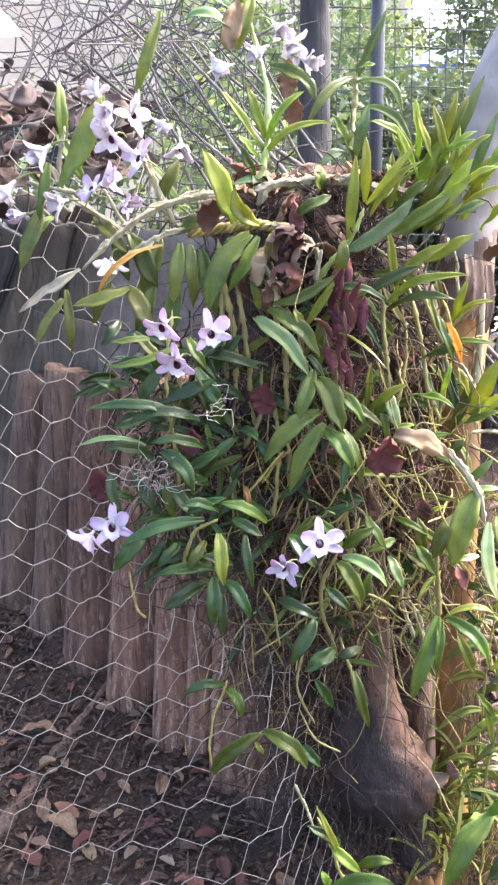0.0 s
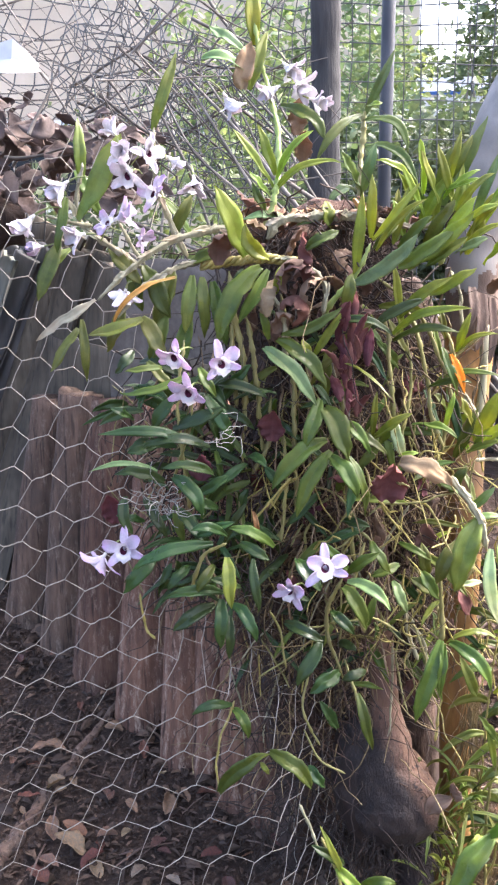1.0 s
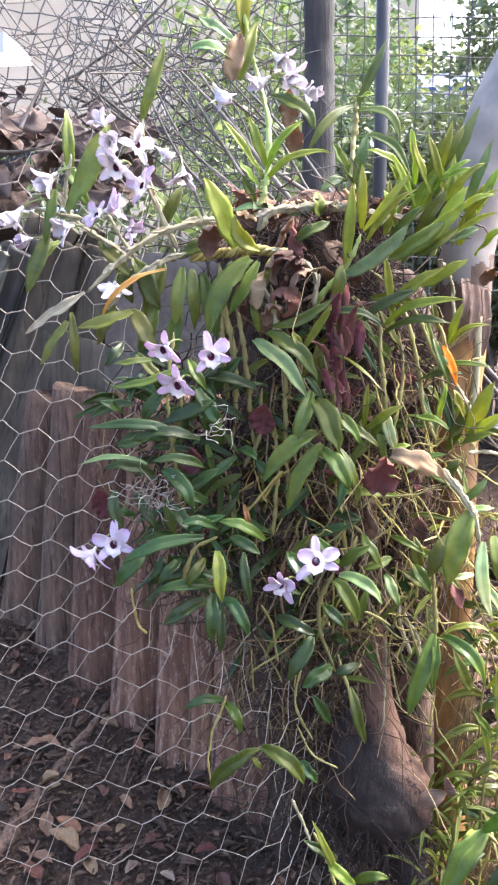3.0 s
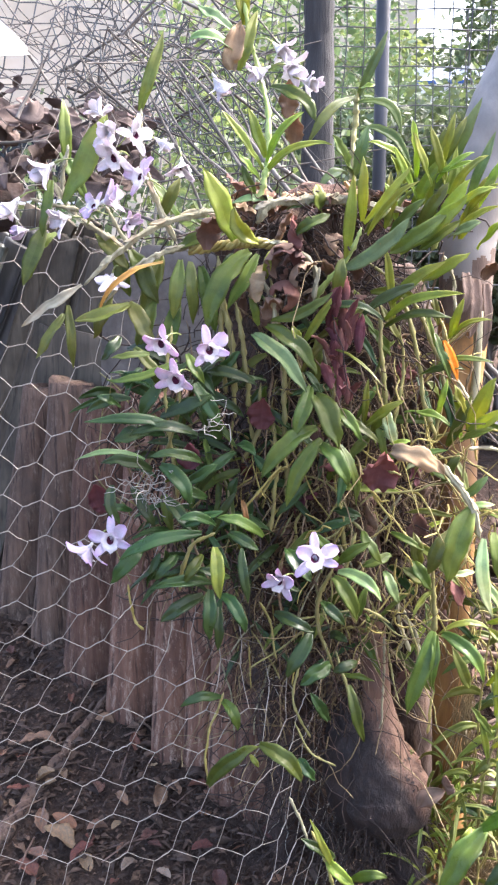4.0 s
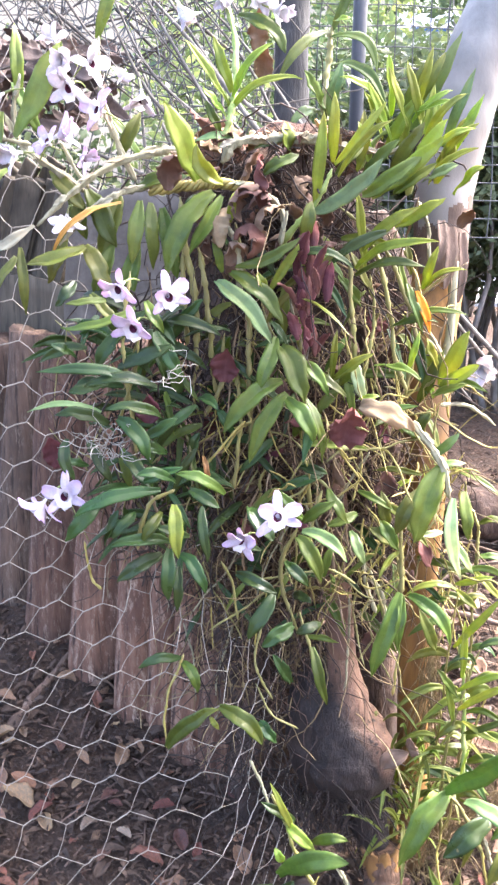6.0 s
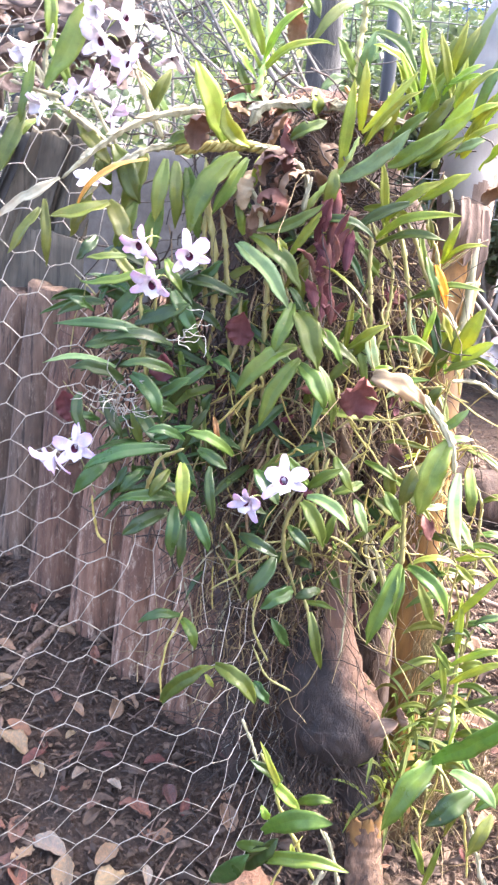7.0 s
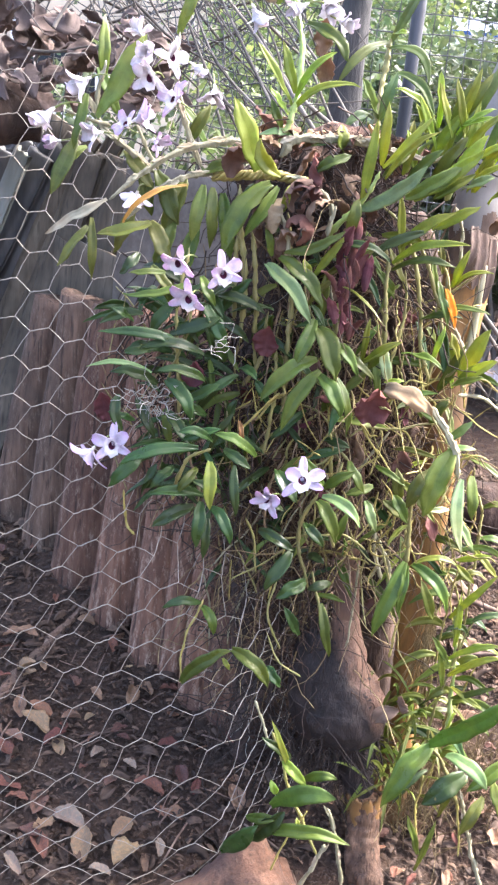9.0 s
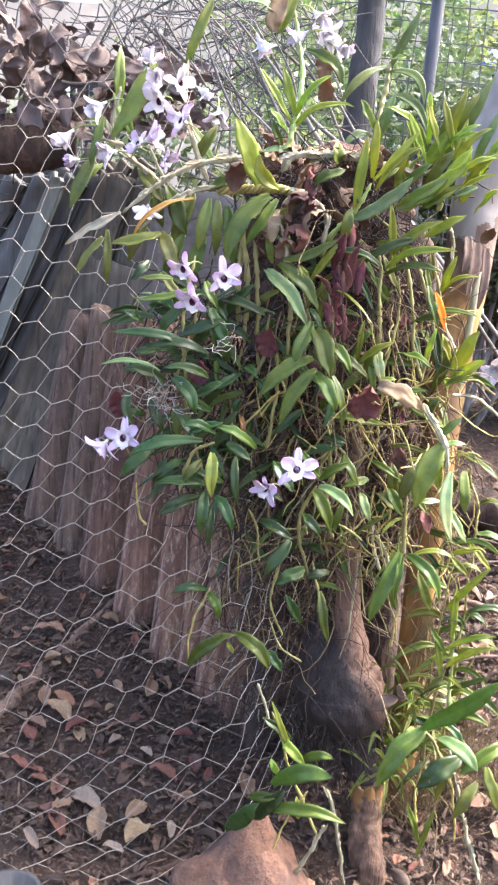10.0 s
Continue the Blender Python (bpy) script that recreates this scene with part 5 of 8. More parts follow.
cane(plant, "olive", ((0.022, 1.270, 0.752), (0.032, 1.270, 0.854), (0.028, 1.280, 0.949)), 0.0053, 0.0043)
cane(plant, "brown", ((0.069, 1.300, 0.924), (0.073, 1.300, 1.012), (0.068, 1.310, 1.095)), 0.0052, 0.0043)
leaf(plant, "green", (0.027, 1.260, 1.111), (0.079, 1.238, 1.128), (0.122, 1.240, 1.160), 0.0177, 0)
leaf(plant, "dark", (0.112, 1.270, 1.133), (0.161, 1.248, 1.135), (0.200, 1.250, 1.113), 0.0153, 0)
leaf(plant, "young", (0.077, 1.260, 1.075), (0.101, 1.243, 1.117), (0.124, 1.250, 1.154), 0.0117, 10)
leaf(plant, "young", (0.074, 1.260, 1.072), (0.067, 1.243, 1.091), (0.059, 1.250, 1.105), 0.0118, 0)
leaf(plant, "green", (0.018, 1.260, 1.102), (0.068, 1.233, 1.077), (0.099, 1.230, 1.033), 0.0250, 0)
leaf(plant, "grey", (-0.003, 1.250, 1.089), (0.046, 1.218, 1.061), (0.082, 1.210, 1.011), 0.0260, 0)
leaf(plant, "green", (0.090, 1.240, 1.009), (0.078, 1.208, 0.978), (0.066, 1.200, 0.942), 0.0238, 0)
leaf(plant, "green", (0.096, 1.240, 1.000), (0.118, 1.208, 0.971), (0.136, 1.200, 0.922), 0.0345, 0)
leaf(plant, "green", (0.121, 1.240, 0.972), (0.148, 1.218, 0.963), (0.168, 1.220, 0.932), 0.0203, 0)
leaf(plant, "green", (0.100, 1.220, 0.950), (0.052, 1.188, 0.929), (0.014, 1.180, 0.882), 0.0273, 5)
leaf(plant, "green", (0.106, 1.220, 0.931), (0.073, 1.188, 0.891), (0.053, 1.180, 0.836), 0.0251, -10)
leaf(plant, "green", (0.106, 1.210, 0.925), (0.132, 1.183, 0.907), (0.149, 1.180, 0.871), 0.0260, 0)
leaf(plant, "green", (0.136, 1.220, 0.922), (0.158, 1.198, 0.882), (0.162, 1.200, 0.834), 0.0168, -20)
leaf(plant, "tan", (0.216, 1.230, 0.909), (0.260, 1.208, 0.906), (0.296, 1.210, 0.881), 0.0328, 0)
leaf(plant, "dark", (-0.060, 1.300, 1.161), (-0.047, 1.288, 1.190), (-0.036, 1.300, 1.215), 0.0158, 0)
leaf(plant, "young", (0.017, 1.280, 1.173), (0.021, 1.268, 1.196), (0.024, 1.280, 1.217), 0.0107, 0)
leaf(plant, "olive", (0.005, 1.280, 1.100), (-0.000, 1.268, 1.129), (-0.008, 1.280, 1.155), 0.0133, 0)
leaf(plant, "green", (0.144, 1.270, 0.953), (0.171, 1.248, 0.941), (0.198, 1.250, 0.921), 0.0159, 0)
leaf(plant, "dark", (0.166, 1.280, 0.777), (0.128, 1.258, 0.772), (0.090, 1.260, 0.757), 0.0166, 0)
leaf(plant, "dark", (0.089, 1.280, 0.841), (0.061, 1.258, 0.818), (0.033, 1.260, 0.787), 0.0165, 0)
leaf(plant, "orange", (-0.017, 1.200, 0.834), (-0.011, 1.183, 0.821), (-0.007, 1.190, 0.799), 0.0096, 0)
leaf(plant, "dark", (0.003, 1.300, 0.963), (0.032, 1.278, 0.950), (0.060, 1.280, 0.930), 0.0163, 0)
leaf(plant, "dark", (0.128, 1.280, 0.791), (0.151, 1.258, 0.795), (0.175, 1.260, 0.790), 0.0165, 0)

plant = thing("orchid_plant", (-0.122, 1.220, 0.868), "dark green orchid clump, deepened for shade, with lilac blooms beside the netting", "orchid", "orchids on the stump")
cane(plant, "olive", ((-0.123, 1.220, 0.829), (-0.133, 1.220, 0.945), (-0.135, 1.220, 1.020), (-0.126, 1.240, 1.107)), 0.0051, 0.0037)
cane(plant, "brown", ((-0.080, 1.220, 0.688), (-0.106, 1.220, 0.769), (-0.132, 1.220, 0.848)), 0.0043, 0.0033)
cane(plant, "olive", ((-0.122, 1.180, 0.685), (-0.101, 1.180, 0.756), (-0.059, 1.180, 0.787)), 0.0047, 0.0037)
cane(plant, "yellow", ((-0.195, 1.240, 0.578), (-0.214, 1.240, 0.599), (-0.216, 1.230, 0.669)), 0.0049, 0.0040)
cane(plant, "olive", ((-0.150, 1.220, 0.877), (-0.117, 1.210, 0.967), (-0.109, 1.200, 1.033)), 0.0037, 0.0028)
flower(plant, (-0.129, 1.190, 1.093), (-0.25, -0.85, -0.25), -12, 1.01, "lilac")
flower(plant, (-0.063, 1.180, 1.082), (0.35, -0.85, 0.1), 14, 1.00, "lilac", 4)
flower(plant, (-0.108, 1.170, 1.042), (0.05, -0.85, -0.35), 4, 1.03, "lilac")
flower(plant, (-0.256, 1.160, 0.766), (-0.6, -0.4, -0.6), -20, 1.12, "lilac")
flower(plant, (-0.218, 1.150, 0.786), (0.12, -0.9, 0.2), 10, 1.05, "lilac", 4)
# most leaves here take the deepened green in place of shade
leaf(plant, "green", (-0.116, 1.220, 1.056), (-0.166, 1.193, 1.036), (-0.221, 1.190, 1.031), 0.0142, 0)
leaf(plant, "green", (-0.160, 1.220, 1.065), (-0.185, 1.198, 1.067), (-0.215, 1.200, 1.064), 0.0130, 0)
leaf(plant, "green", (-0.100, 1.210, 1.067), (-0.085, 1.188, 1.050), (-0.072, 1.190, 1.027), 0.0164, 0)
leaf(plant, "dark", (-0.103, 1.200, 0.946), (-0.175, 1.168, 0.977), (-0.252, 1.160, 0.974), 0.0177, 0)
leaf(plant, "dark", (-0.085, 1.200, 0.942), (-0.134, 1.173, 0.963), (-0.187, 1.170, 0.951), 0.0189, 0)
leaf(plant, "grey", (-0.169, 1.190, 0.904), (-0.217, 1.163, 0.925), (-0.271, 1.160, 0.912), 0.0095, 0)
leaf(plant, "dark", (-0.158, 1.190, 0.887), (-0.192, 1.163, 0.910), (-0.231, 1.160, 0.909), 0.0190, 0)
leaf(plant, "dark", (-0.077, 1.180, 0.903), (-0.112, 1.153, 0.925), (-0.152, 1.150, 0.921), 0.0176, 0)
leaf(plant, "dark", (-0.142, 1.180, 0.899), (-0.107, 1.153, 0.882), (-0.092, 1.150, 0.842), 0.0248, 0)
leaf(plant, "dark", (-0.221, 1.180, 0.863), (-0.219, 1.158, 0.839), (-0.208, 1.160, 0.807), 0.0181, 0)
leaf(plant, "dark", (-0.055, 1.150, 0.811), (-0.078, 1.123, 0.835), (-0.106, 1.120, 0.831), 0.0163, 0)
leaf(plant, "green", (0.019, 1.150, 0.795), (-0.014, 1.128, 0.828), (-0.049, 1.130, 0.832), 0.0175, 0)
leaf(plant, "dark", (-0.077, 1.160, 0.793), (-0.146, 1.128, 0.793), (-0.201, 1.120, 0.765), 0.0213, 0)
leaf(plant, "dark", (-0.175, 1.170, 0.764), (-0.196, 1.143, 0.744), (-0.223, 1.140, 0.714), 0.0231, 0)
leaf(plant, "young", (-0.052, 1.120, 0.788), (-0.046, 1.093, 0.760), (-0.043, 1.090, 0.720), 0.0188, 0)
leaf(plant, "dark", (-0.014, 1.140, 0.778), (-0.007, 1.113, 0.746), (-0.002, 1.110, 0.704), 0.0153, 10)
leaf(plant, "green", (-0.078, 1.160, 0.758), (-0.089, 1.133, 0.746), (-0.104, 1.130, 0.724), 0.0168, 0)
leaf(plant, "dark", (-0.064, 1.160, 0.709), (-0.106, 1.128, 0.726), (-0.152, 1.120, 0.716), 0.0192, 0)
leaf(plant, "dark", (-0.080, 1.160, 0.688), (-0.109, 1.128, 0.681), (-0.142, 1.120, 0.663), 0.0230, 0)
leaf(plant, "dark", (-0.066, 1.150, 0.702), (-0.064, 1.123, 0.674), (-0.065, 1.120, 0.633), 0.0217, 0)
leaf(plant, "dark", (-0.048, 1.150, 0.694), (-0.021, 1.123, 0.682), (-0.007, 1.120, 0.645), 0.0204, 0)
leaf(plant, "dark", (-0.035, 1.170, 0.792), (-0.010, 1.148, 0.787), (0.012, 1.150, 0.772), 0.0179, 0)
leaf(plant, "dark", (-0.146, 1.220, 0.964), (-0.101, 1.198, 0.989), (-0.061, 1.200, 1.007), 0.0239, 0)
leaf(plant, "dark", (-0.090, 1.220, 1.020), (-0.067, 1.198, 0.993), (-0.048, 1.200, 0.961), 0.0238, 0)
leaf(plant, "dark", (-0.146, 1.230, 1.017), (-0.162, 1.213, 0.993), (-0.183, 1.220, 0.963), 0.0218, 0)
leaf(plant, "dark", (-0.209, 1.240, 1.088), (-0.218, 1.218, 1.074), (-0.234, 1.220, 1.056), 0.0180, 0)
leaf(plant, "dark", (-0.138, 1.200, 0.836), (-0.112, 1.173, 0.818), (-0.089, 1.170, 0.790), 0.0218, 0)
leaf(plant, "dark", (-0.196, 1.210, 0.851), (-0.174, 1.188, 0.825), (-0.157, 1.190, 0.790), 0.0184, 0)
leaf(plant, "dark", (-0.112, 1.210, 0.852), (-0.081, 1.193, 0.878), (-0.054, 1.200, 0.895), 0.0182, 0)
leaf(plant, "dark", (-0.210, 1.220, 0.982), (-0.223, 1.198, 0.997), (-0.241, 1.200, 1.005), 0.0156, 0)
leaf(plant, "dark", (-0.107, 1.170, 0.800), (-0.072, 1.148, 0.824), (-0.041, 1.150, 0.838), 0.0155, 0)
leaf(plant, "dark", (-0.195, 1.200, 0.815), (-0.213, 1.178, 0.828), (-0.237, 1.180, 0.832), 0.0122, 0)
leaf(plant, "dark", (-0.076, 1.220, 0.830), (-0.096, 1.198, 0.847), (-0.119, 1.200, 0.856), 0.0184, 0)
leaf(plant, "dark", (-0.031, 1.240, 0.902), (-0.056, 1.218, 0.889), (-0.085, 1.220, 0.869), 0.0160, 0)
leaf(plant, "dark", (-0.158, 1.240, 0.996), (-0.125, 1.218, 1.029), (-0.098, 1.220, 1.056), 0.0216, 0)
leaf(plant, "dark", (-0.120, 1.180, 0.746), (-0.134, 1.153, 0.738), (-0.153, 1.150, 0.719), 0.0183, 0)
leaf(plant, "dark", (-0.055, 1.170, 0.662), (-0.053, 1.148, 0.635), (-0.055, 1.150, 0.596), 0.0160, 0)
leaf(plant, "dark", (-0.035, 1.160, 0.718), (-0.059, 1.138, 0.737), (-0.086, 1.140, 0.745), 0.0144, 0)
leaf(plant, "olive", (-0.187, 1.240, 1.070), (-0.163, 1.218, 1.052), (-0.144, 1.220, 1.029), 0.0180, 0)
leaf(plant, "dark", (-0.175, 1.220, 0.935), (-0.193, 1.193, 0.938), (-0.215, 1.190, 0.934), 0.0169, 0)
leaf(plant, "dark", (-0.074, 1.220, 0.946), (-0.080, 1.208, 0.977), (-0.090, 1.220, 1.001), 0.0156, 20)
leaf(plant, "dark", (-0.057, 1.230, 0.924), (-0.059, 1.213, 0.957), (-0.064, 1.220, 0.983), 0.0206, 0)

plant = thing("orchid_plant", (0.129, 1.220, 0.673), "orchid on the stump's lower face with one open bloom", "orchid", "orchids on the stump")
cane(plant, "olive", ((0.131, 1.220, 0.525), (0.101, 1.220, 0.631), (0.128, 1.220, 0.714)), 0.0048, 0.0039)
cane(plant, "olive", ((0.034, 1.220, 0.543), (0.025, 1.220, 0.607), (0.007, 1.210, 0.654)), 0.0034, 0.0028)
cane(plant, "olive", ((0.168, 1.240, 0.601), (0.148, 1.240, 0.685), (0.165, 1.250, 0.763)), 0.0048, 0.0039)
cane(plant, "olive", ((0.094, 1.200, 0.403), (0.064, 1.200, 0.469), (0.073, 1.220, 0.544)), 0.0030, 0.0024)
cane(plant, "olive", ((0.137, 1.170, 0.368), (0.094, 1.170, 0.395), (0.065, 1.180, 0.449)), 0.0028, 0.0022)
cane(plant, "olive", ((0.171, 1.200, 0.440), (0.150, 1.200, 0.516), (0.135, 1.220, 0.558)), 0.0044, 0.0034)
flower(plant, (0.101, 1.100, 0.781), (0.02, -0.85, 0.5), 4, 1.10, "lilac", 0)
flower(plant, (0.050, 1.130, 0.734), (-0.45, -0.8, -0.1), -25, 1.00, "lilac")
leaf(plant, "dark", (0.056, 1.150, 0.775), (0.076, 1.123, 0.761), (0.094, 1.120, 0.736), 0.0281, 0)
leaf(plant, "green", (0.128, 1.140, 0.734), (0.151, 1.118, 0.715), (0.165, 1.120, 0.673), 0.0235, 0)
leaf(plant, "grey", (0.135, 1.160, 0.734), (0.173, 1.133, 0.734), (0.201, 1.130, 0.704), 0.0201, 0)
leaf(plant, "green", (0.139, 1.180, 0.741), (0.117, 1.158, 0.776), (0.097, 1.160, 0.801), 0.0155, 0)
leaf(plant, "green", (0.136, 1.170, 0.745), (0.159, 1.148, 0.772), (0.183, 1.150, 0.788), 0.0178, 0)
leaf(plant, "green", (0.172, 1.200, 0.786), (0.187, 1.178, 0.768), (0.203, 1.180, 0.741), 0.0169, 0)
leaf(plant, "grey", (0.210, 1.200, 0.718), (0.220, 1.178, 0.700), (0.231, 1.180, 0.671), 0.0171, 0)
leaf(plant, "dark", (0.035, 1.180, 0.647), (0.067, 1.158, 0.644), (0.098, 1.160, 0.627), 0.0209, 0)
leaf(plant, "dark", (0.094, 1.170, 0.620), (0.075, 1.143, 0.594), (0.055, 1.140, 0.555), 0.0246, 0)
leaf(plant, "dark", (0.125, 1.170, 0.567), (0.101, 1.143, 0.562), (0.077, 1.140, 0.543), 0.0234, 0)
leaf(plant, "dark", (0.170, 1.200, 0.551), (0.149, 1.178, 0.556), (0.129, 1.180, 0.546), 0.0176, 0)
leaf(plant, "green", (0.157, 1.180, 0.520), (0.168, 1.158, 0.484), (0.181, 1.160, 0.432), 0.0176, 0)
leaf(plant, "dark", (0.038, 1.160, 0.710), (0.057, 1.143, 0.714), (0.074, 1.150, 0.706), 0.0156, 0)
leaf(plant, "green", (0.167, 1.200, 0.633), (0.174, 1.183, 0.673), (0.183, 1.190, 0.700), 0.0136, 0)
leaf(plant, "dark", (0.110, 1.180, 0.672), (0.129, 1.158, 0.664), (0.147, 1.160, 0.643), 0.0183, 0)
leaf(plant, "green", (0.220, 1.220, 0.737), (0.196, 1.198, 0.736), (0.174, 1.200, 0.725), 0.0172, 0)
leaf(plant, "dark", (0.123, 1.220, 0.425), (0.108, 1.198, 0.466), (0.093, 1.200, 0.492), 0.0195, 0)
cane(plant, "yellow", ((-0.055, 1.200, 0.486), (-0.080, 1.170, 0.415), (-0.081, 1.150, 0.337)), 0.0044, 0.0034)
leaf(plant, "dark", (-0.058, 1.190, 0.483), (-0.089, 1.163, 0.499), (-0.123, 1.160, 0.482), 0.0166, 0)
leaf(plant, "green", (-0.055, 1.180, 0.481), (-0.034, 1.158, 0.474), (-0.028, 1.160, 0.442), 0.0191, 0)
leaf(plant, "green", (-0.079, 1.150, 0.337), (-0.039, 1.128, 0.402), (0.012, 1.130, 0.439), 0.0241, 0)
leaf(plant, "green", (0.010, 1.140, 0.427), (0.053, 1.118, 0.419), (0.080, 1.120, 0.375), 0.0263, 0)
leaf(plant, "dark", (0.075, 1.160, 0.388), (0.088, 1.143, 0.382), (0.101, 1.150, 0.358), 0.0179, 0)
leaf(plant, "olive", (-0.006, 1.150, 0.400), (0.003, 1.133, 0.401), (0.009, 1.140, 0.385), 0.0089, 0)

plant = thing("orchid_plant", (0.302, 1.260, 0.638), "orchid with large drooping olive leaves beside the bare trunk", "orchid", "orchids on the stump")
cane(plant, "grey", ((0.298, 1.240, 0.888), (0.319, 1.220, 0.857), (0.341, 1.210, 0.823), (0.358, 1.200, 0.779)), 0.0068, 0.0050)
cane(plant, "olive", ((0.297, 1.260, 0.552), (0.299, 1.260, 0.638), (0.290, 1.270, 0.717)), 0.0059, 0.0044)
cane(plant, "grey", ((0.264, 1.270, 0.534), (0.242, 1.270, 0.599), (0.237, 1.270, 0.631)), 0.0045, 0.0035)
cane(plant, "grey", ((0.285, 1.280, 0.518), (0.269, 1.280, 0.573), (0.242, 1.280, 0.626)), 0.0045, 0.0035)
leaf(plant, "olive", (0.340, 1.210, 0.824), (0.317, 1.183, 0.773), (0.308, 1.180, 0.712), 0.0384, 10)
leaf(plant, "olive", (0.311, 1.230, 0.775), (0.294, 1.208, 0.749), (0.280, 1.210, 0.713), 0.0270, 0)
leaf(plant, "pale", (0.360, 1.190, 0.781), (0.358, 1.168, 0.725), (0.378, 1.170, 0.658), 0.0215, 0)
leaf(plant, "pale", (0.350, 1.200, 0.720), (0.327, 1.183, 0.724), (0.309, 1.190, 0.718), 0.0109, 0)
leaf(plant, "green", (0.295, 1.220, 0.601), (0.272, 1.188, 0.544), (0.252, 1.180, 0.472), 0.0277, 5)
leaf(plant, "green", (0.300, 1.220, 0.595), (0.294, 1.193, 0.563), (0.292, 1.190, 0.517), 0.0164, 0)
leaf(plant, "green", (0.309, 1.220, 0.596), (0.350, 1.188, 0.583), (0.373, 1.180, 0.535), 0.0237, 0)
leaf(plant, "olive", (0.282, 1.260, 0.669), (0.260, 1.238, 0.694), (0.241, 1.240, 0.708), 0.0190, 0)
leaf(plant, "young", (0.394, 1.280, 0.577), (0.408, 1.258, 0.573), (0.426, 1.260, 0.556), 0.0117, 0)
leaf(plant, "grey", (0.377, 1.270, 0.678), (0.393, 1.248, 0.657), (0.414, 1.250, 0.626), 0.0166, 0)
leaf(plant, "olive", (0.393, 1.290, 0.752), (0.397, 1.268, 0.720), (0.405, 1.270, 0.678), 0.0217, 0)
leaf(plant, "green", (0.260, 1.250, 0.715), (0.273, 1.233, 0.697), (0.289, 1.240, 0.668), 0.0214, 0)
leaf(plant, "maroon", (0.331, 1.270, 0.666), (0.336, 1.253, 0.653), (0.345, 1.260, 0.629), 0.0209, 0)
leaf(plant, "green", (0.223, 1.270, 0.756), (0.250, 1.248, 0.751), (0.278, 1.250, 0.736), 0.0126, 0)
leaf(plant, "olive", (0.271, 1.260, 0.700), (0.264, 1.248, 0.736), (0.260, 1.260, 0.761), 0.0215, 0)
cane(plant, "green", ((0.437, 1.280, 0.199), (0.429, 1.290, 0.338), (0.409, 1.300, 0.482)), 0.0058, 0.0046)
leaf(plant, "young", (0.412, 1.280, 0.380), (0.452, 1.248, 0.430), (0.496, 1.240, 0.446), 0.0105, 0)
leaf(plant, "young", (0.417, 1.280, 0.342), (0.457, 1.248, 0.399), (0.502, 1.240, 0.420), 0.0119, 0)
leaf(plant, "young", (0.420, 1.290, 0.401), (0.415, 1.273, 0.470), (0.413, 1.280, 0.524), 0.0119, 0)
leaf(plant, "green", (0.415, 1.290, 0.362), (0.392, 1.268, 0.403), (0.372, 1.270, 0.430), 0.0149, 0)
leaf(plant, "young", (0.411, 1.290, 0.309), (0.400, 1.273, 0.363), (0.392, 1.280, 0.402), 0.0108, 0)
leaf(plant, "young", (0.426, 1.280, 0.318), (0.455, 1.253, 0.315), (0.488, 1.250, 0.297), 0.0094, 0)
leaf(plant, "young", (0.401, 1.290, 0.461), (0.433, 1.263, 0.530), (0.466, 1.260, 0.584), 0.0117, 0)
leaf(plant, "green", (0.430, 1.280, 0.292), (0.463, 1.248, 0.332), (0.500, 1.240, 0.357), 0.0119, 0)
leaf(plant, "olive", (0.368, 1.280, 0.461), (0.350, 1.263, 0.511), (0.334, 1.270, 0.547), 0.0204, 0)
leaf(plant, "young", (0.424, 1.300, 0.606), (0.445, 1.273, 0.592), (0.469, 1.270, 0.568), 0.0116, 0)
leaf(plant, "young", (0.396, 1.300, 0.578), (0.423, 1.273, 0.601), (0.452, 1.270, 0.613), 0.0103, 0)
flower(plant, (0.450, 1.520, 0.901), (-0.3, -0.9, 0), 60, 1.37, "white")
cane(plant, "grey", ((0.356, 1.360, 0.875), (0.412, 1.380, 0.865), (0.456, 1.400, 0.831)), 0.0043, 0.0032)
cane(plant, "yellow", ((0.304, 1.300, 0.349), (0.309, 1.300, 0.402), (0.310, 1.300, 0.441)), 0.0051, 0.0034)

plant = thing("orchid_plant", (0.385, 1.100, 0.306), "low orchid shoot with broad green leaves at the trunk's foot", "orchid", "orchids on the stump")
cane(plant, "olive", ((0.444, 1.120, 0.177), (0.406, 1.110, 0.266), (0.370, 1.100, 0.322)), 0.0058, 0.0042)
cane(plant, "yellow", ((0.466, 1.120, 0.063), (0.444, 1.120, 0.177), (0.417, 1.110, 0.256)), 0.0049, 0.0038)
cane(plant, "grey", ((0.532, 1.140, -0.049), (0.467, 1.130, 0.134), (0.427, 1.120, 0.263)), 0.0050, 0.0039)
cane(plant, "yellow", ((0.406, 1.200, -0.009), (0.387, 1.200, 0.099), (0.399, 1.180, 0.212)), 0.0046, 0.0034)
leaf(plant, "green", (0.375, 1.100, 0.317), (0.331, 1.063, 0.283), (0.299, 1.050, 0.214), 0.0341, 0)
leaf(plant, "green", (0.371, 1.100, 0.318), (0.432, 1.058, 0.403), (0.483, 1.040, 0.476), 0.0316, 0)
leaf(plant, "grey", (0.404, 1.100, 0.300), (0.443, 1.068, 0.305), (0.473, 1.060, 0.271), 0.0257, 0)
leaf(plant, "dark", (0.447, 1.120, 0.248), (0.410, 1.093, 0.232), (0.376, 1.090, 0.197), 0.0362, 0)
leaf(plant, "green", (0.523, 1.120, 0.300), (0.482, 1.088, 0.281), (0.445, 1.080, 0.245), 0.0246, 0)
leaf(plant, "olive", (0.487, 1.120, 0.205), (0.466, 1.093, 0.181), (0.449, 1.090, 0.138), 0.0224, 0)
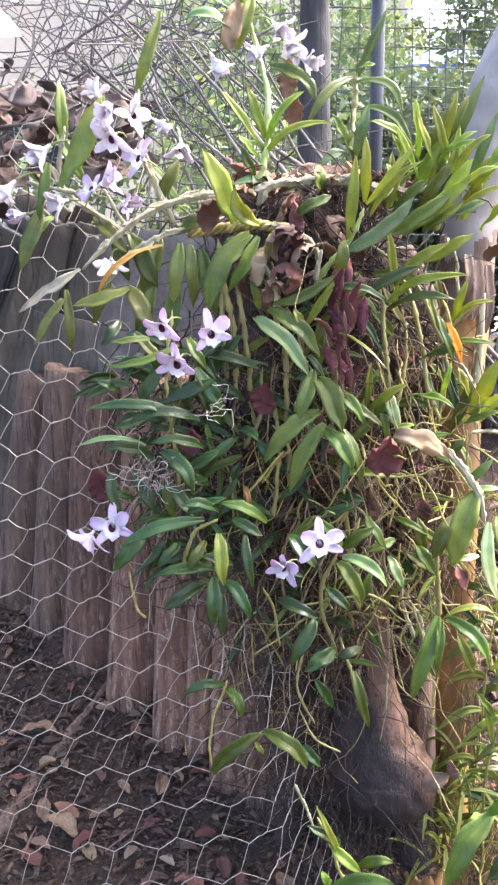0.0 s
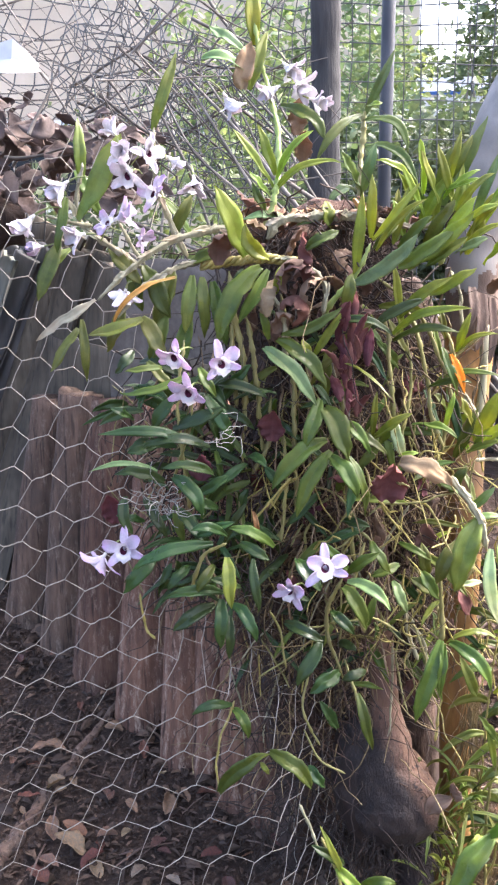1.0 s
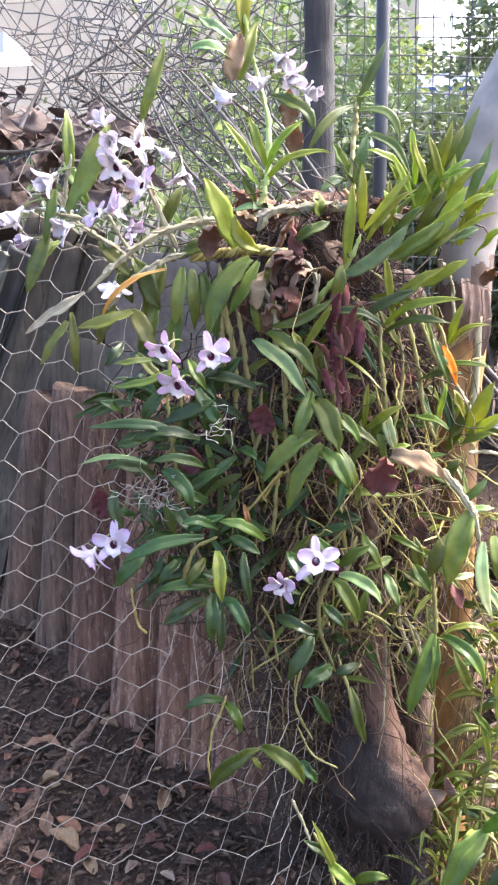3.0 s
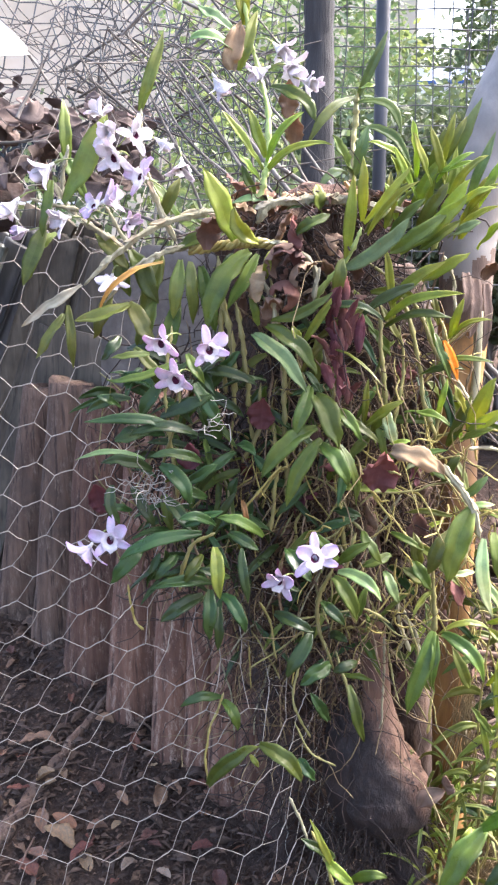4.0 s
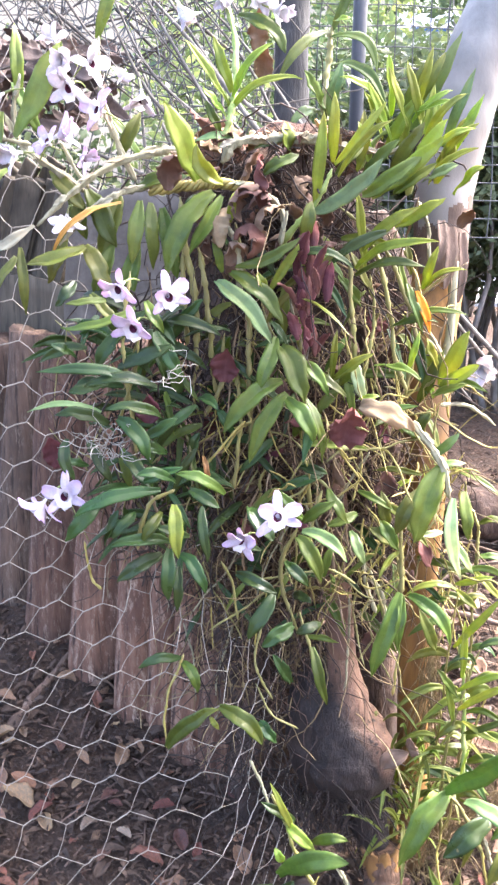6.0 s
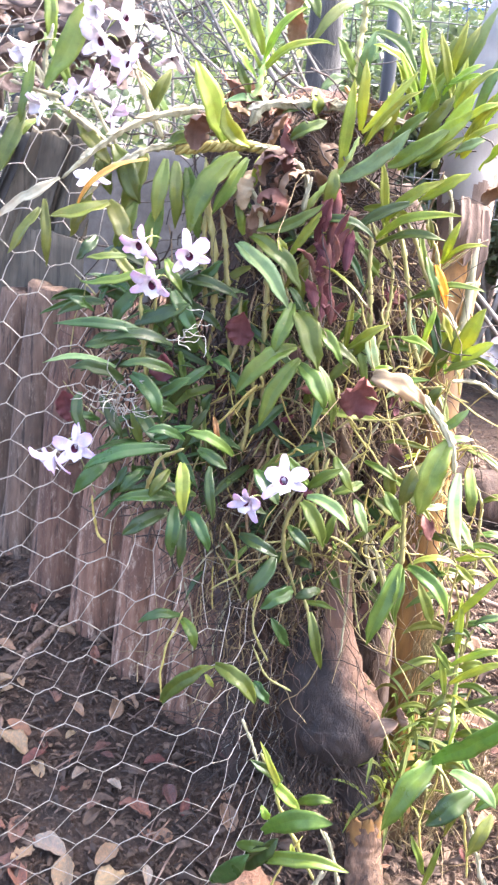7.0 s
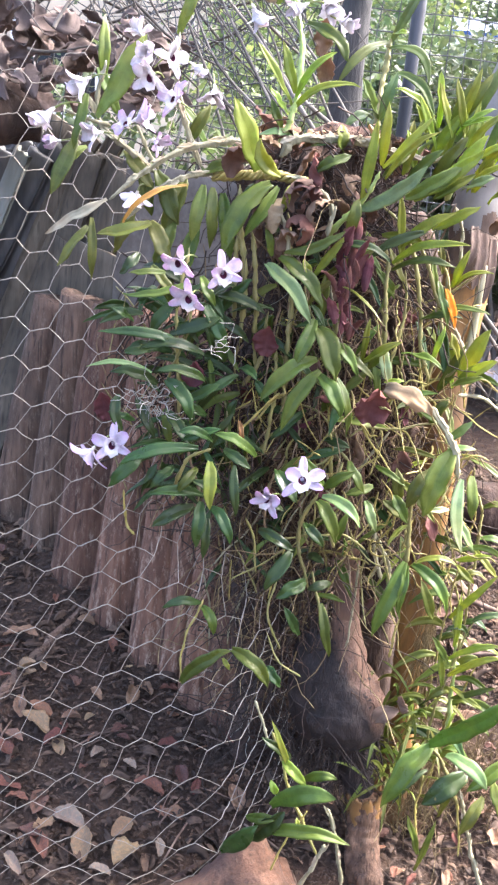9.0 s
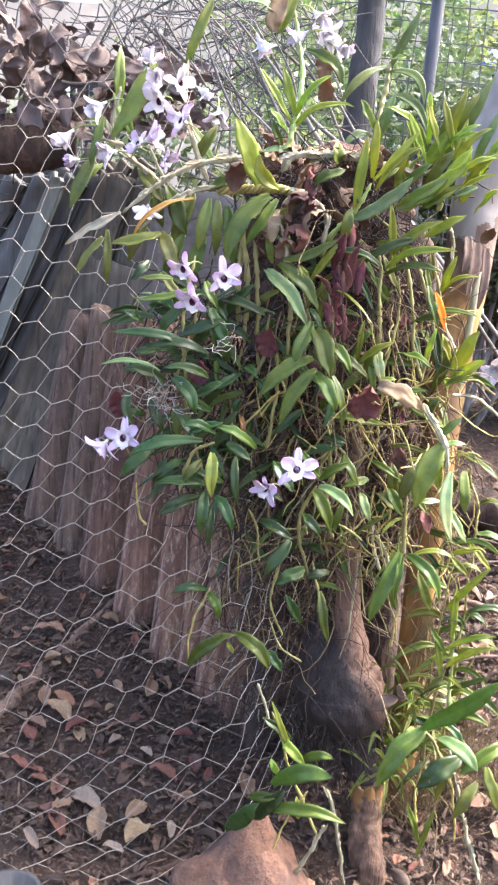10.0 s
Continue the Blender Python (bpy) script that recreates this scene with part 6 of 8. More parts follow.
leaf(plant, "olive", (0.499, 1.130, 0.232), (0.515, 1.108, 0.202), (0.536, 1.110, 0.153), 0.0210, 0)
leaf(plant, "young", (0.360, 1.120, 0.299), (0.349, 1.098, 0.304), (0.340, 1.100, 0.292), 0.0125, 0)
leaf(plant, "olive", (0.420, 1.140, 0.129), (0.426, 1.123, 0.197), (0.435, 1.130, 0.244), 0.0143, 0)
leaf(plant, "olive", (0.408, 1.200, -0.023), (0.389, 1.183, 0.038), (0.373, 1.190, 0.077), 0.0137, 0)
leaf(plant, "olive", (0.408, 1.200, -0.066), (0.417, 1.183, 0.016), (0.429, 1.190, 0.075), 0.0122, 0)

plant = thing("orchid_plant", (0.133, 1.080, 0.118), "small orchid shoot with bright leaves at the stump's foot", "orchid", "orchids on the stump")
cane(plant, "olive", ((0.204, 1.100, 0.035), (0.149, 1.090, 0.166), (0.121, 1.080, 0.257), (0.100, 1.080, 0.315)), 0.0049, 0.0038)
cane(plant, "grey", ((0.270, 1.100, -0.072), (0.231, 1.100, 0.095), (0.215, 1.100, 0.145)), 0.0045, 0.0039)
cane(plant, "grey", ((0.159, 1.080, -0.067), (0.205, 1.080, 0.040), (0.217, 1.080, 0.083)), 0.0050, 0.0039)
cane(plant, "yellow", ((0.114, 1.070, -0.040), (0.147, 1.070, 0.090), (0.178, 1.080, 0.154)), 0.0044, 0.0033)
cane(plant, "grey", ((0.059, 1.130, 0.335), (0.079, 1.130, 0.289), (0.095, 1.120, 0.248)), 0.0037, 0.0027)
leaf(plant, "young", (0.136, 1.080, 0.235), (0.117, 1.063, 0.299), (0.096, 1.070, 0.345), 0.0100, 0)
leaf(plant, "dark", (0.136, 1.090, 0.253), (0.109, 1.068, 0.290), (0.081, 1.070, 0.309), 0.0167, 0)
leaf(plant, "green", (0.159, 1.080, 0.214), (0.189, 1.053, 0.256), (0.220, 1.050, 0.259), 0.0179, 0)
leaf(plant, "green", (0.109, 1.070, 0.163), (0.165, 1.038, 0.225), (0.220, 1.030, 0.233), 0.0331, 0)
leaf(plant, "green", (0.101, 1.060, 0.112), (0.178, 1.033, 0.148), (0.255, 1.030, 0.138), 0.0237, 0)
leaf(plant, "dark", (0.079, 1.080, 0.069), (0.110, 1.053, 0.133), (0.138, 1.050, 0.175), 0.0313, 0)
leaf(plant, "dark", (0.030, 1.070, 0.037), (0.064, 1.043, 0.102), (0.093, 1.040, 0.143), 0.0314, 0)
leaf(plant, "young", (0.121, 1.080, 0.257), (0.145, 1.058, 0.250), (0.168, 1.060, 0.225), 0.0163, 0)
leaf(plant, "young", (0.117, 1.070, 0.188), (0.112, 1.053, 0.216), (0.105, 1.060, 0.225), 0.0113, 0)
leaf(plant, "green", (0.068, 1.080, 0.117), (0.097, 1.053, 0.145), (0.123, 1.050, 0.151), 0.0185, 0)
leaf(plant, "young", (0.166, 1.070, 0.094), (0.163, 1.053, 0.134), (0.159, 1.060, 0.153), 0.0102, 0)

# ---- roots and fibres ----


def stump_front(u, z):
    """A place on the face of the root mass: u from -1 to 1 across it, z its height."""
    k = max(0.0, min(1.0, (z - 0.05) / 1.15))
    half = 0.12 + 0.1 * math.sin(math.pi * min(1, k * 1.15))
    return Vector((0.13 + 0.04 * (1 - k) + u * half, 1.36 - 0.05 * (1 - k) + 0.07 * u * u + random.uniform(-0.03, 0.05), z))


random.seed(11)
for name, mat_r, count, r_lo, r_hi, ln, lab in (
        ("fibrous_roots", ROOT_DARK, 420, 0.0008, 0.002, 0.22, "dense dark fibrous roots hanging on the stump"),
        ("aerial_roots", ROOT, 400, 0.0008, 0.0019, 0.2, "tangle of dry tan orchid roots over the stump"),
        ("brown_roots", ROOT_RED, 520, 0.0007, 0.0016, 0.16, "matted red-brown dead roots over the stump"),
        ("pale_roots", ROOT_WHITE, 24, 0.0008, 0.0014, 0.13, "thin whitish orchid roots")):
    sh = Shape()
    for i in range(count):
        z = random.uniform(0.06, 1.15) if mat_r not in (ROOT, ROOT_RED) else random.choice((random.uniform(0.5, 0.9), random.uniform(0.3, 1.15)))
        s = stump_front(random.uniform(-1, 1 if z > 0.6 else 0.2), z)
        run = wander(s, (random.gauss(0, 0.7), random.gauss(-0.1, 0.3), random.gauss(-0.5, 0.6)), ln * random.uniform(0.5, 1.5), 9, 0.5 if mat_r is ROOT_RED else 0.36)
        for q in run:
            q.z = max(q.z, ground_height(q.x, q.y) + 0.004)
        r = random.uniform(r_lo, r_hi)
        sh.tube(run, [r * (1 - 0.06 * k) for k in range(len(run))], 4, cap=False)
    tagged(new(name, sh.mesh(name, mat_r)), lab, "roots", kind="stuff")

# a skirt of dead hair roots by the bare trunk
sh = Shape()
for i in range(70):
    a = Vector((0.375, 1.340, 0.416)) + Vector((random.gauss(0, 0.006), random.gauss(0, 0.01), random.gauss(0, 0.03)))
    sh.tube(wander(a, (random.gauss(-0.05, 0.1), 0, -1), random.uniform(0.1, 0.24), 7, 0.1), 0.0008, 4, cap=False)
tagged(new("hair_roots", sh.mesh("hair_roots", ROOT)), "hanging bunch of fine grey dead roots", "roots", kind="stuff")

# the tuft of white roots
for n_t, (cx, ln) in enumerate((((-0.164, 1.170, 0.856), 0.05), ((-0.074, 1.170, 0.960), 0.06))):
    sh = Shape()
    for i in range(26 if n_t == 0 else 6):
        way = (random.gauss(0.2, 0.8), random.gauss(-0.2, 0.3), random.gauss(0.1, 0.6))
        start = Vector(cx) + Vector((random.gauss(0, 0.012), random.gauss(0, 0.006), random.gauss(0, 0.01)))
        sh.tube(wander(start, way, ln * random.uniform(0.6, 1.5), 10, 0.42, (0, 0, 0)), random.uniform(0.0004, 0.0008), 5)
    tagged(new("white_root_tuft", sh.mesh("white_root_tuft", ROOT_WHITE)), "tuft of bare whitish orchid roots", "roots")

# a tuft of thin green blades round the bare trunk's foot
random.seed(15)
tuft = thing("grass_tuft", (0.341, 1.300, 0.224), "tuft of thin yellow-green blades round the trunk's foot", "grass")
for i in range(90):
    b = Vector((0.345, 1.320, 0.196)) + Vector((random.gauss(0, 0.035), random.uniform(-0.07, 0.02), random.uniform(-0.16, 0.1)))
    d = Vector((random.gauss(0, 0.6), random.gauss(-0.3, 0.3), random.gauss(0.4, 0.6))).normalized()
    ln = random.uniform(0.04, 0.11)
    leaf(tuft, random.choice(("olive", "young", "green", "olive")), b, b + d * ln * 0.5 + Vector((0, 0, 0.008)), b + d * ln + Vector((0, 0, -0.01)), random.uniform(0.004, 0.009), random.uniform(-60, 60), "blade")

# loose dead leaves caught in the stump
random.seed(5)


def curled_leaf(name, at, length, width, kind, rz, rx, curl, lab, group="dead leaves", crumple=0.28):
    n = 16
    prof = [math.sin(math.pi * (0.06 + 0.93 * i / (n - 1))) ** 0.7 for i in range(n)]
    mids = []
    ang, p = 0.0, Vector((0, 0, 0))
    for i in range(n):
        mids.append(p.copy())
        ang += curl / n
        p = p + Vector((0, math.cos(ang), math.sin(ang))) * (length / n)
    sh = Shape().blade(mids, [width * k for k in prof], [Vector((random.uniform(-0.25, 0.25), -math.sin(curl * i / n), math.cos(curl * i / n))) for i in range(n)], 0.5, 0.0008, 6, ripple=crumple)
    ob = new(name, sh.mesh(name, LEAF[kind]))
    ob.matrix_basis = Matrix.Translation(at) @ pose(0, 0, 0, rx, random.uniform(-20, 20), rz)
    return tagged(ob, lab, "leaf", group)


CAUGHT = "curled brown dead leaf caught among the orchid stems"
for at, ln, wd, kind, rz, rx, curl in (
        ((0.033, 1.270, 1.174), 0.1, 0.045, "brown", 60, 40, 3.0), ((0.073, 1.270, 1.191), 0.09, 0.045, "brown", -60, 60, 3.4),
        ((0.069, 1.260, 1.153), 0.09, 0.04, "brown", 100, 20, 3.6), ((0.003, 1.260, 1.139), 0.09, 0.04, "tan", 150, 50, 2.6),
        ((0.015, 1.270, 1.111), 0.07, 0.035, "brown", 30, 70, 2.4), ((0.118, 1.320, 1.204), 0.05, 0.026, "brown", 200, 50, 2.6),
        ((0.029, 1.360, 1.265), 0.12, 0.05, "brown", 80, 10, 1.0), ((0.085, 1.360, 1.266), 0.06, 0.03, "brown", -80, 10, 1.2),
        ((-0.077, 1.300, 1.216), 0.08, 0.04, "brown", 20, 70, 2.0), ((-0.103, 1.220, 0.878), 0.05, 0.04, "maroon", 0, 70, 1.0),
        ((-0.258, 1.260, 0.786), 0.06, 0.04, "maroon", 20, 80, 0.6), ((0.009, 1.270, 0.932), 0.06, 0.045, "maroon", 0, 80, 0.7),
        ((0.272, 1.320, 0.705), 0.08, 0.04, "brown", 10, 80, 0.8), ((0.251, 1.360, 0.386), 0.08, 0.04, "brown", 10, 85, 0.5),
        ((0.333, 1.220, 0.285), 0.045, 0.03, "tan", 120, 60, 0.8), ((0.040, 1.550, 1.423), 0.07, 0.035, "tan", 20, 80, 0.9),
        ((0.051, 1.520, 1.374), 0.07, 0.035, "tan", -20, 85, 1.2), ((0.378, 1.450, 1.151), 0.06, 0.025, "brown", 10, 100, 1.5)):
    curled_leaf("dead_leaf", at, ln, wd, kind, rz, rx, curl, CAUGHT)
curled_leaf("dead_leaf", (0.025, 1.262, 1.150), 0.12, 0.05, "russet", 84, 80, 5.2, "red-brown dead leaf rolled into a coil on the stump")
curled_leaf("dead_leaf", (0.062, 1.282, 1.190), 0.09, 0.055, "russet", 100, 60, 1.0, CAUGHT)
curled_leaf("dead_leaf", (0.192, 1.208, 0.854), 0.078, 0.06, "maroon", 8, 96, 0.6, "crinkled maroon dead leaf hanging among the orchid leaves", crumple=0.4)
for i in range(26):
    at = Vector((0.071, 1.360, 1.200)) + Vector((random.gauss(0, 0.075), random.gauss(0, 0.02), random.uniform(-0.13, 0.03)))
    curled_leaf("dead_leaf", at, random.uniform(0.04, 0.075), random.uniform(0.02, 0.035), "brown", random.uniform(0, 360), random.uniform(10, 110), random.uniform(0.6, 3.2), CAUGHT)
for i in range(34):
    at = stump_front(random.uniform(-1.1, 1.0), random.uniform(0.5, 1.05)) + Vector((0, -random.uniform(0.02, 0.05), 0))
    curled_leaf("dead_leaf", at, random.uniform(0.035, 0.07), random.uniform(0.02, 0.035), random.choice(("brown", "maroon", "brown")), random.uniform(0, 360), random.uniform(40, 120), random.uniform(0.6, 2.6), CAUGHT)
for i in range(14):
    at = Vector((0.085, 1.430, 1.270)) + Vector((random.gauss(0, 0.08), random.uniform(-0.06, 0.03), random.uniform(-0.008, 0.014)))
    curled_leaf("dead_leaf", at, random.uniform(0.07, 0.11), random.uniform(0.03, 0.048), random.choice(("brown", "tan", "brown")), random.choice((90, -90)) + random.uniform(-35, 35), random.uniform(-6, 12), random.uniform(0.2, 1.0), "flat brown dead leaf lying on the stump's top")
for i in range(26):
    at = Vector((0.135, 1.252, 1.045)) + Vector((random.gauss(0, 0.015), random.gauss(0, 0.01), random.gauss(0, 0.038)))
    curled_leaf("dead_leaf", at, random.uniform(0.04, 0.075), random.uniform(0.01, 0.02), "maroon", random.uniform(150, 210), random.uniform(60, 100), random.uniform(-1.5, 2.5), "crumpled dark maroon dead leaf hanging on the stump")

# the inner growth of the clump: short leaves and thin stems between the larger ones
random.seed(77)
plant = thing("orchid_plant", (0.13, 1.32, 0.7), "dense inner growth of thin stems and small orchid leaves", "orchid", "orchids on the stump")
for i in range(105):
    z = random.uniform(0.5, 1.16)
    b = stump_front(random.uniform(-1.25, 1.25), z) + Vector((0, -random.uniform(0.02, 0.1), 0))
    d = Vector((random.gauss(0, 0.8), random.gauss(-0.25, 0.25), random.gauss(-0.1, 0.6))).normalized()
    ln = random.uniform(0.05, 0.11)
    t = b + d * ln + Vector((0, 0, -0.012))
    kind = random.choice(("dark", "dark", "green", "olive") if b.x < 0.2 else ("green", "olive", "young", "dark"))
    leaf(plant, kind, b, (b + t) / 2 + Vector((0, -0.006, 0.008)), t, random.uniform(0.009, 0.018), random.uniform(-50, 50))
for i in range(120):
    z = random.uniform(0.45, 1.08)
    b = stump_front(random.uniform(-1.15, 1.2), z) + Vector((0, -random.uniform(0.0, 0.07), 0))
    run = wander(b, (random.gauss(0, 0.35), random.gauss(-0.1, 0.15), random.choice((1, -1))), random.uniform(0.08, 0.24), 4, 0.16, (0, 0, 0))
    for q in run:
        q.z = max(q.z, 0.05)
    r = random.uniform(0.0016, 0.0034)
    cane(plant, random.choice(("olive", "brown", "yellow", "brown", "grey")), run, r, r * 0.75, 0.02)

random.seed(83)
for i in range(130):
    z = random.uniform(0.52, 1.0)
    b = stump_front(random.uniform(-1.0 if z > 0.65 else 0.0, 1.35), z) + Vector((0, -random.uniform(0.03, 0.1), 0))
    run = wander(b, (random.gauss(0, 0.7), random.gauss(-0.1, 0.2), random.choice((0.7, -1, -1))), random.uniform(0.06, 0.2), 6, 0.3, (0, 0, -0.05))
    r = random.uniform(0.0014, 0.0028)
    cane(plant, random.choice(("yellow", "yellow", "olive", "yellow")), run, r * 1.4, r, 0.018)

# young shoots in front of the bare yellow trunk
random.seed(84)
plant = thing("orchid_plant", (0.41, 1.32, 0.1), "young yellow-green orchid shoots crowding the bare yellow trunk", "orchid", "orchids on the stump")
for x0, y0, x1, z0, z1 in ((0.392, 1.33, 0.402, 0.16, 0.6), (0.415, 1.320, 0.445, 0.02, 0.46), (0.43, 1.345, 0.475, 0.02, 0.36), (0.45, 1.40, 0.44, 0.03, 0.66)):
    a, b = Vector((x0, y0, z0)), Vector((x1, y0 - 0.03, z1))
    run = bez([a, a.lerp(b, 0.5) + Vector((random.gauss(0, 0.012), -0.012, 0)), b], 12)
    cane(plant, random.choice(("yellow", "olive")), [run[0], run[4], run[8], run[11]], 0.0042, 0.003, 0.022)
    count_s = int((z1 - z0) / 0.033)
    for k in range(2, count_s + 1):
        if random.random() < 0.25:
            continue
        q = a.lerp(b, k / count_s)
        side = 1 if k % 2 else -1
        d = Vector((side * random.uniform(0.5, 1.0), random.uniform(-0.5, 0.1), random.uniform(-0.5, 0.6))).normalized()
        ln = random.uniform(0.05, 0.095)
        leaf(plant, random.choice(("olive", "green", "green", "dark")), q, q + d * ln * 0.5 + Vector((0, -0.004, 0.012)), q + d * ln + Vector((0, 0, -0.012)), random.uniform(0.011, 0.019), random.uniform(-40, 40))

# dark fibres over the stump's shoulder and round the swollen base
random.seed(78)
sh = Shape()
for i in range(420):
    c = Vector((0.083, 1.450, 1.240)) + Vector((random.gauss(0, 0.09), random.uniform(-0.05, 0.03), random.uniform(-0.2, 0.05)))
    sh.tube(wander(c, (random.gauss(0, 0.8), -0.5, random.gauss(-0.2, 0.5)), random.uniform(0.06, 0.18), 7, 0.35), random.uniform(0.0007, 0.0016), 4, cap=False)
for i in range(460):
    a = random.uniform(0, 6.283)
    top = random.uniform(0.06, 0.19)
    c = Vector((0.227, 1.320, top)) + Vector((math.cos(a), math.sin(a), 0)) * (0.05 + 0.16 * max(0.0, top - 0.08))
    run = wander(c, (0.7 * math.cos(a) + random.gauss(0, 0.6), 0.7 * math.sin(a), random.gauss(-0.4, 0.4)), random.uniform(0.03, 0.1), 7, 0.55)
    for q in run:
        q.z = max(q.z, ground_height(q.x, q.y) + 0.004)
    sh.tube(run, random.uniform(0.0005, 0.0011), 4, cap=False)
for i in range(260):
    c = Vector((-0.117, 1.310, 0.848)) + Vector((random.gauss(0.02, 0.05), random.uniform(-0.02, 0.05), random.uniform(-0.2, 0.2)))
    sh.tube(wander(c, (random.gauss(0, 0.8), random.gauss(0, 0.3), random.gauss(-0.3, 0.6)), random.uniform(0.06, 0.2), 7, 0.4), random.uniform(0.0008, 0.002), 4, cap=False)
tagged(new("fine_roots", sh.mesh("fine_roots", ROOT_DARK)), "mat of fine dark roots on stump and trunk base", "roots", kind="stuff")

# dense inner growth of the clump beside the netting, shade put into its leaf colour
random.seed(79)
plant = thing("orchid_plant", (-0.132, 1.270, 0.810), "dense inner leaves and stems by the netting, green darkened for shade", "orchid", "orchids on the stump")
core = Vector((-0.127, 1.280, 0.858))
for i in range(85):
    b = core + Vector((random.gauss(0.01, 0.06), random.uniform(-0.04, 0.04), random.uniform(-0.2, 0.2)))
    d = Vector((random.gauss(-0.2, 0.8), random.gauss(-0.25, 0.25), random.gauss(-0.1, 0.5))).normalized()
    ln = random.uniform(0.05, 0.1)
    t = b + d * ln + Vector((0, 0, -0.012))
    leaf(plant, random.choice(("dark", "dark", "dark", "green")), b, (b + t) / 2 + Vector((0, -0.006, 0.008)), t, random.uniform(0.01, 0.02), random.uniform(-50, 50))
for i in range(60):
    b = core + Vector((random.gauss(0.01, 0.06), random.uniform(-0.02, 0.05), random.uniform(-0.22, 0.2)))
    run = wander(b, (random.gauss(0, 0.5), 0, random.choice((1, -1))), random.uniform(0.06, 0.18), 4, 0.2, (0, 0, 0))
    q = random.uniform(0.0014, 0.003)
    cane(plant, random.choice(("olive", "brown", "brown")), run, q, q * 0.75, 0.02)


# ---- wire netting ----
random.seed(21)


def net_place(s, h):
    """The netting's surface: s runs along it, h up it; behind the orchids it folds back."""
    k = max(0.0, min(1.0, (h - 0.42) / 0.22))
    fold = 0.02 - 0.24 * k * k * (3 - 2 * k)
    x, y = s, 1.14
    if s > fold:
        x, y = fold + (s - fold) * 0.45, 1.14 + (s - fold) * 0.9
    y += 0.1 * h + 0.3 * max(0.0, h - 0.85) + 0.02 * noise.noise(Vector((s * 2.3, h * 2.3, 4))) - 0.06 * (s + 0.2)
    low = max(0.0, -0.09 - h)
    h, y = h + 0.8 * low, y - 0.75 * low
    return Vector((x, y, h)) + Vector((noise.noise(Vector((s * 6, h * 6, 1))), 0, noise.noise(Vector((s * 6, h * 6, 8))))) * 0.004


netting = thing("wire_netting", (-0.3, 1.15, 0), "galvanised hexagonal wire netting standing before the boards", "netting")
sh = Shape()


def knot(i, j):
    """Where the left end of a twist lies: i along the row, j rows down; the net is stretched a little out of true."""
    k = max(-11, min(6, j))
    lin_s, lin_h = 0.004 * (j - k), -0.071 * (j - k)
    return -0.349 + 0.0727 * i + 0.0107 * k + 0.0014 * i * k + 0.00103 * k * k + 0.00008 * k ** 3 + lin_s, 0.5016 + 0.0017 * i - 0.0633 * k + 0.0018 * i * k - 0.00073 * k * k - 0.00006 * k ** 3 + lin_h


for j in range(-17, 17):
    for i in range(-12, 10):
        s0, h0 = knot(i, j)
        if not (-1.15 < s0 < 0.34 and -0.4 < h0 < 1.4) or (h0 > 0.6 and s0 > 0.0 - 0.2 * min(1, (h0 - 0.6) / 0.5)):
            continue
        L = net_place(s0, h0)
        R = net_place(s0 + 0.0324, h0 + 0.0179 + 0.0012 * max(-11, min(6, j)))
        wob = [L.lerp(R, k / 4) + Vector((random.gauss(0, 0.0006), random.gauss(0, 0.001), random.gauss(0, 0.0006))) for k in range(5)]
        sh.tube(wob, 0.00095, 5, cap=False)
        for di, dj in ((1, 0), (1, -1)):
            N = net_place(*knot(i + di, j + dj))
            mid = (R + N) / 2 + Vector((random.gauss(0, 0.0012), random.gauss(0, 0.001), random.gauss(0, 0.0012)))
            sh.tube([R, mid, N], 0.00062, 5, cap=False)
tagged(part("mesh", sh.mesh("mesh", GALV, netting.location), netting), kind="stuff")


# ---- leaf litter ----
random.seed(31)
by_kind = {}
for kind, n_k in (("brown", 6), ("russet", 5), ("tan", 4), ("ashen", 3)):
    for i in range(n_k):
        curl = random.uniform(-1.2, 1.6)
        n = 14
        mids, ang, p = [], -curl / 2, Vector((0, 0, 0))
        for k in range(n):
            mids.append(p.copy())
            ang += curl / n
            p = p + Vector((0, math.cos(ang), math.sin(ang))) / n
        prof = [math.sin(math.pi * (0.05 + 0.94 * k / (n - 1))) ** 0.75 for k in range(n)]
        w, tw = random.uniform(0.34, 0.58), random.uniform(-0.5, 0.5)
        ups = [Vector((tw * (k / n - 0.5) + 0.25 * noise.noise(Vector((k * 0.4, i * 7.0, 3))), 0, 1)) for k in range(n)]
        sh = Shape().blade(mids, [w * q * random.uniform(0.93, 1.05) for q in prof], ups, random.uniform(0.3, 1.1), 0.012, 8, ripple=0.24)
        by_kind.setdefault(kind, []).append(sh.mesh("litter_leaf", LEAF[kind]))
count = 0
while count < 245:
    x, y = random.uniform(-1.15, 0.85), random.uniform(0.85, 2.4)
    if random.random() > 1.2 - 0.35 * abs(y - 1.2):
        continue
    kind = random.choice(("brown", "brown", "brown", "brown", "russet", "russet", "russet", "tan"))
    ob = new("litter_leaf", random.choice(by_kind[kind]))
    ln = random.choice((random.uniform(0.022, 0.04), random.uniform(0.035, 0.07)))
    ob.matrix_basis = Matrix.Translation((x, y, ground_height(x, y) + random.uniform(0.006, 0.02))) @ pose(0, 0, 0, random.gauss(0, 16), random.gauss(0, 18), random.uniform(0, 360)) @ Matrix.Scale(ln, 4)
    tagged(ob, "dry curled " + {"brown": "brown", "russet": "red-brown", "tan": "tan"}[kind] + " fallen leaf lying on the soil", "leaf", "leaf litter")
    count += 1
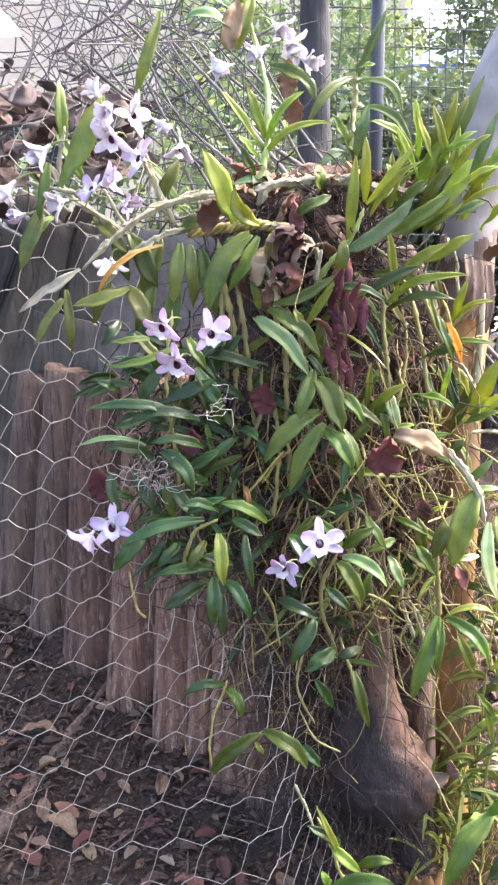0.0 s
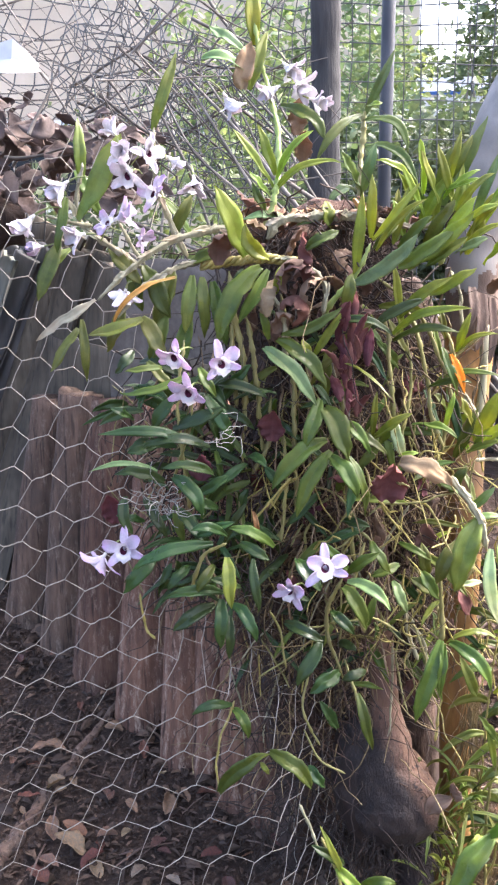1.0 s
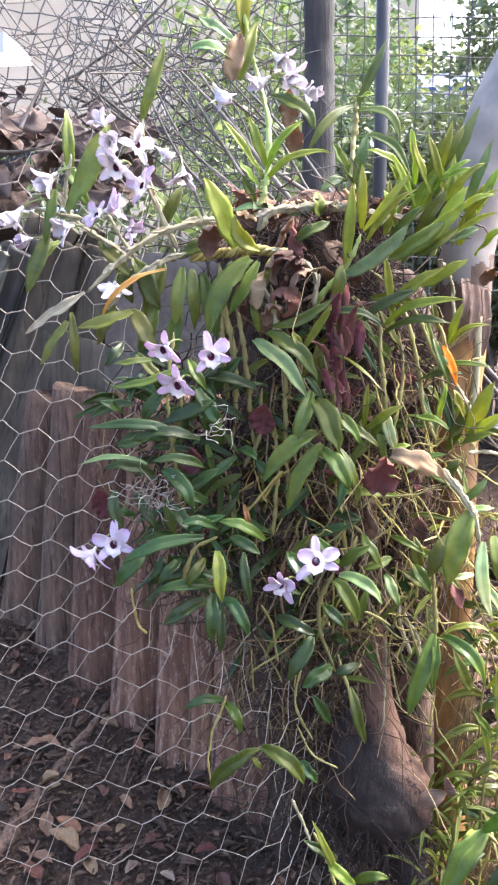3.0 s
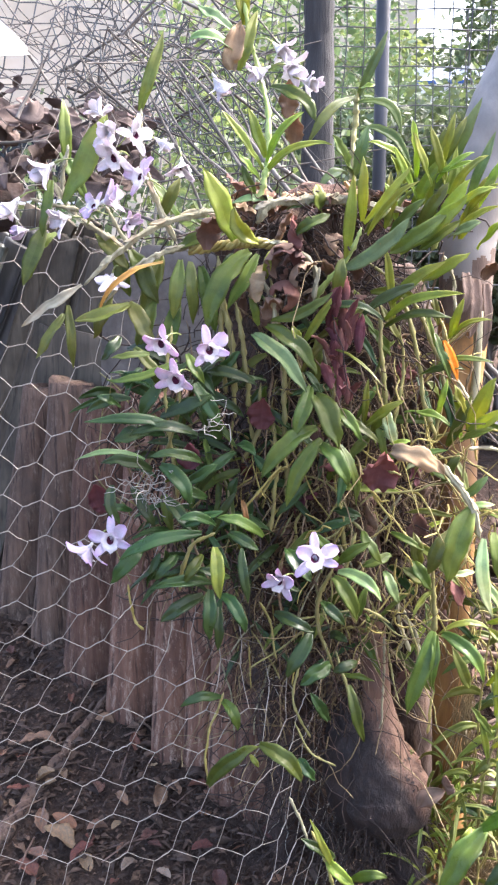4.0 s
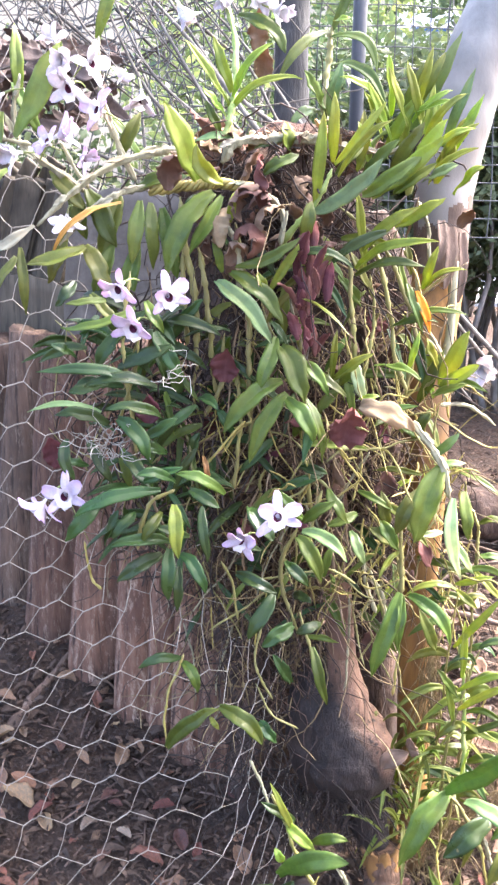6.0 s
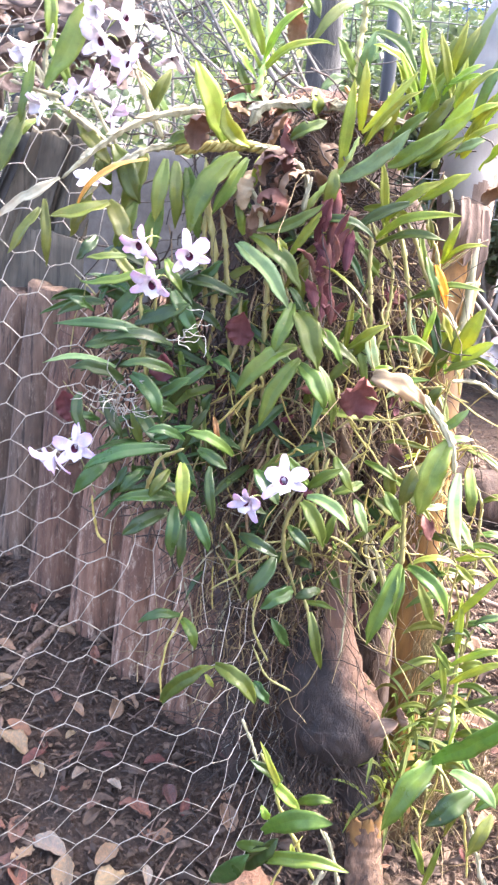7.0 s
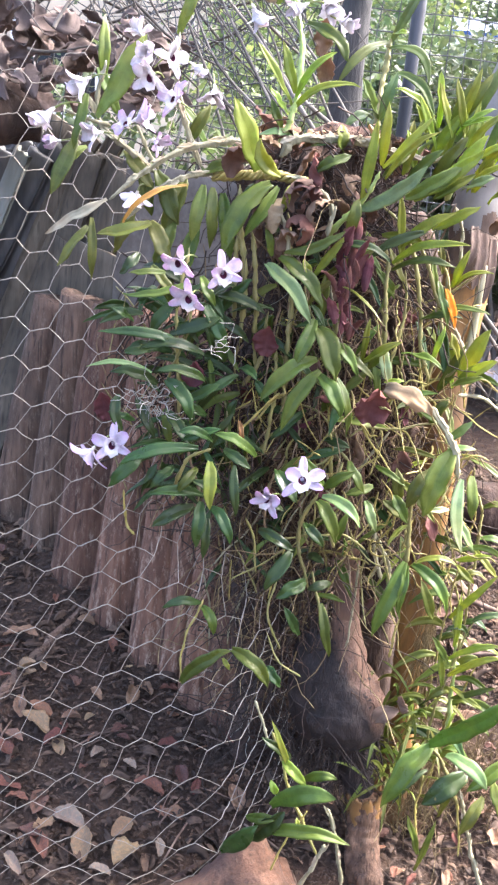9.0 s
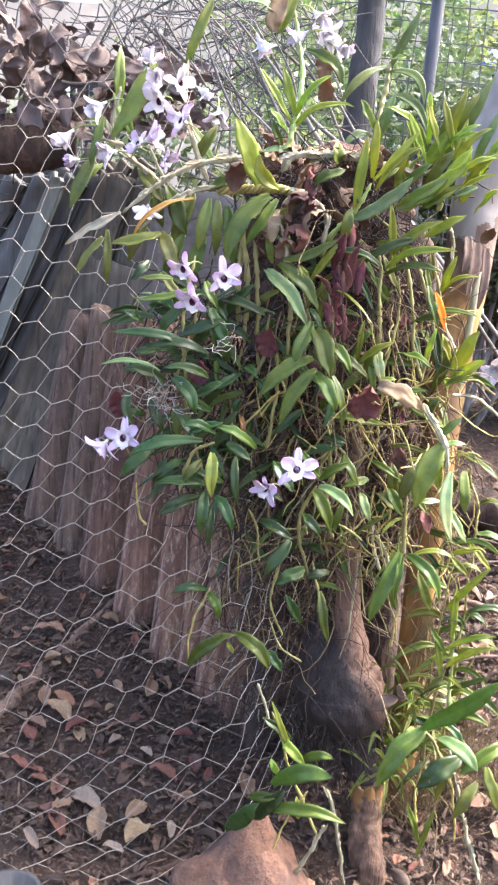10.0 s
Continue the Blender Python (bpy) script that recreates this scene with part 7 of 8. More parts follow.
# the crumbled rest of the litter
bits, sticks = Shape(), Shape()
for i in range(24000):
    x, y = (random.uniform(-1.0, 0.8), random.uniform(0.85, 2.35)) if i % 5 else (random.uniform(0.3, 1.7), random.uniform(1.8, 4.4))
    z = ground_height(x, y) + random.uniform(0.002, 0.012)
    a, ln = random.uniform(0, 6.283), random.choice((random.uniform(0.004, 0.012), random.uniform(0.006, 0.024)))
    d = Vector((math.cos(a), math.sin(a), random.uniform(-0.3, 0.4)))
    c = Vector((x, y, z))
    bits.blade([c, c + d * ln * 0.5 + Vector((0, 0, 0.002)), c + d * ln], [ln * random.uniform(0.1, 0.4), ln * random.uniform(0.25, 0.7), ln * random.uniform(0.04, 0.4)], (random.gauss(0, 0.4), random.gauss(0, 0.4), 1), 0.3, 0.0008, 2)
for i in range(2300):
    x, y = random.uniform(-1.2, 1.0), random.uniform(0.9, 2.6)
    c = Vector((x, y, ground_height(x, y) + random.uniform(0.003, 0.014)))
    a, ln = random.uniform(0, 6.283), random.choice((random.uniform(0.012, 0.03), random.uniform(0.02, 0.055)))
    d = Vector((math.cos(a), math.sin(a), random.uniform(-0.2, 0.25)))
    w = ln * random.uniform(0.3, 0.6)
    bits.blade([c + d * ln * k / 4 + Vector((0, 0, 0.006 * math.sin(k * 0.8))) for k in range(5)], [w * 0.2, w * random.uniform(0.5, 1), w, w * random.uniform(0.4, 0.9), w * random.uniform(0.05, 0.5)], (random.gauss(0, 0.6), random.gauss(0, 0.6), 1), random.uniform(0.1, 0.9), 0.0008, 4, ripple=0.9)
tagged(new("leaf_crumbs", bits.mesh("leaf_crumbs", LITTER)), "crumbled dry leaf litter over the soil", "litter", kind="stuff")
for i in range(700):
    x, y = random.uniform(-1.2, 1.6), random.uniform(0.8, 4.0)
    a, ln = random.uniform(0, 6.283), random.uniform(0.03, 0.14)
    c = Vector((x, y, ground_height(x, y) + 0.006))
    d = Vector((math.cos(a), math.sin(a), random.uniform(-0.05, 0.12)))
    sticks.tube([c, c + d * ln * 0.5 + Vector((0, 0, 0.004)), c + d * ln], random.uniform(0.0008, 0.0025), 5)
tagged(new("twigs", sticks.mesh("twigs", BROWN_BARK)), "thin dry twigs lying in the litter", "litter", kind="stuff")
# paler leaves that stand out from the rest
for (x, y), ln, kind, rz in (
        ((-0.483, 1.438), 0.075, "tan", 20),
        ((-0.415, 1.453), 0.080, "russet", 70),
        ((-0.350, 1.463), 0.060, "tan", 120),
        ((-0.410, 1.407), 0.100, "tan", 75),
        ((-0.362, 1.363), 0.060, "tan", 40),
        ((-0.271, 1.384), 0.060, "ashen", 150),
        ((-0.468, 1.564), 0.045, "tan", 30),
        ((-0.427, 1.278), 0.100, "russet", 100),
        ((-0.272, 1.212), 0.100, "ashen", 70),
        ((-0.249, 1.141), 0.095, "tan", 10),
        ((-0.148, 1.190), 0.110, "tan", 160),
        ((-0.332, 1.213), 0.080, "tan", 150),
        ((-0.325, 1.123), 0.090, "russet", 40),
        ((-0.383, 1.224), 0.090, "brown", 0),
        ((-0.235, 1.334), 0.060, "brown", 170),
        ((-0.101, 1.172), 0.050, "ashen", 20),
        ((-0.122, 1.299), 0.090, "russet", 80),
        ((-0.095, 1.260), 0.070, "russet", 60),
        ((-0.393, 1.725), 0.060, "tan", 100),
        ((-0.324, 1.653), 0.070, "russet", 20),
        ((-0.469, 1.340), 0.090, "russet", 60),
        ((-0.549, 1.672), 0.080, "brown", 120),
        ((0.045, 1.295), 0.080, "tan", 30),
        ((-0.188, 1.117), 0.060, "ashen", 90),
        ((-0.358, 1.080), 0.070, "ashen", 50),
        ((-0.239, 1.457), 0.060, "brown", 140),
        ((-0.206, 1.558), 0.060, "brown", 60),
        ((-0.334, 1.169), 0.080, "brown", 95),
        ((-0.544, 1.539), 0.070, "russet", 130),
        ((-0.084, 1.336), 0.060, "brown", 20),
        ((-0.195, 1.361), 0.050, "ashen", 60),
        ((-0.116, 1.430), 0.060, "russet", 110),
        ((-0.317, 1.516), 0.070, "brown", 40),
        ((-0.104, 1.549), 0.070, "brown", 80),
        ((0.570, 1.995), 0.090, "ashen", 60),
        ((0.597, 1.968), 0.080, "ashen", 10),
        ((0.561, 1.939), 0.080, "tan", 100),
        ((0.605, 2.012), 0.070, "ashen", 150),
        ((0.579, 1.787), 0.090, "tan", 40),
        ((0.533, 1.671), 0.080, "russet", 150),
        ((0.580, 1.598), 0.090, "tan", 80),
        ((0.521, 1.392), 0.080, "brown", 20),
        ((0.577, 1.376), 0.080, "tan", 120)):
    me = random.choice(by_kind[kind])
    ob = new("litter_leaf", me)
    ob.matrix_basis = Matrix.Translation((x, y, ground_height(x, y) + 0.016)) @ pose(0, 0, 0, 12 + random.uniform(-12, 12), random.uniform(-15, 15), rz) @ Matrix.Scale(ln * 0.84, 4)
    tagged(ob, {"tan": "large tan dry fallen leaf", "ashen": "pale ashen dry fallen leaf", "russet": "red-brown dry fallen leaf", "brown": "brown dry fallen leaf"}[kind] + " lying on the litter", "leaf", "leaf litter")
# a fallen branch by the boards
br = new("fallen_branch", rough_pole([(-0.427, 1.821, 0.063), (-0.475, 1.695, 0.027), (-0.523, 1.573, -0.009), (-0.573, 1.447, -0.045), (-0.613, 1.346, -0.074)], [0.006, 0.011, 0.015, 0.018, 0.016], 24, 90, 0.55, 30, DULL_TIMBER, "fallen_branch"))
br.location.z = 0.012
tagged(br, "grey-brown fallen branch lying on the leaf litter", "branch")
stick_run = [(-0.19, 1.055), (-0.135, 1.085), (-0.085, 1.12), (-0.035, 1.165), (0.008, 1.205)]
stick = new("fallen_stick", rough_pole([(x, y, ground_height(x, y) + 0.007) for x, y in stick_run], [0.004, 0.006, 0.007, 0.006, 0.004], 12, 50, 0.4, 40, BARK, "fallen_stick"))
tagged(stick, "thin dark fallen stick lying beside the clay slab", "stick")
# dry yellow-brown stems that crowd the bare trunk's foot
random.seed(91)
sh = Shape()
for at, wide, count_s in (((0.400, 1.380, -0.087), 0.05, 240), ((0.470, 1.469, -0.059), 0.07, 150), ((0.556, 1.429, -0.072), 0.09, 110)):
    for i in range(count_s):
        x, y = at[0] + random.gauss(0, wide), at[1] + random.gauss(0, wide * 0.8)
        c = Vector((x, y, ground_height(x, y)))
        run = wander(c, (random.gauss(0, 0.25), random.gauss(-0.05, 0.2), 1), random.uniform(0.06, 0.24), 8, 0.16, (0, 0, -0.06))
        for q in run:
            q.z = max(q.z, ground_height(q.x, q.y) + 0.002)
        sh.tube(run, [random.uniform(0.0007, 0.0016) * (1 - 0.07 * k) for k in range(9)], 4, cap=False)
tagged(new("dry_stems", sh.mesh("dry_stems", ROOT)), "thicket of thin dry yellow-brown stems round the trunk's foot", "stems", kind="stuff")


# ---- behind ----
random.seed(41)


def net_line(s):
    """Ground line of the black mesh fence."""
    return Vector((s, 2.55 + 0.12 * s + (0.10 * (s + 0.2) if s < -0.2 else 0), 0))


fence = thing("mesh_fence", (0.5, 2.6, 0), "black square mesh fence on a thin dark steel post", "fence")
sh = Shape()
cell = 0.05
n_c, n_r = int(4.2 / cell), int(1.95 / cell)


def fence_point(i, j):
    s = -2.0 + i * cell
    p = net_line(s)
    h = 0.25 + j * cell
    sag = 1.0 if s < 0.1 else 0.6
    slack = max(0.0, min(1.0, (0.1 - s) / 0.3))
    return p + Vector((0.02 * sag * noise.noise(Vector((s * 4, h * 4, 1))) + slack * (0.022 * noise.noise(Vector((s * 13, h * 13, 5))) + 0.35 * (h - 1.5)), 0.12 * sag * noise.noise(Vector((s * 1.7, h * 1.7, 2))), h + 0.03 * sag * noise.noise(Vector((s * 4, h * 4, 3))) + slack * (0.022 * noise.noise(Vector((s * 13, h * 13, 9))) - 0.18 * (s + 0.1))))


gap = int(2.28 / cell)
for i in range(n_c):
    sh.tube([fence_point(i, j) for j in range(0 if i <= gap else 15, n_r)], 0.0022, 4, cap=False)
for j in range(n_r):
    sh.tube([fence_point(i, j) for i in range(n_c if j >= 15 else gap + 1)], 0.0022, 4, cap=False)
part("mesh", sh.mesh("mesh", BLACK_NET, fence.location), fence)
fold = Shape()


def fold_point(a, b):
    """The slack part of the mesh that has sunk and folded over the brush heap."""
    p = Vector((-0.635, 2.320, 1.640)).lerp(Vector((-0.116, 2.200, 1.335)), a) + Vector((0.10, 0.02, 0.22)) * b
    return p + Vector((noise.noise(Vector((a * 9, b * 5, 1))), noise.noise(Vector((a * 9, b * 5, 4))), noise.noise(Vector((a * 9, b * 5, 7))))) * 0.045


for k in range(-9, 27):
    for slope in (1, -1):
        run = [fold_point(k / 18 + slope * q / 26 + (0 if slope > 0 else 0.35), q / 9 - 0.3) for q in range(13) if 0 <= k / 18 + slope * q / 26 + (0 if slope > 0 else 0.35) <= 1.05]
        if len(run) > 2:
            fold.tube(run, 0.0019, 4, cap=False)
part("folded_mesh", fold.mesh("folded_mesh", BLACK_NET, fence.location), fence, "slack black mesh folded over the brush")
for px, r in (((0.254, 2.560, 1.528), 0.019),):
    part("post", Shape().tube([(px[0], px[1], 0), (px[0], px[1], 1.2), (px[0], px[1], 2.6)], r, 14).mesh("post", STEEL, fence.location), fence, "thin dark steel post")
wp = new("wooden_post", rough_pole([(0.083, 2.150, 1.210), (0.083, 2.180, 1.439), (0.084, 2.200, 1.635), (0.085, 2.200, 1.904)], [0.042, 0.038, 0.036, 0.034], 24, 60, 0.2, 14, GREY_POST, "wooden_post"))
tagged(wp, "weathered grey wooden post behind the orchids", "post")
low = new("wooden_post", rough_pole([(0.083, 2.150, 1.197) , ((0.083, 2.150, 1.197)[0], 2.15, 0.4), ((0.083, 2.150, 1.197)[0], 2.14, 0.0)], [0.042, 0.046, 0.05], 20, 20, 0.18, 14, GREY_POST, "wooden_post"))
low.parent = wp
low.name = "post_foot"

tagged(new("rotten_log", rough_pole([(0.505, 2.360, 0.262), (0.705, 2.310, 0.258), (1.055, 2.250, 0.235)], [0.06, 0.075, 0.07], 24, 40, 0.3, 12, BARK, "rotten_log")), "dark rotten log lying on the soil behind the trunk", "log")
for a, b, r in (((0.42, 1.98, 0.13), (0.78, 1.86, 0.12), 0.008), ((0.47, 2.05, 0.16), (0.72, 2.16, 0.2), 0.005), ((0.44, 1.72, 0.06), (0.74, 1.80, 0.09), 0.005), ((0.5, 2.2, 0.2), (0.62, 1.9, 0.34), 0.005)):
    a, b = Vector(a), Vector(b)
    tagged(new("fallen_branch", rough_pole([a, a.lerp(b, 0.4) + Vector((0, 0.02, 0.015)), b], [r, r * 0.9, r * 0.6], 10, 24, 0.3, 30, BROWN_BARK, "fallen_branch")), "brown dry branch lying on the soil", "branch")

# brush heap and log behind the stack of slats
logs = new("log", rough_pole([(-1.369, 2.200, 1.223), (-1.020, 2.200, 1.232), (-0.826, 2.220, 1.246), (-0.711, 2.250, 1.239)], [0.09, 0.085, 0.075, 0.05], 24, 50, 0.3, 12, BARK, "log"))
tagged(logs, "dark rough log lying on top of the leaning slats", "log")
heap = thing("brush_heap", (-0.2, 2.2, 0.9), "heap of thin dry grey branches piled by the fence", "branches")
for i in range(130):
    x0, z0 = random.uniform(-0.75, 0.1), random.uniform(0.95, 1.75)
    y0 = random.uniform(1.95, 2.5)
    if x0 < -0.15:
        z0 = random.uniform(1.4, 1.78)
    a = random.choice((random.gauss(-0.75, 0.25), random.gauss(-0.75, 0.3), random.gauss(0.6, 0.5), random.gauss(0.1, 0.3)))
    ln = random.uniform(0.25, 0.8) if x0 > -0.15 else random.uniform(0.15, 0.4)
    d = Vector((math.cos(a), random.gauss(0, 0.25), math.sin(a)))
    p = Vector((x0, y0, z0)) - d * ln * 0.5
    r = random.choice((0.0012, 0.0016, 0.0016, 0.0022, 0.0035, 0.005))
    run = wander(p, d, ln, 7, 0.07, (0, 0, 0))
    part("branch", Shape().tube(run, [r * (1 - 0.08 * k) for k in range(8)], 5, cap=False).mesh("branch", BRUSH, heap.location), heap)
sh = Shape()
for i in range(260):
    c = Vector((random.uniform(-1.15, -0.36), random.uniform(2.05, 2.35), 0))
    c.z = random.uniform(1.31, 1.5 + 0.16 * min(1.0, max(0.0, (-0.6 - c.x) / 0.3)))
    d = Vector((random.gauss(0, 1), random.gauss(0, 0.6), random.gauss(-0.3, 0.6))).normalized()
    ln = random.choice((random.uniform(0.04, 0.07), random.uniform(0.06, 0.1)))
    bend = Vector((random.gauss(0, 0.14), random.gauss(0, 0.14), random.gauss(0, 0.14))) * ln
    w = ln * random.uniform(0.4, 0.75)
    sh.blade([c + d * ln * q / 9 + bend * math.sin(q * 0.35) for q in range(10)], [w * math.sin(math.pi * (0.05 + 0.1 * q)) ** 0.8 for q in range(10)], (random.gauss(0, 0.6), -0.6, random.gauss(0.5, 0.5)), random.uniform(0.2, 0.6), 0.001, 5, ripple=0.4)
random.seed(43)
for i in range(9):
    u = (i + random.random()) / 9
    a, b = Vector((-0.339, 2.100, 1.571)).lerp(Vector((-0.121, 2.150, 1.596)), u), Vector((-0.110, 1.980, 1.222)).lerp(Vector((0.153, 2.020, 1.243)), u)
    rr = random.uniform(0.0018, 0.005)
    b = b + Vector((random.gauss(0, 0.09), random.gauss(0, 0.05), random.gauss(0, 0.03)))
    part("branch", rough_pole([a, a.lerp(b, 0.5) + Vector((random.gauss(0, 0.02), 0, random.gauss(0, 0.02))), b, b + (b - a) * 1.2], [rr * 0.6, rr, rr * 1.2, rr * 1.3], 8, 16, 0.25, 20, BRUSH, "branch", heap.location), heap)
tagged(new("dry_leaf_heap", sh.mesh("dry_leaf_heap", DRY_HEAP)), "heap of large dry brown leaves on the log", "leaves", kind="stuff")
ws = new("plastic_scrap", Shape().blade([Vector((-0.724, 2.000, 1.615)), Vector((-0.671, 1.990, 1.615)), Vector((-0.616, 1.970, 1.616)), Vector((-0.589, 1.980, 1.607)), Vector((-0.571, 2.020, 1.600))], [0.05, 0.062, 0.082, 0.05, 0.018], (0.15, -0.9, 0.35), 0.3, 0.002, 4, ripple=0.08).mesh("plastic_scrap", WHITE_SHEET, smooth=False))
tagged(ws, "crumpled scrap of white plastic lying on the brush heap", "plastic")


def leaf_cloud(count, centre, spread, size, mat_l, name, shell=0.0):
    sh = Shape()
    for i in range(count):
        q = Vector((random.gauss(0, 1), random.gauss(0, 1), random.gauss(0, 1)))
        q = q.normalized() * (random.uniform(shell, 1.0) ** 0.6) if q.length > 1e-3 else q
        k = 1 + 0.35 * noise.noise(q * 2.5 + Vector(centre))
        c = Vector(centre) + Vector((q.x * spread[0] * k, q.y * spread[1] * k, q.z * spread[2] * k))
        if c.z < 0.03:
            continue
        d = Vector((random.gauss(0, 1), random.gauss(0, 1), random.gauss(-0.2, 0.7))).normalized()
        ln = size * random.uniform(0.6, 1.4)
        n0 = len(sh.v)
        side = d.orthogonal().normalized()
        side = (Matrix.Rotation(random.uniform(0, 6.28), 3, d) @ side) * ln * 0.24
        nrm = d.cross(side).normalized() * ln * 0.08
        for v, uv in ((c, (0.5, 0)), (c + d * ln * 0.45 + side, (0, 0.5)), (c + d * ln, (0.5, 1)), (c + d * ln * 0.45 - side, (1, 0.5)), (c + d * ln * 0.5 - nrm, (0.5, 0.5))):
            sh.v.append(v)
            sh.uv.append(uv)
        for f in ((0, 1, 4), (1, 2, 4), (2, 3, 4), (3, 0, 4)):
            sh.f.append(tuple(n0 + k2 for k2 in f))
    return sh


def shrub(at, spread, height, count, size, mat_l, lab, mid=0.5, rise=0.5):
    root = thing("shrub", at, lab, "shrub", "shrubs behind the fence")
    for i in range(9):
        a = random.uniform(0, 6.28)
        tip = Vector(at) + Vector((math.cos(a) * spread * 0.7, math.sin(a) * spread * 0.5, height * random.uniform(0.6, 0.95)))
        run = bez([at, Vector(at).lerp(tip, 0.5) + Vector((random.gauss(0, 0.08), random.gauss(0, 0.08), 0.1)), tip], 8)
        part("stem", Shape().tube(run, [0.016 * (1 - 0.11 * k) for k in range(8)], 6).mesh("stem", STICK, at), root)
    c = Vector(at) + Vector((0, 0, height * mid))
    part("crown", leaf_cloud(count, c, (spread, spread * 0.7, height * rise), size, mat_l, "crown", 0.2).mesh("crown", mat_l, at), root)


shrub((0.30, 3.55, 0), 0.42, 1.52, 5200, 0.045, HEDGE, "dense dark green shrub behind the mesh fence", 0.7, 0.3)
shrub((0.78, 3.6, 0), 0.48, 1.56, 9500, 0.045, HEDGE, "dense dark green shrub behind the mesh fence", 0.7, 0.3)
shrub((1.3, 3.7, 0), 0.5, 1.6, 8000, 0.05, HEDGE, "dense dark green shrub behind the mesh fence", 0.7, 0.3)
for sx, sy in ((0.5, 3.25), (0.9, 3.3), (1.25, 3.3), (1.6, 3.4)):
    shrub((sx, sy, 0), 0.36, 1.6, 6500, 0.042, HEDGE, "dense dark green shrub behind the mesh fence", 0.74, 0.26)
for sx, sy in ((0.35, 3.95), (0.75, 3.9), (1.15, 4.0), (1.6, 4.0)):
    shrub((sx, sy, 0), 0.4, 1.72, 6500, 0.045, HEDGE, "dense dark green shrub behind the mesh fence", 0.74, 0.25)
shrub((-0.25, 3.5, 0), 0.45, 1.75, 1500, 0.05, HEDGE_LIGHT, "light yellow-green shrub behind the brush heap")
shrub((-0.32, 4.3, 0), 0.5, 2.35, 2300, 0.05, HEDGE_LIGHT, "tall airy light green shrub behind the brush heap", 0.72, 0.3)
shrub((0.12, 4.6, 0), 0.42, 2.4, 1900, 0.05, HEDGE, "tall airy green shrub behind the brush heap", 0.75, 0.28)
shrub((-0.85, 3.6, 0), 0.5, 1.65, 3000, 0.05, HEDGE, "dense dark green shrub behind the mesh fence")
shrub((-1.5, 3.9, 0), 0.6, 1.5, 2200, 0.06, HEDGE, "dense dark green shrub behind the mesh fence")
shrub((1.3, 6.4, 0), 0.45, 2.85, 1500, 0.07, HEDGE, "tall thin green shrub standing before the house", 0.78, 0.22)
shrub((0.45, 6.8, 0), 0.35, 2.5, 900, 0.07, HEDGE_LIGHT, "tall thin light green shrub standing before the house", 0.8, 0.2)
shrub((3.2, 11.3, 0), 1.6, 3.4, 5200, 0.12, HEDGE, "tall leafy green shrub beside the house")
shrub((-0.8, 10.5, 0), 1.2, 2.9, 3600, 0.11, HEDGE_LIGHT, "tall light green shrub before the house wall")

for sx, sy, sh_h in ((1.2, 11.2, 2.7), (2.5, 10.7, 2.95), (3.9, 10.9, 2.8), (5.4, 11.2, 3.1)):
    shrub((sx, sy, 0), 1.0, sh_h, 6500, 0.13, HEDGE, "tall dense green bush beyond the van", 0.62, 0.38)

# parked van
van = thing("van", (2.6, 9.0, 0), "white parked van with a blue stripe, half hidden by shrubs", "van")
bm = bmesh.new()
bmesh.ops.create_cube(bm, size=1.0, matrix=Matrix.Translation((2.6, 9.0, 1.27)) @ Matrix.Diagonal((4.2, 1.7, 1.8, 1)))
for v in bm.verts:
    if v.co.z > 1.6:
        v.co.x = 2.6 + (v.co.x - 2.6) * 0.9
bmesh.ops.bevel(bm, geom=bm.edges[:], offset=0.12, segments=3, affect="EDGES")
me = bpy.data.meshes.new("body")
bm.transform(Matrix.Translation(-van.location))
bm.to_mesh(me)
bm.free()
me.materials.append(WHITE_PAINT)
part("body", me, van)
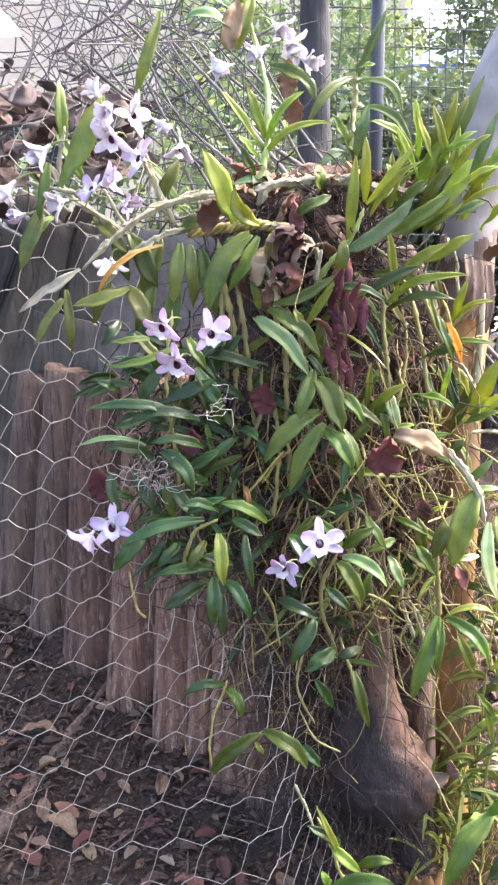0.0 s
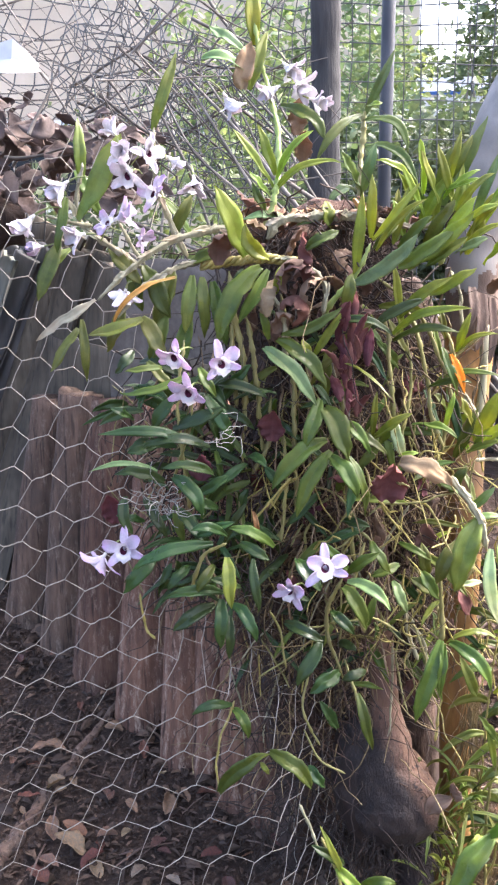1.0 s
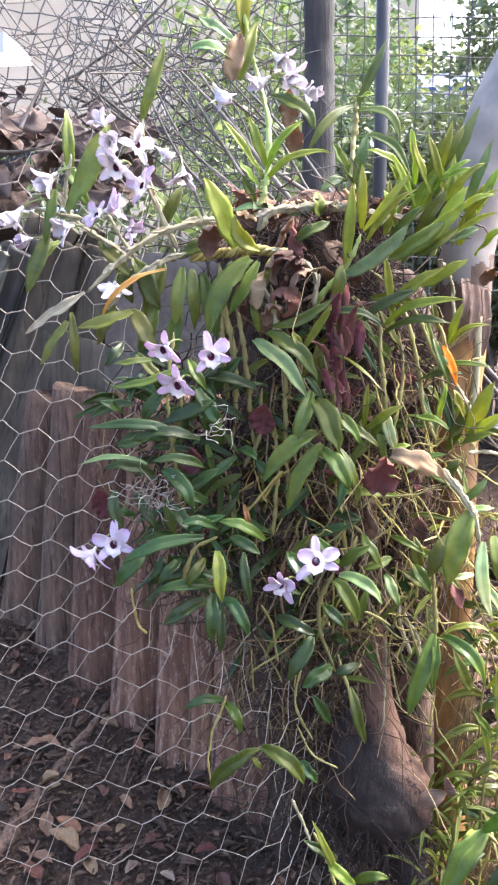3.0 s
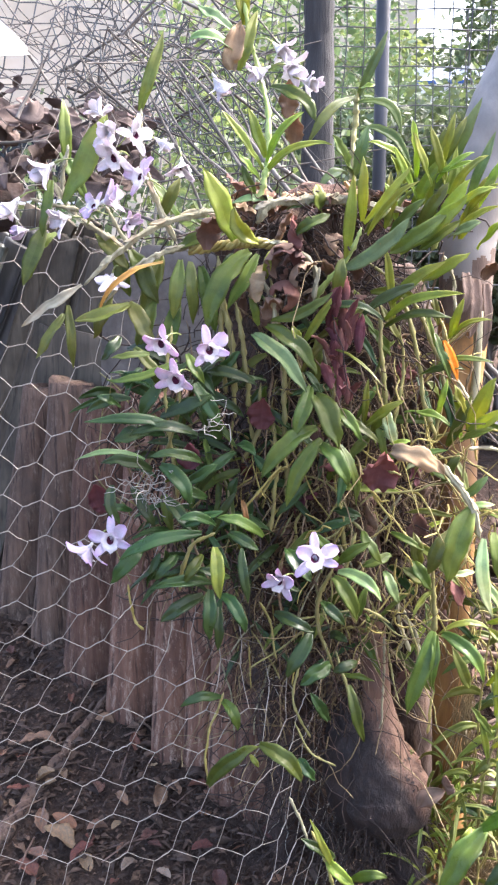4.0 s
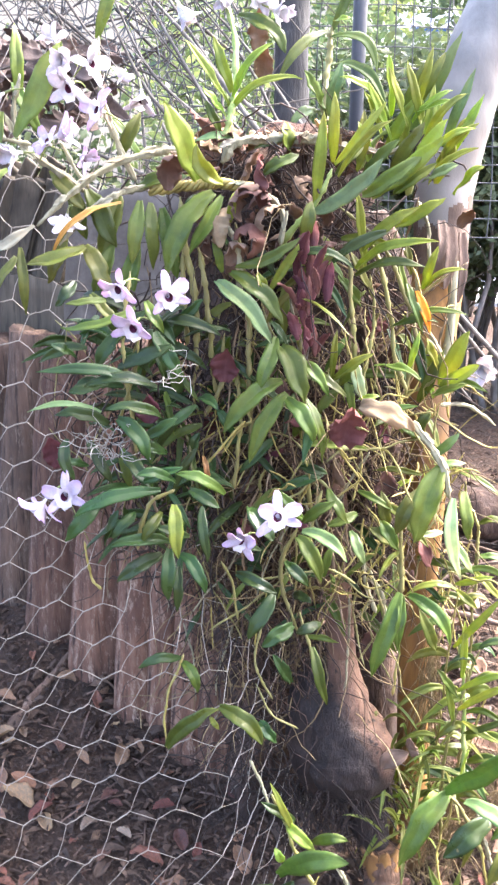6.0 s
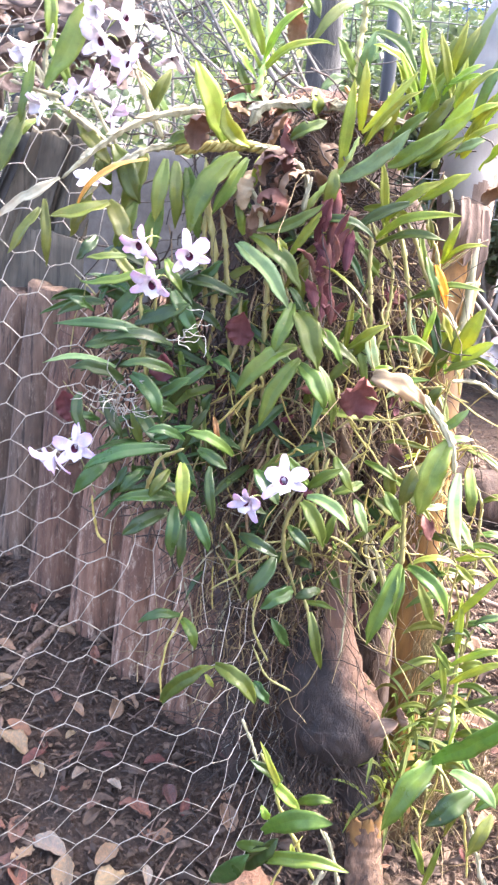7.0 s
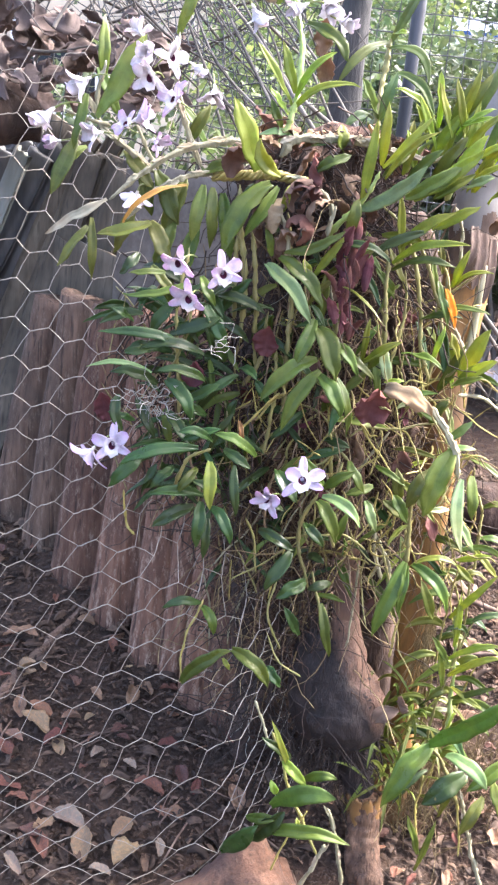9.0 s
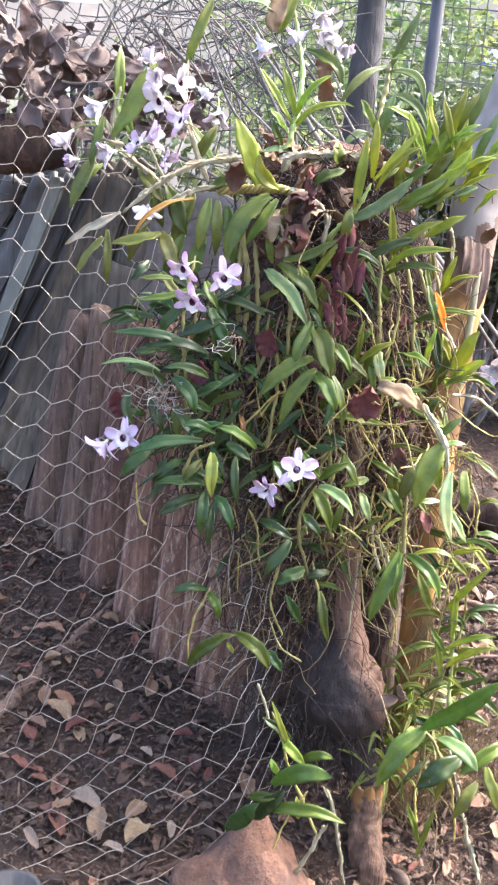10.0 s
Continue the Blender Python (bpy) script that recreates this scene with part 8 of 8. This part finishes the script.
part("stripe", Shape().box((0.62, 8.13, 2.02), (4.58, 8.16, 2.05)).mesh("stripe", BLUE_PAINT, van.location, False), van, "blue stripe")
for wx in (0.9, 2.0, 3.1):
    part("window", Shape().box((wx, 8.144, 1.1), (wx + 0.9, 8.16, 1.45)).mesh("window", GLASS, van.location, False), van)
for wx in (1.3, 3.9):
    part("wheel", Shape().tube([(wx, 8.12, 0.32), (wx, 8.34, 0.32)], 0.32, 24).mesh("wheel", RUBBER, van.location), van)

# pale ground hidden by the hedge, added to bounce sunlight onto house and van
bounce_box = Shape().box((-9, 6.8, -0.15), (9, 18.5, 0.03))
tagged(new("pavement", bounce_box.mesh("pavement", BOUNCE_GROUND, smooth=False)), "unseen pale ground added to bounce sunlight onto the house and van", "pavement", kind="structure")

# house
house = thing("house", (0, 13, 0), "beige plastered house with a tiled roof beyond the garden", "house")
part("wall", Shape().box((-7, 12.5, 0), (1.2, 18, 5.2)).mesh("wall", PLASTER, house.location, False), house)
part("fascia", Shape().box((-7.3, 12.2, 5.2), (1.5, 18.3, 5.35)).mesh("fascia", PLASTER, house.location, False), house, "beige fascia board")
rf = Shape()
rf.v = [Vector(v) for v in ((-7.3, 12.2, 5.35), (1.5, 12.2, 5.35), (1.5, 18.3, 5.35), (-7.3, 18.3, 5.35), (-5, 15.2, 6.4), (-0.8, 15.2, 6.4))]
rf.uv = [(0, 0)] * 6
rf.f = [(0, 1, 5, 4), (1, 2, 5), (2, 3, 4, 5), (3, 0, 4), (3, 2, 1, 0)]
part("roof", rf.mesh("roof", ROOF, house.location, False), house)
for wx in (-4.5, -1.6):
    w = part("window", Shape().box((wx, 12.46, 1.0), (wx + 1.1, 12.52, 2.1)).mesh("window", GLASS, house.location, False), house)
    part("frame", Shape().box((wx - 0.06, 12.45, 0.94), (wx, 12.5, 2.16)).box((wx + 1.1, 12.45, 0.94), (wx + 1.16, 12.5, 2.16)).box((wx - 0.06, 12.45, 2.1), (wx + 1.16, 12.5, 2.16)).box((wx - 0.06, 12.45, 0.94), (wx + 1.16, 12.5, 1.0)).mesh("frame", WHITE_PAINT, house.location, False), w)
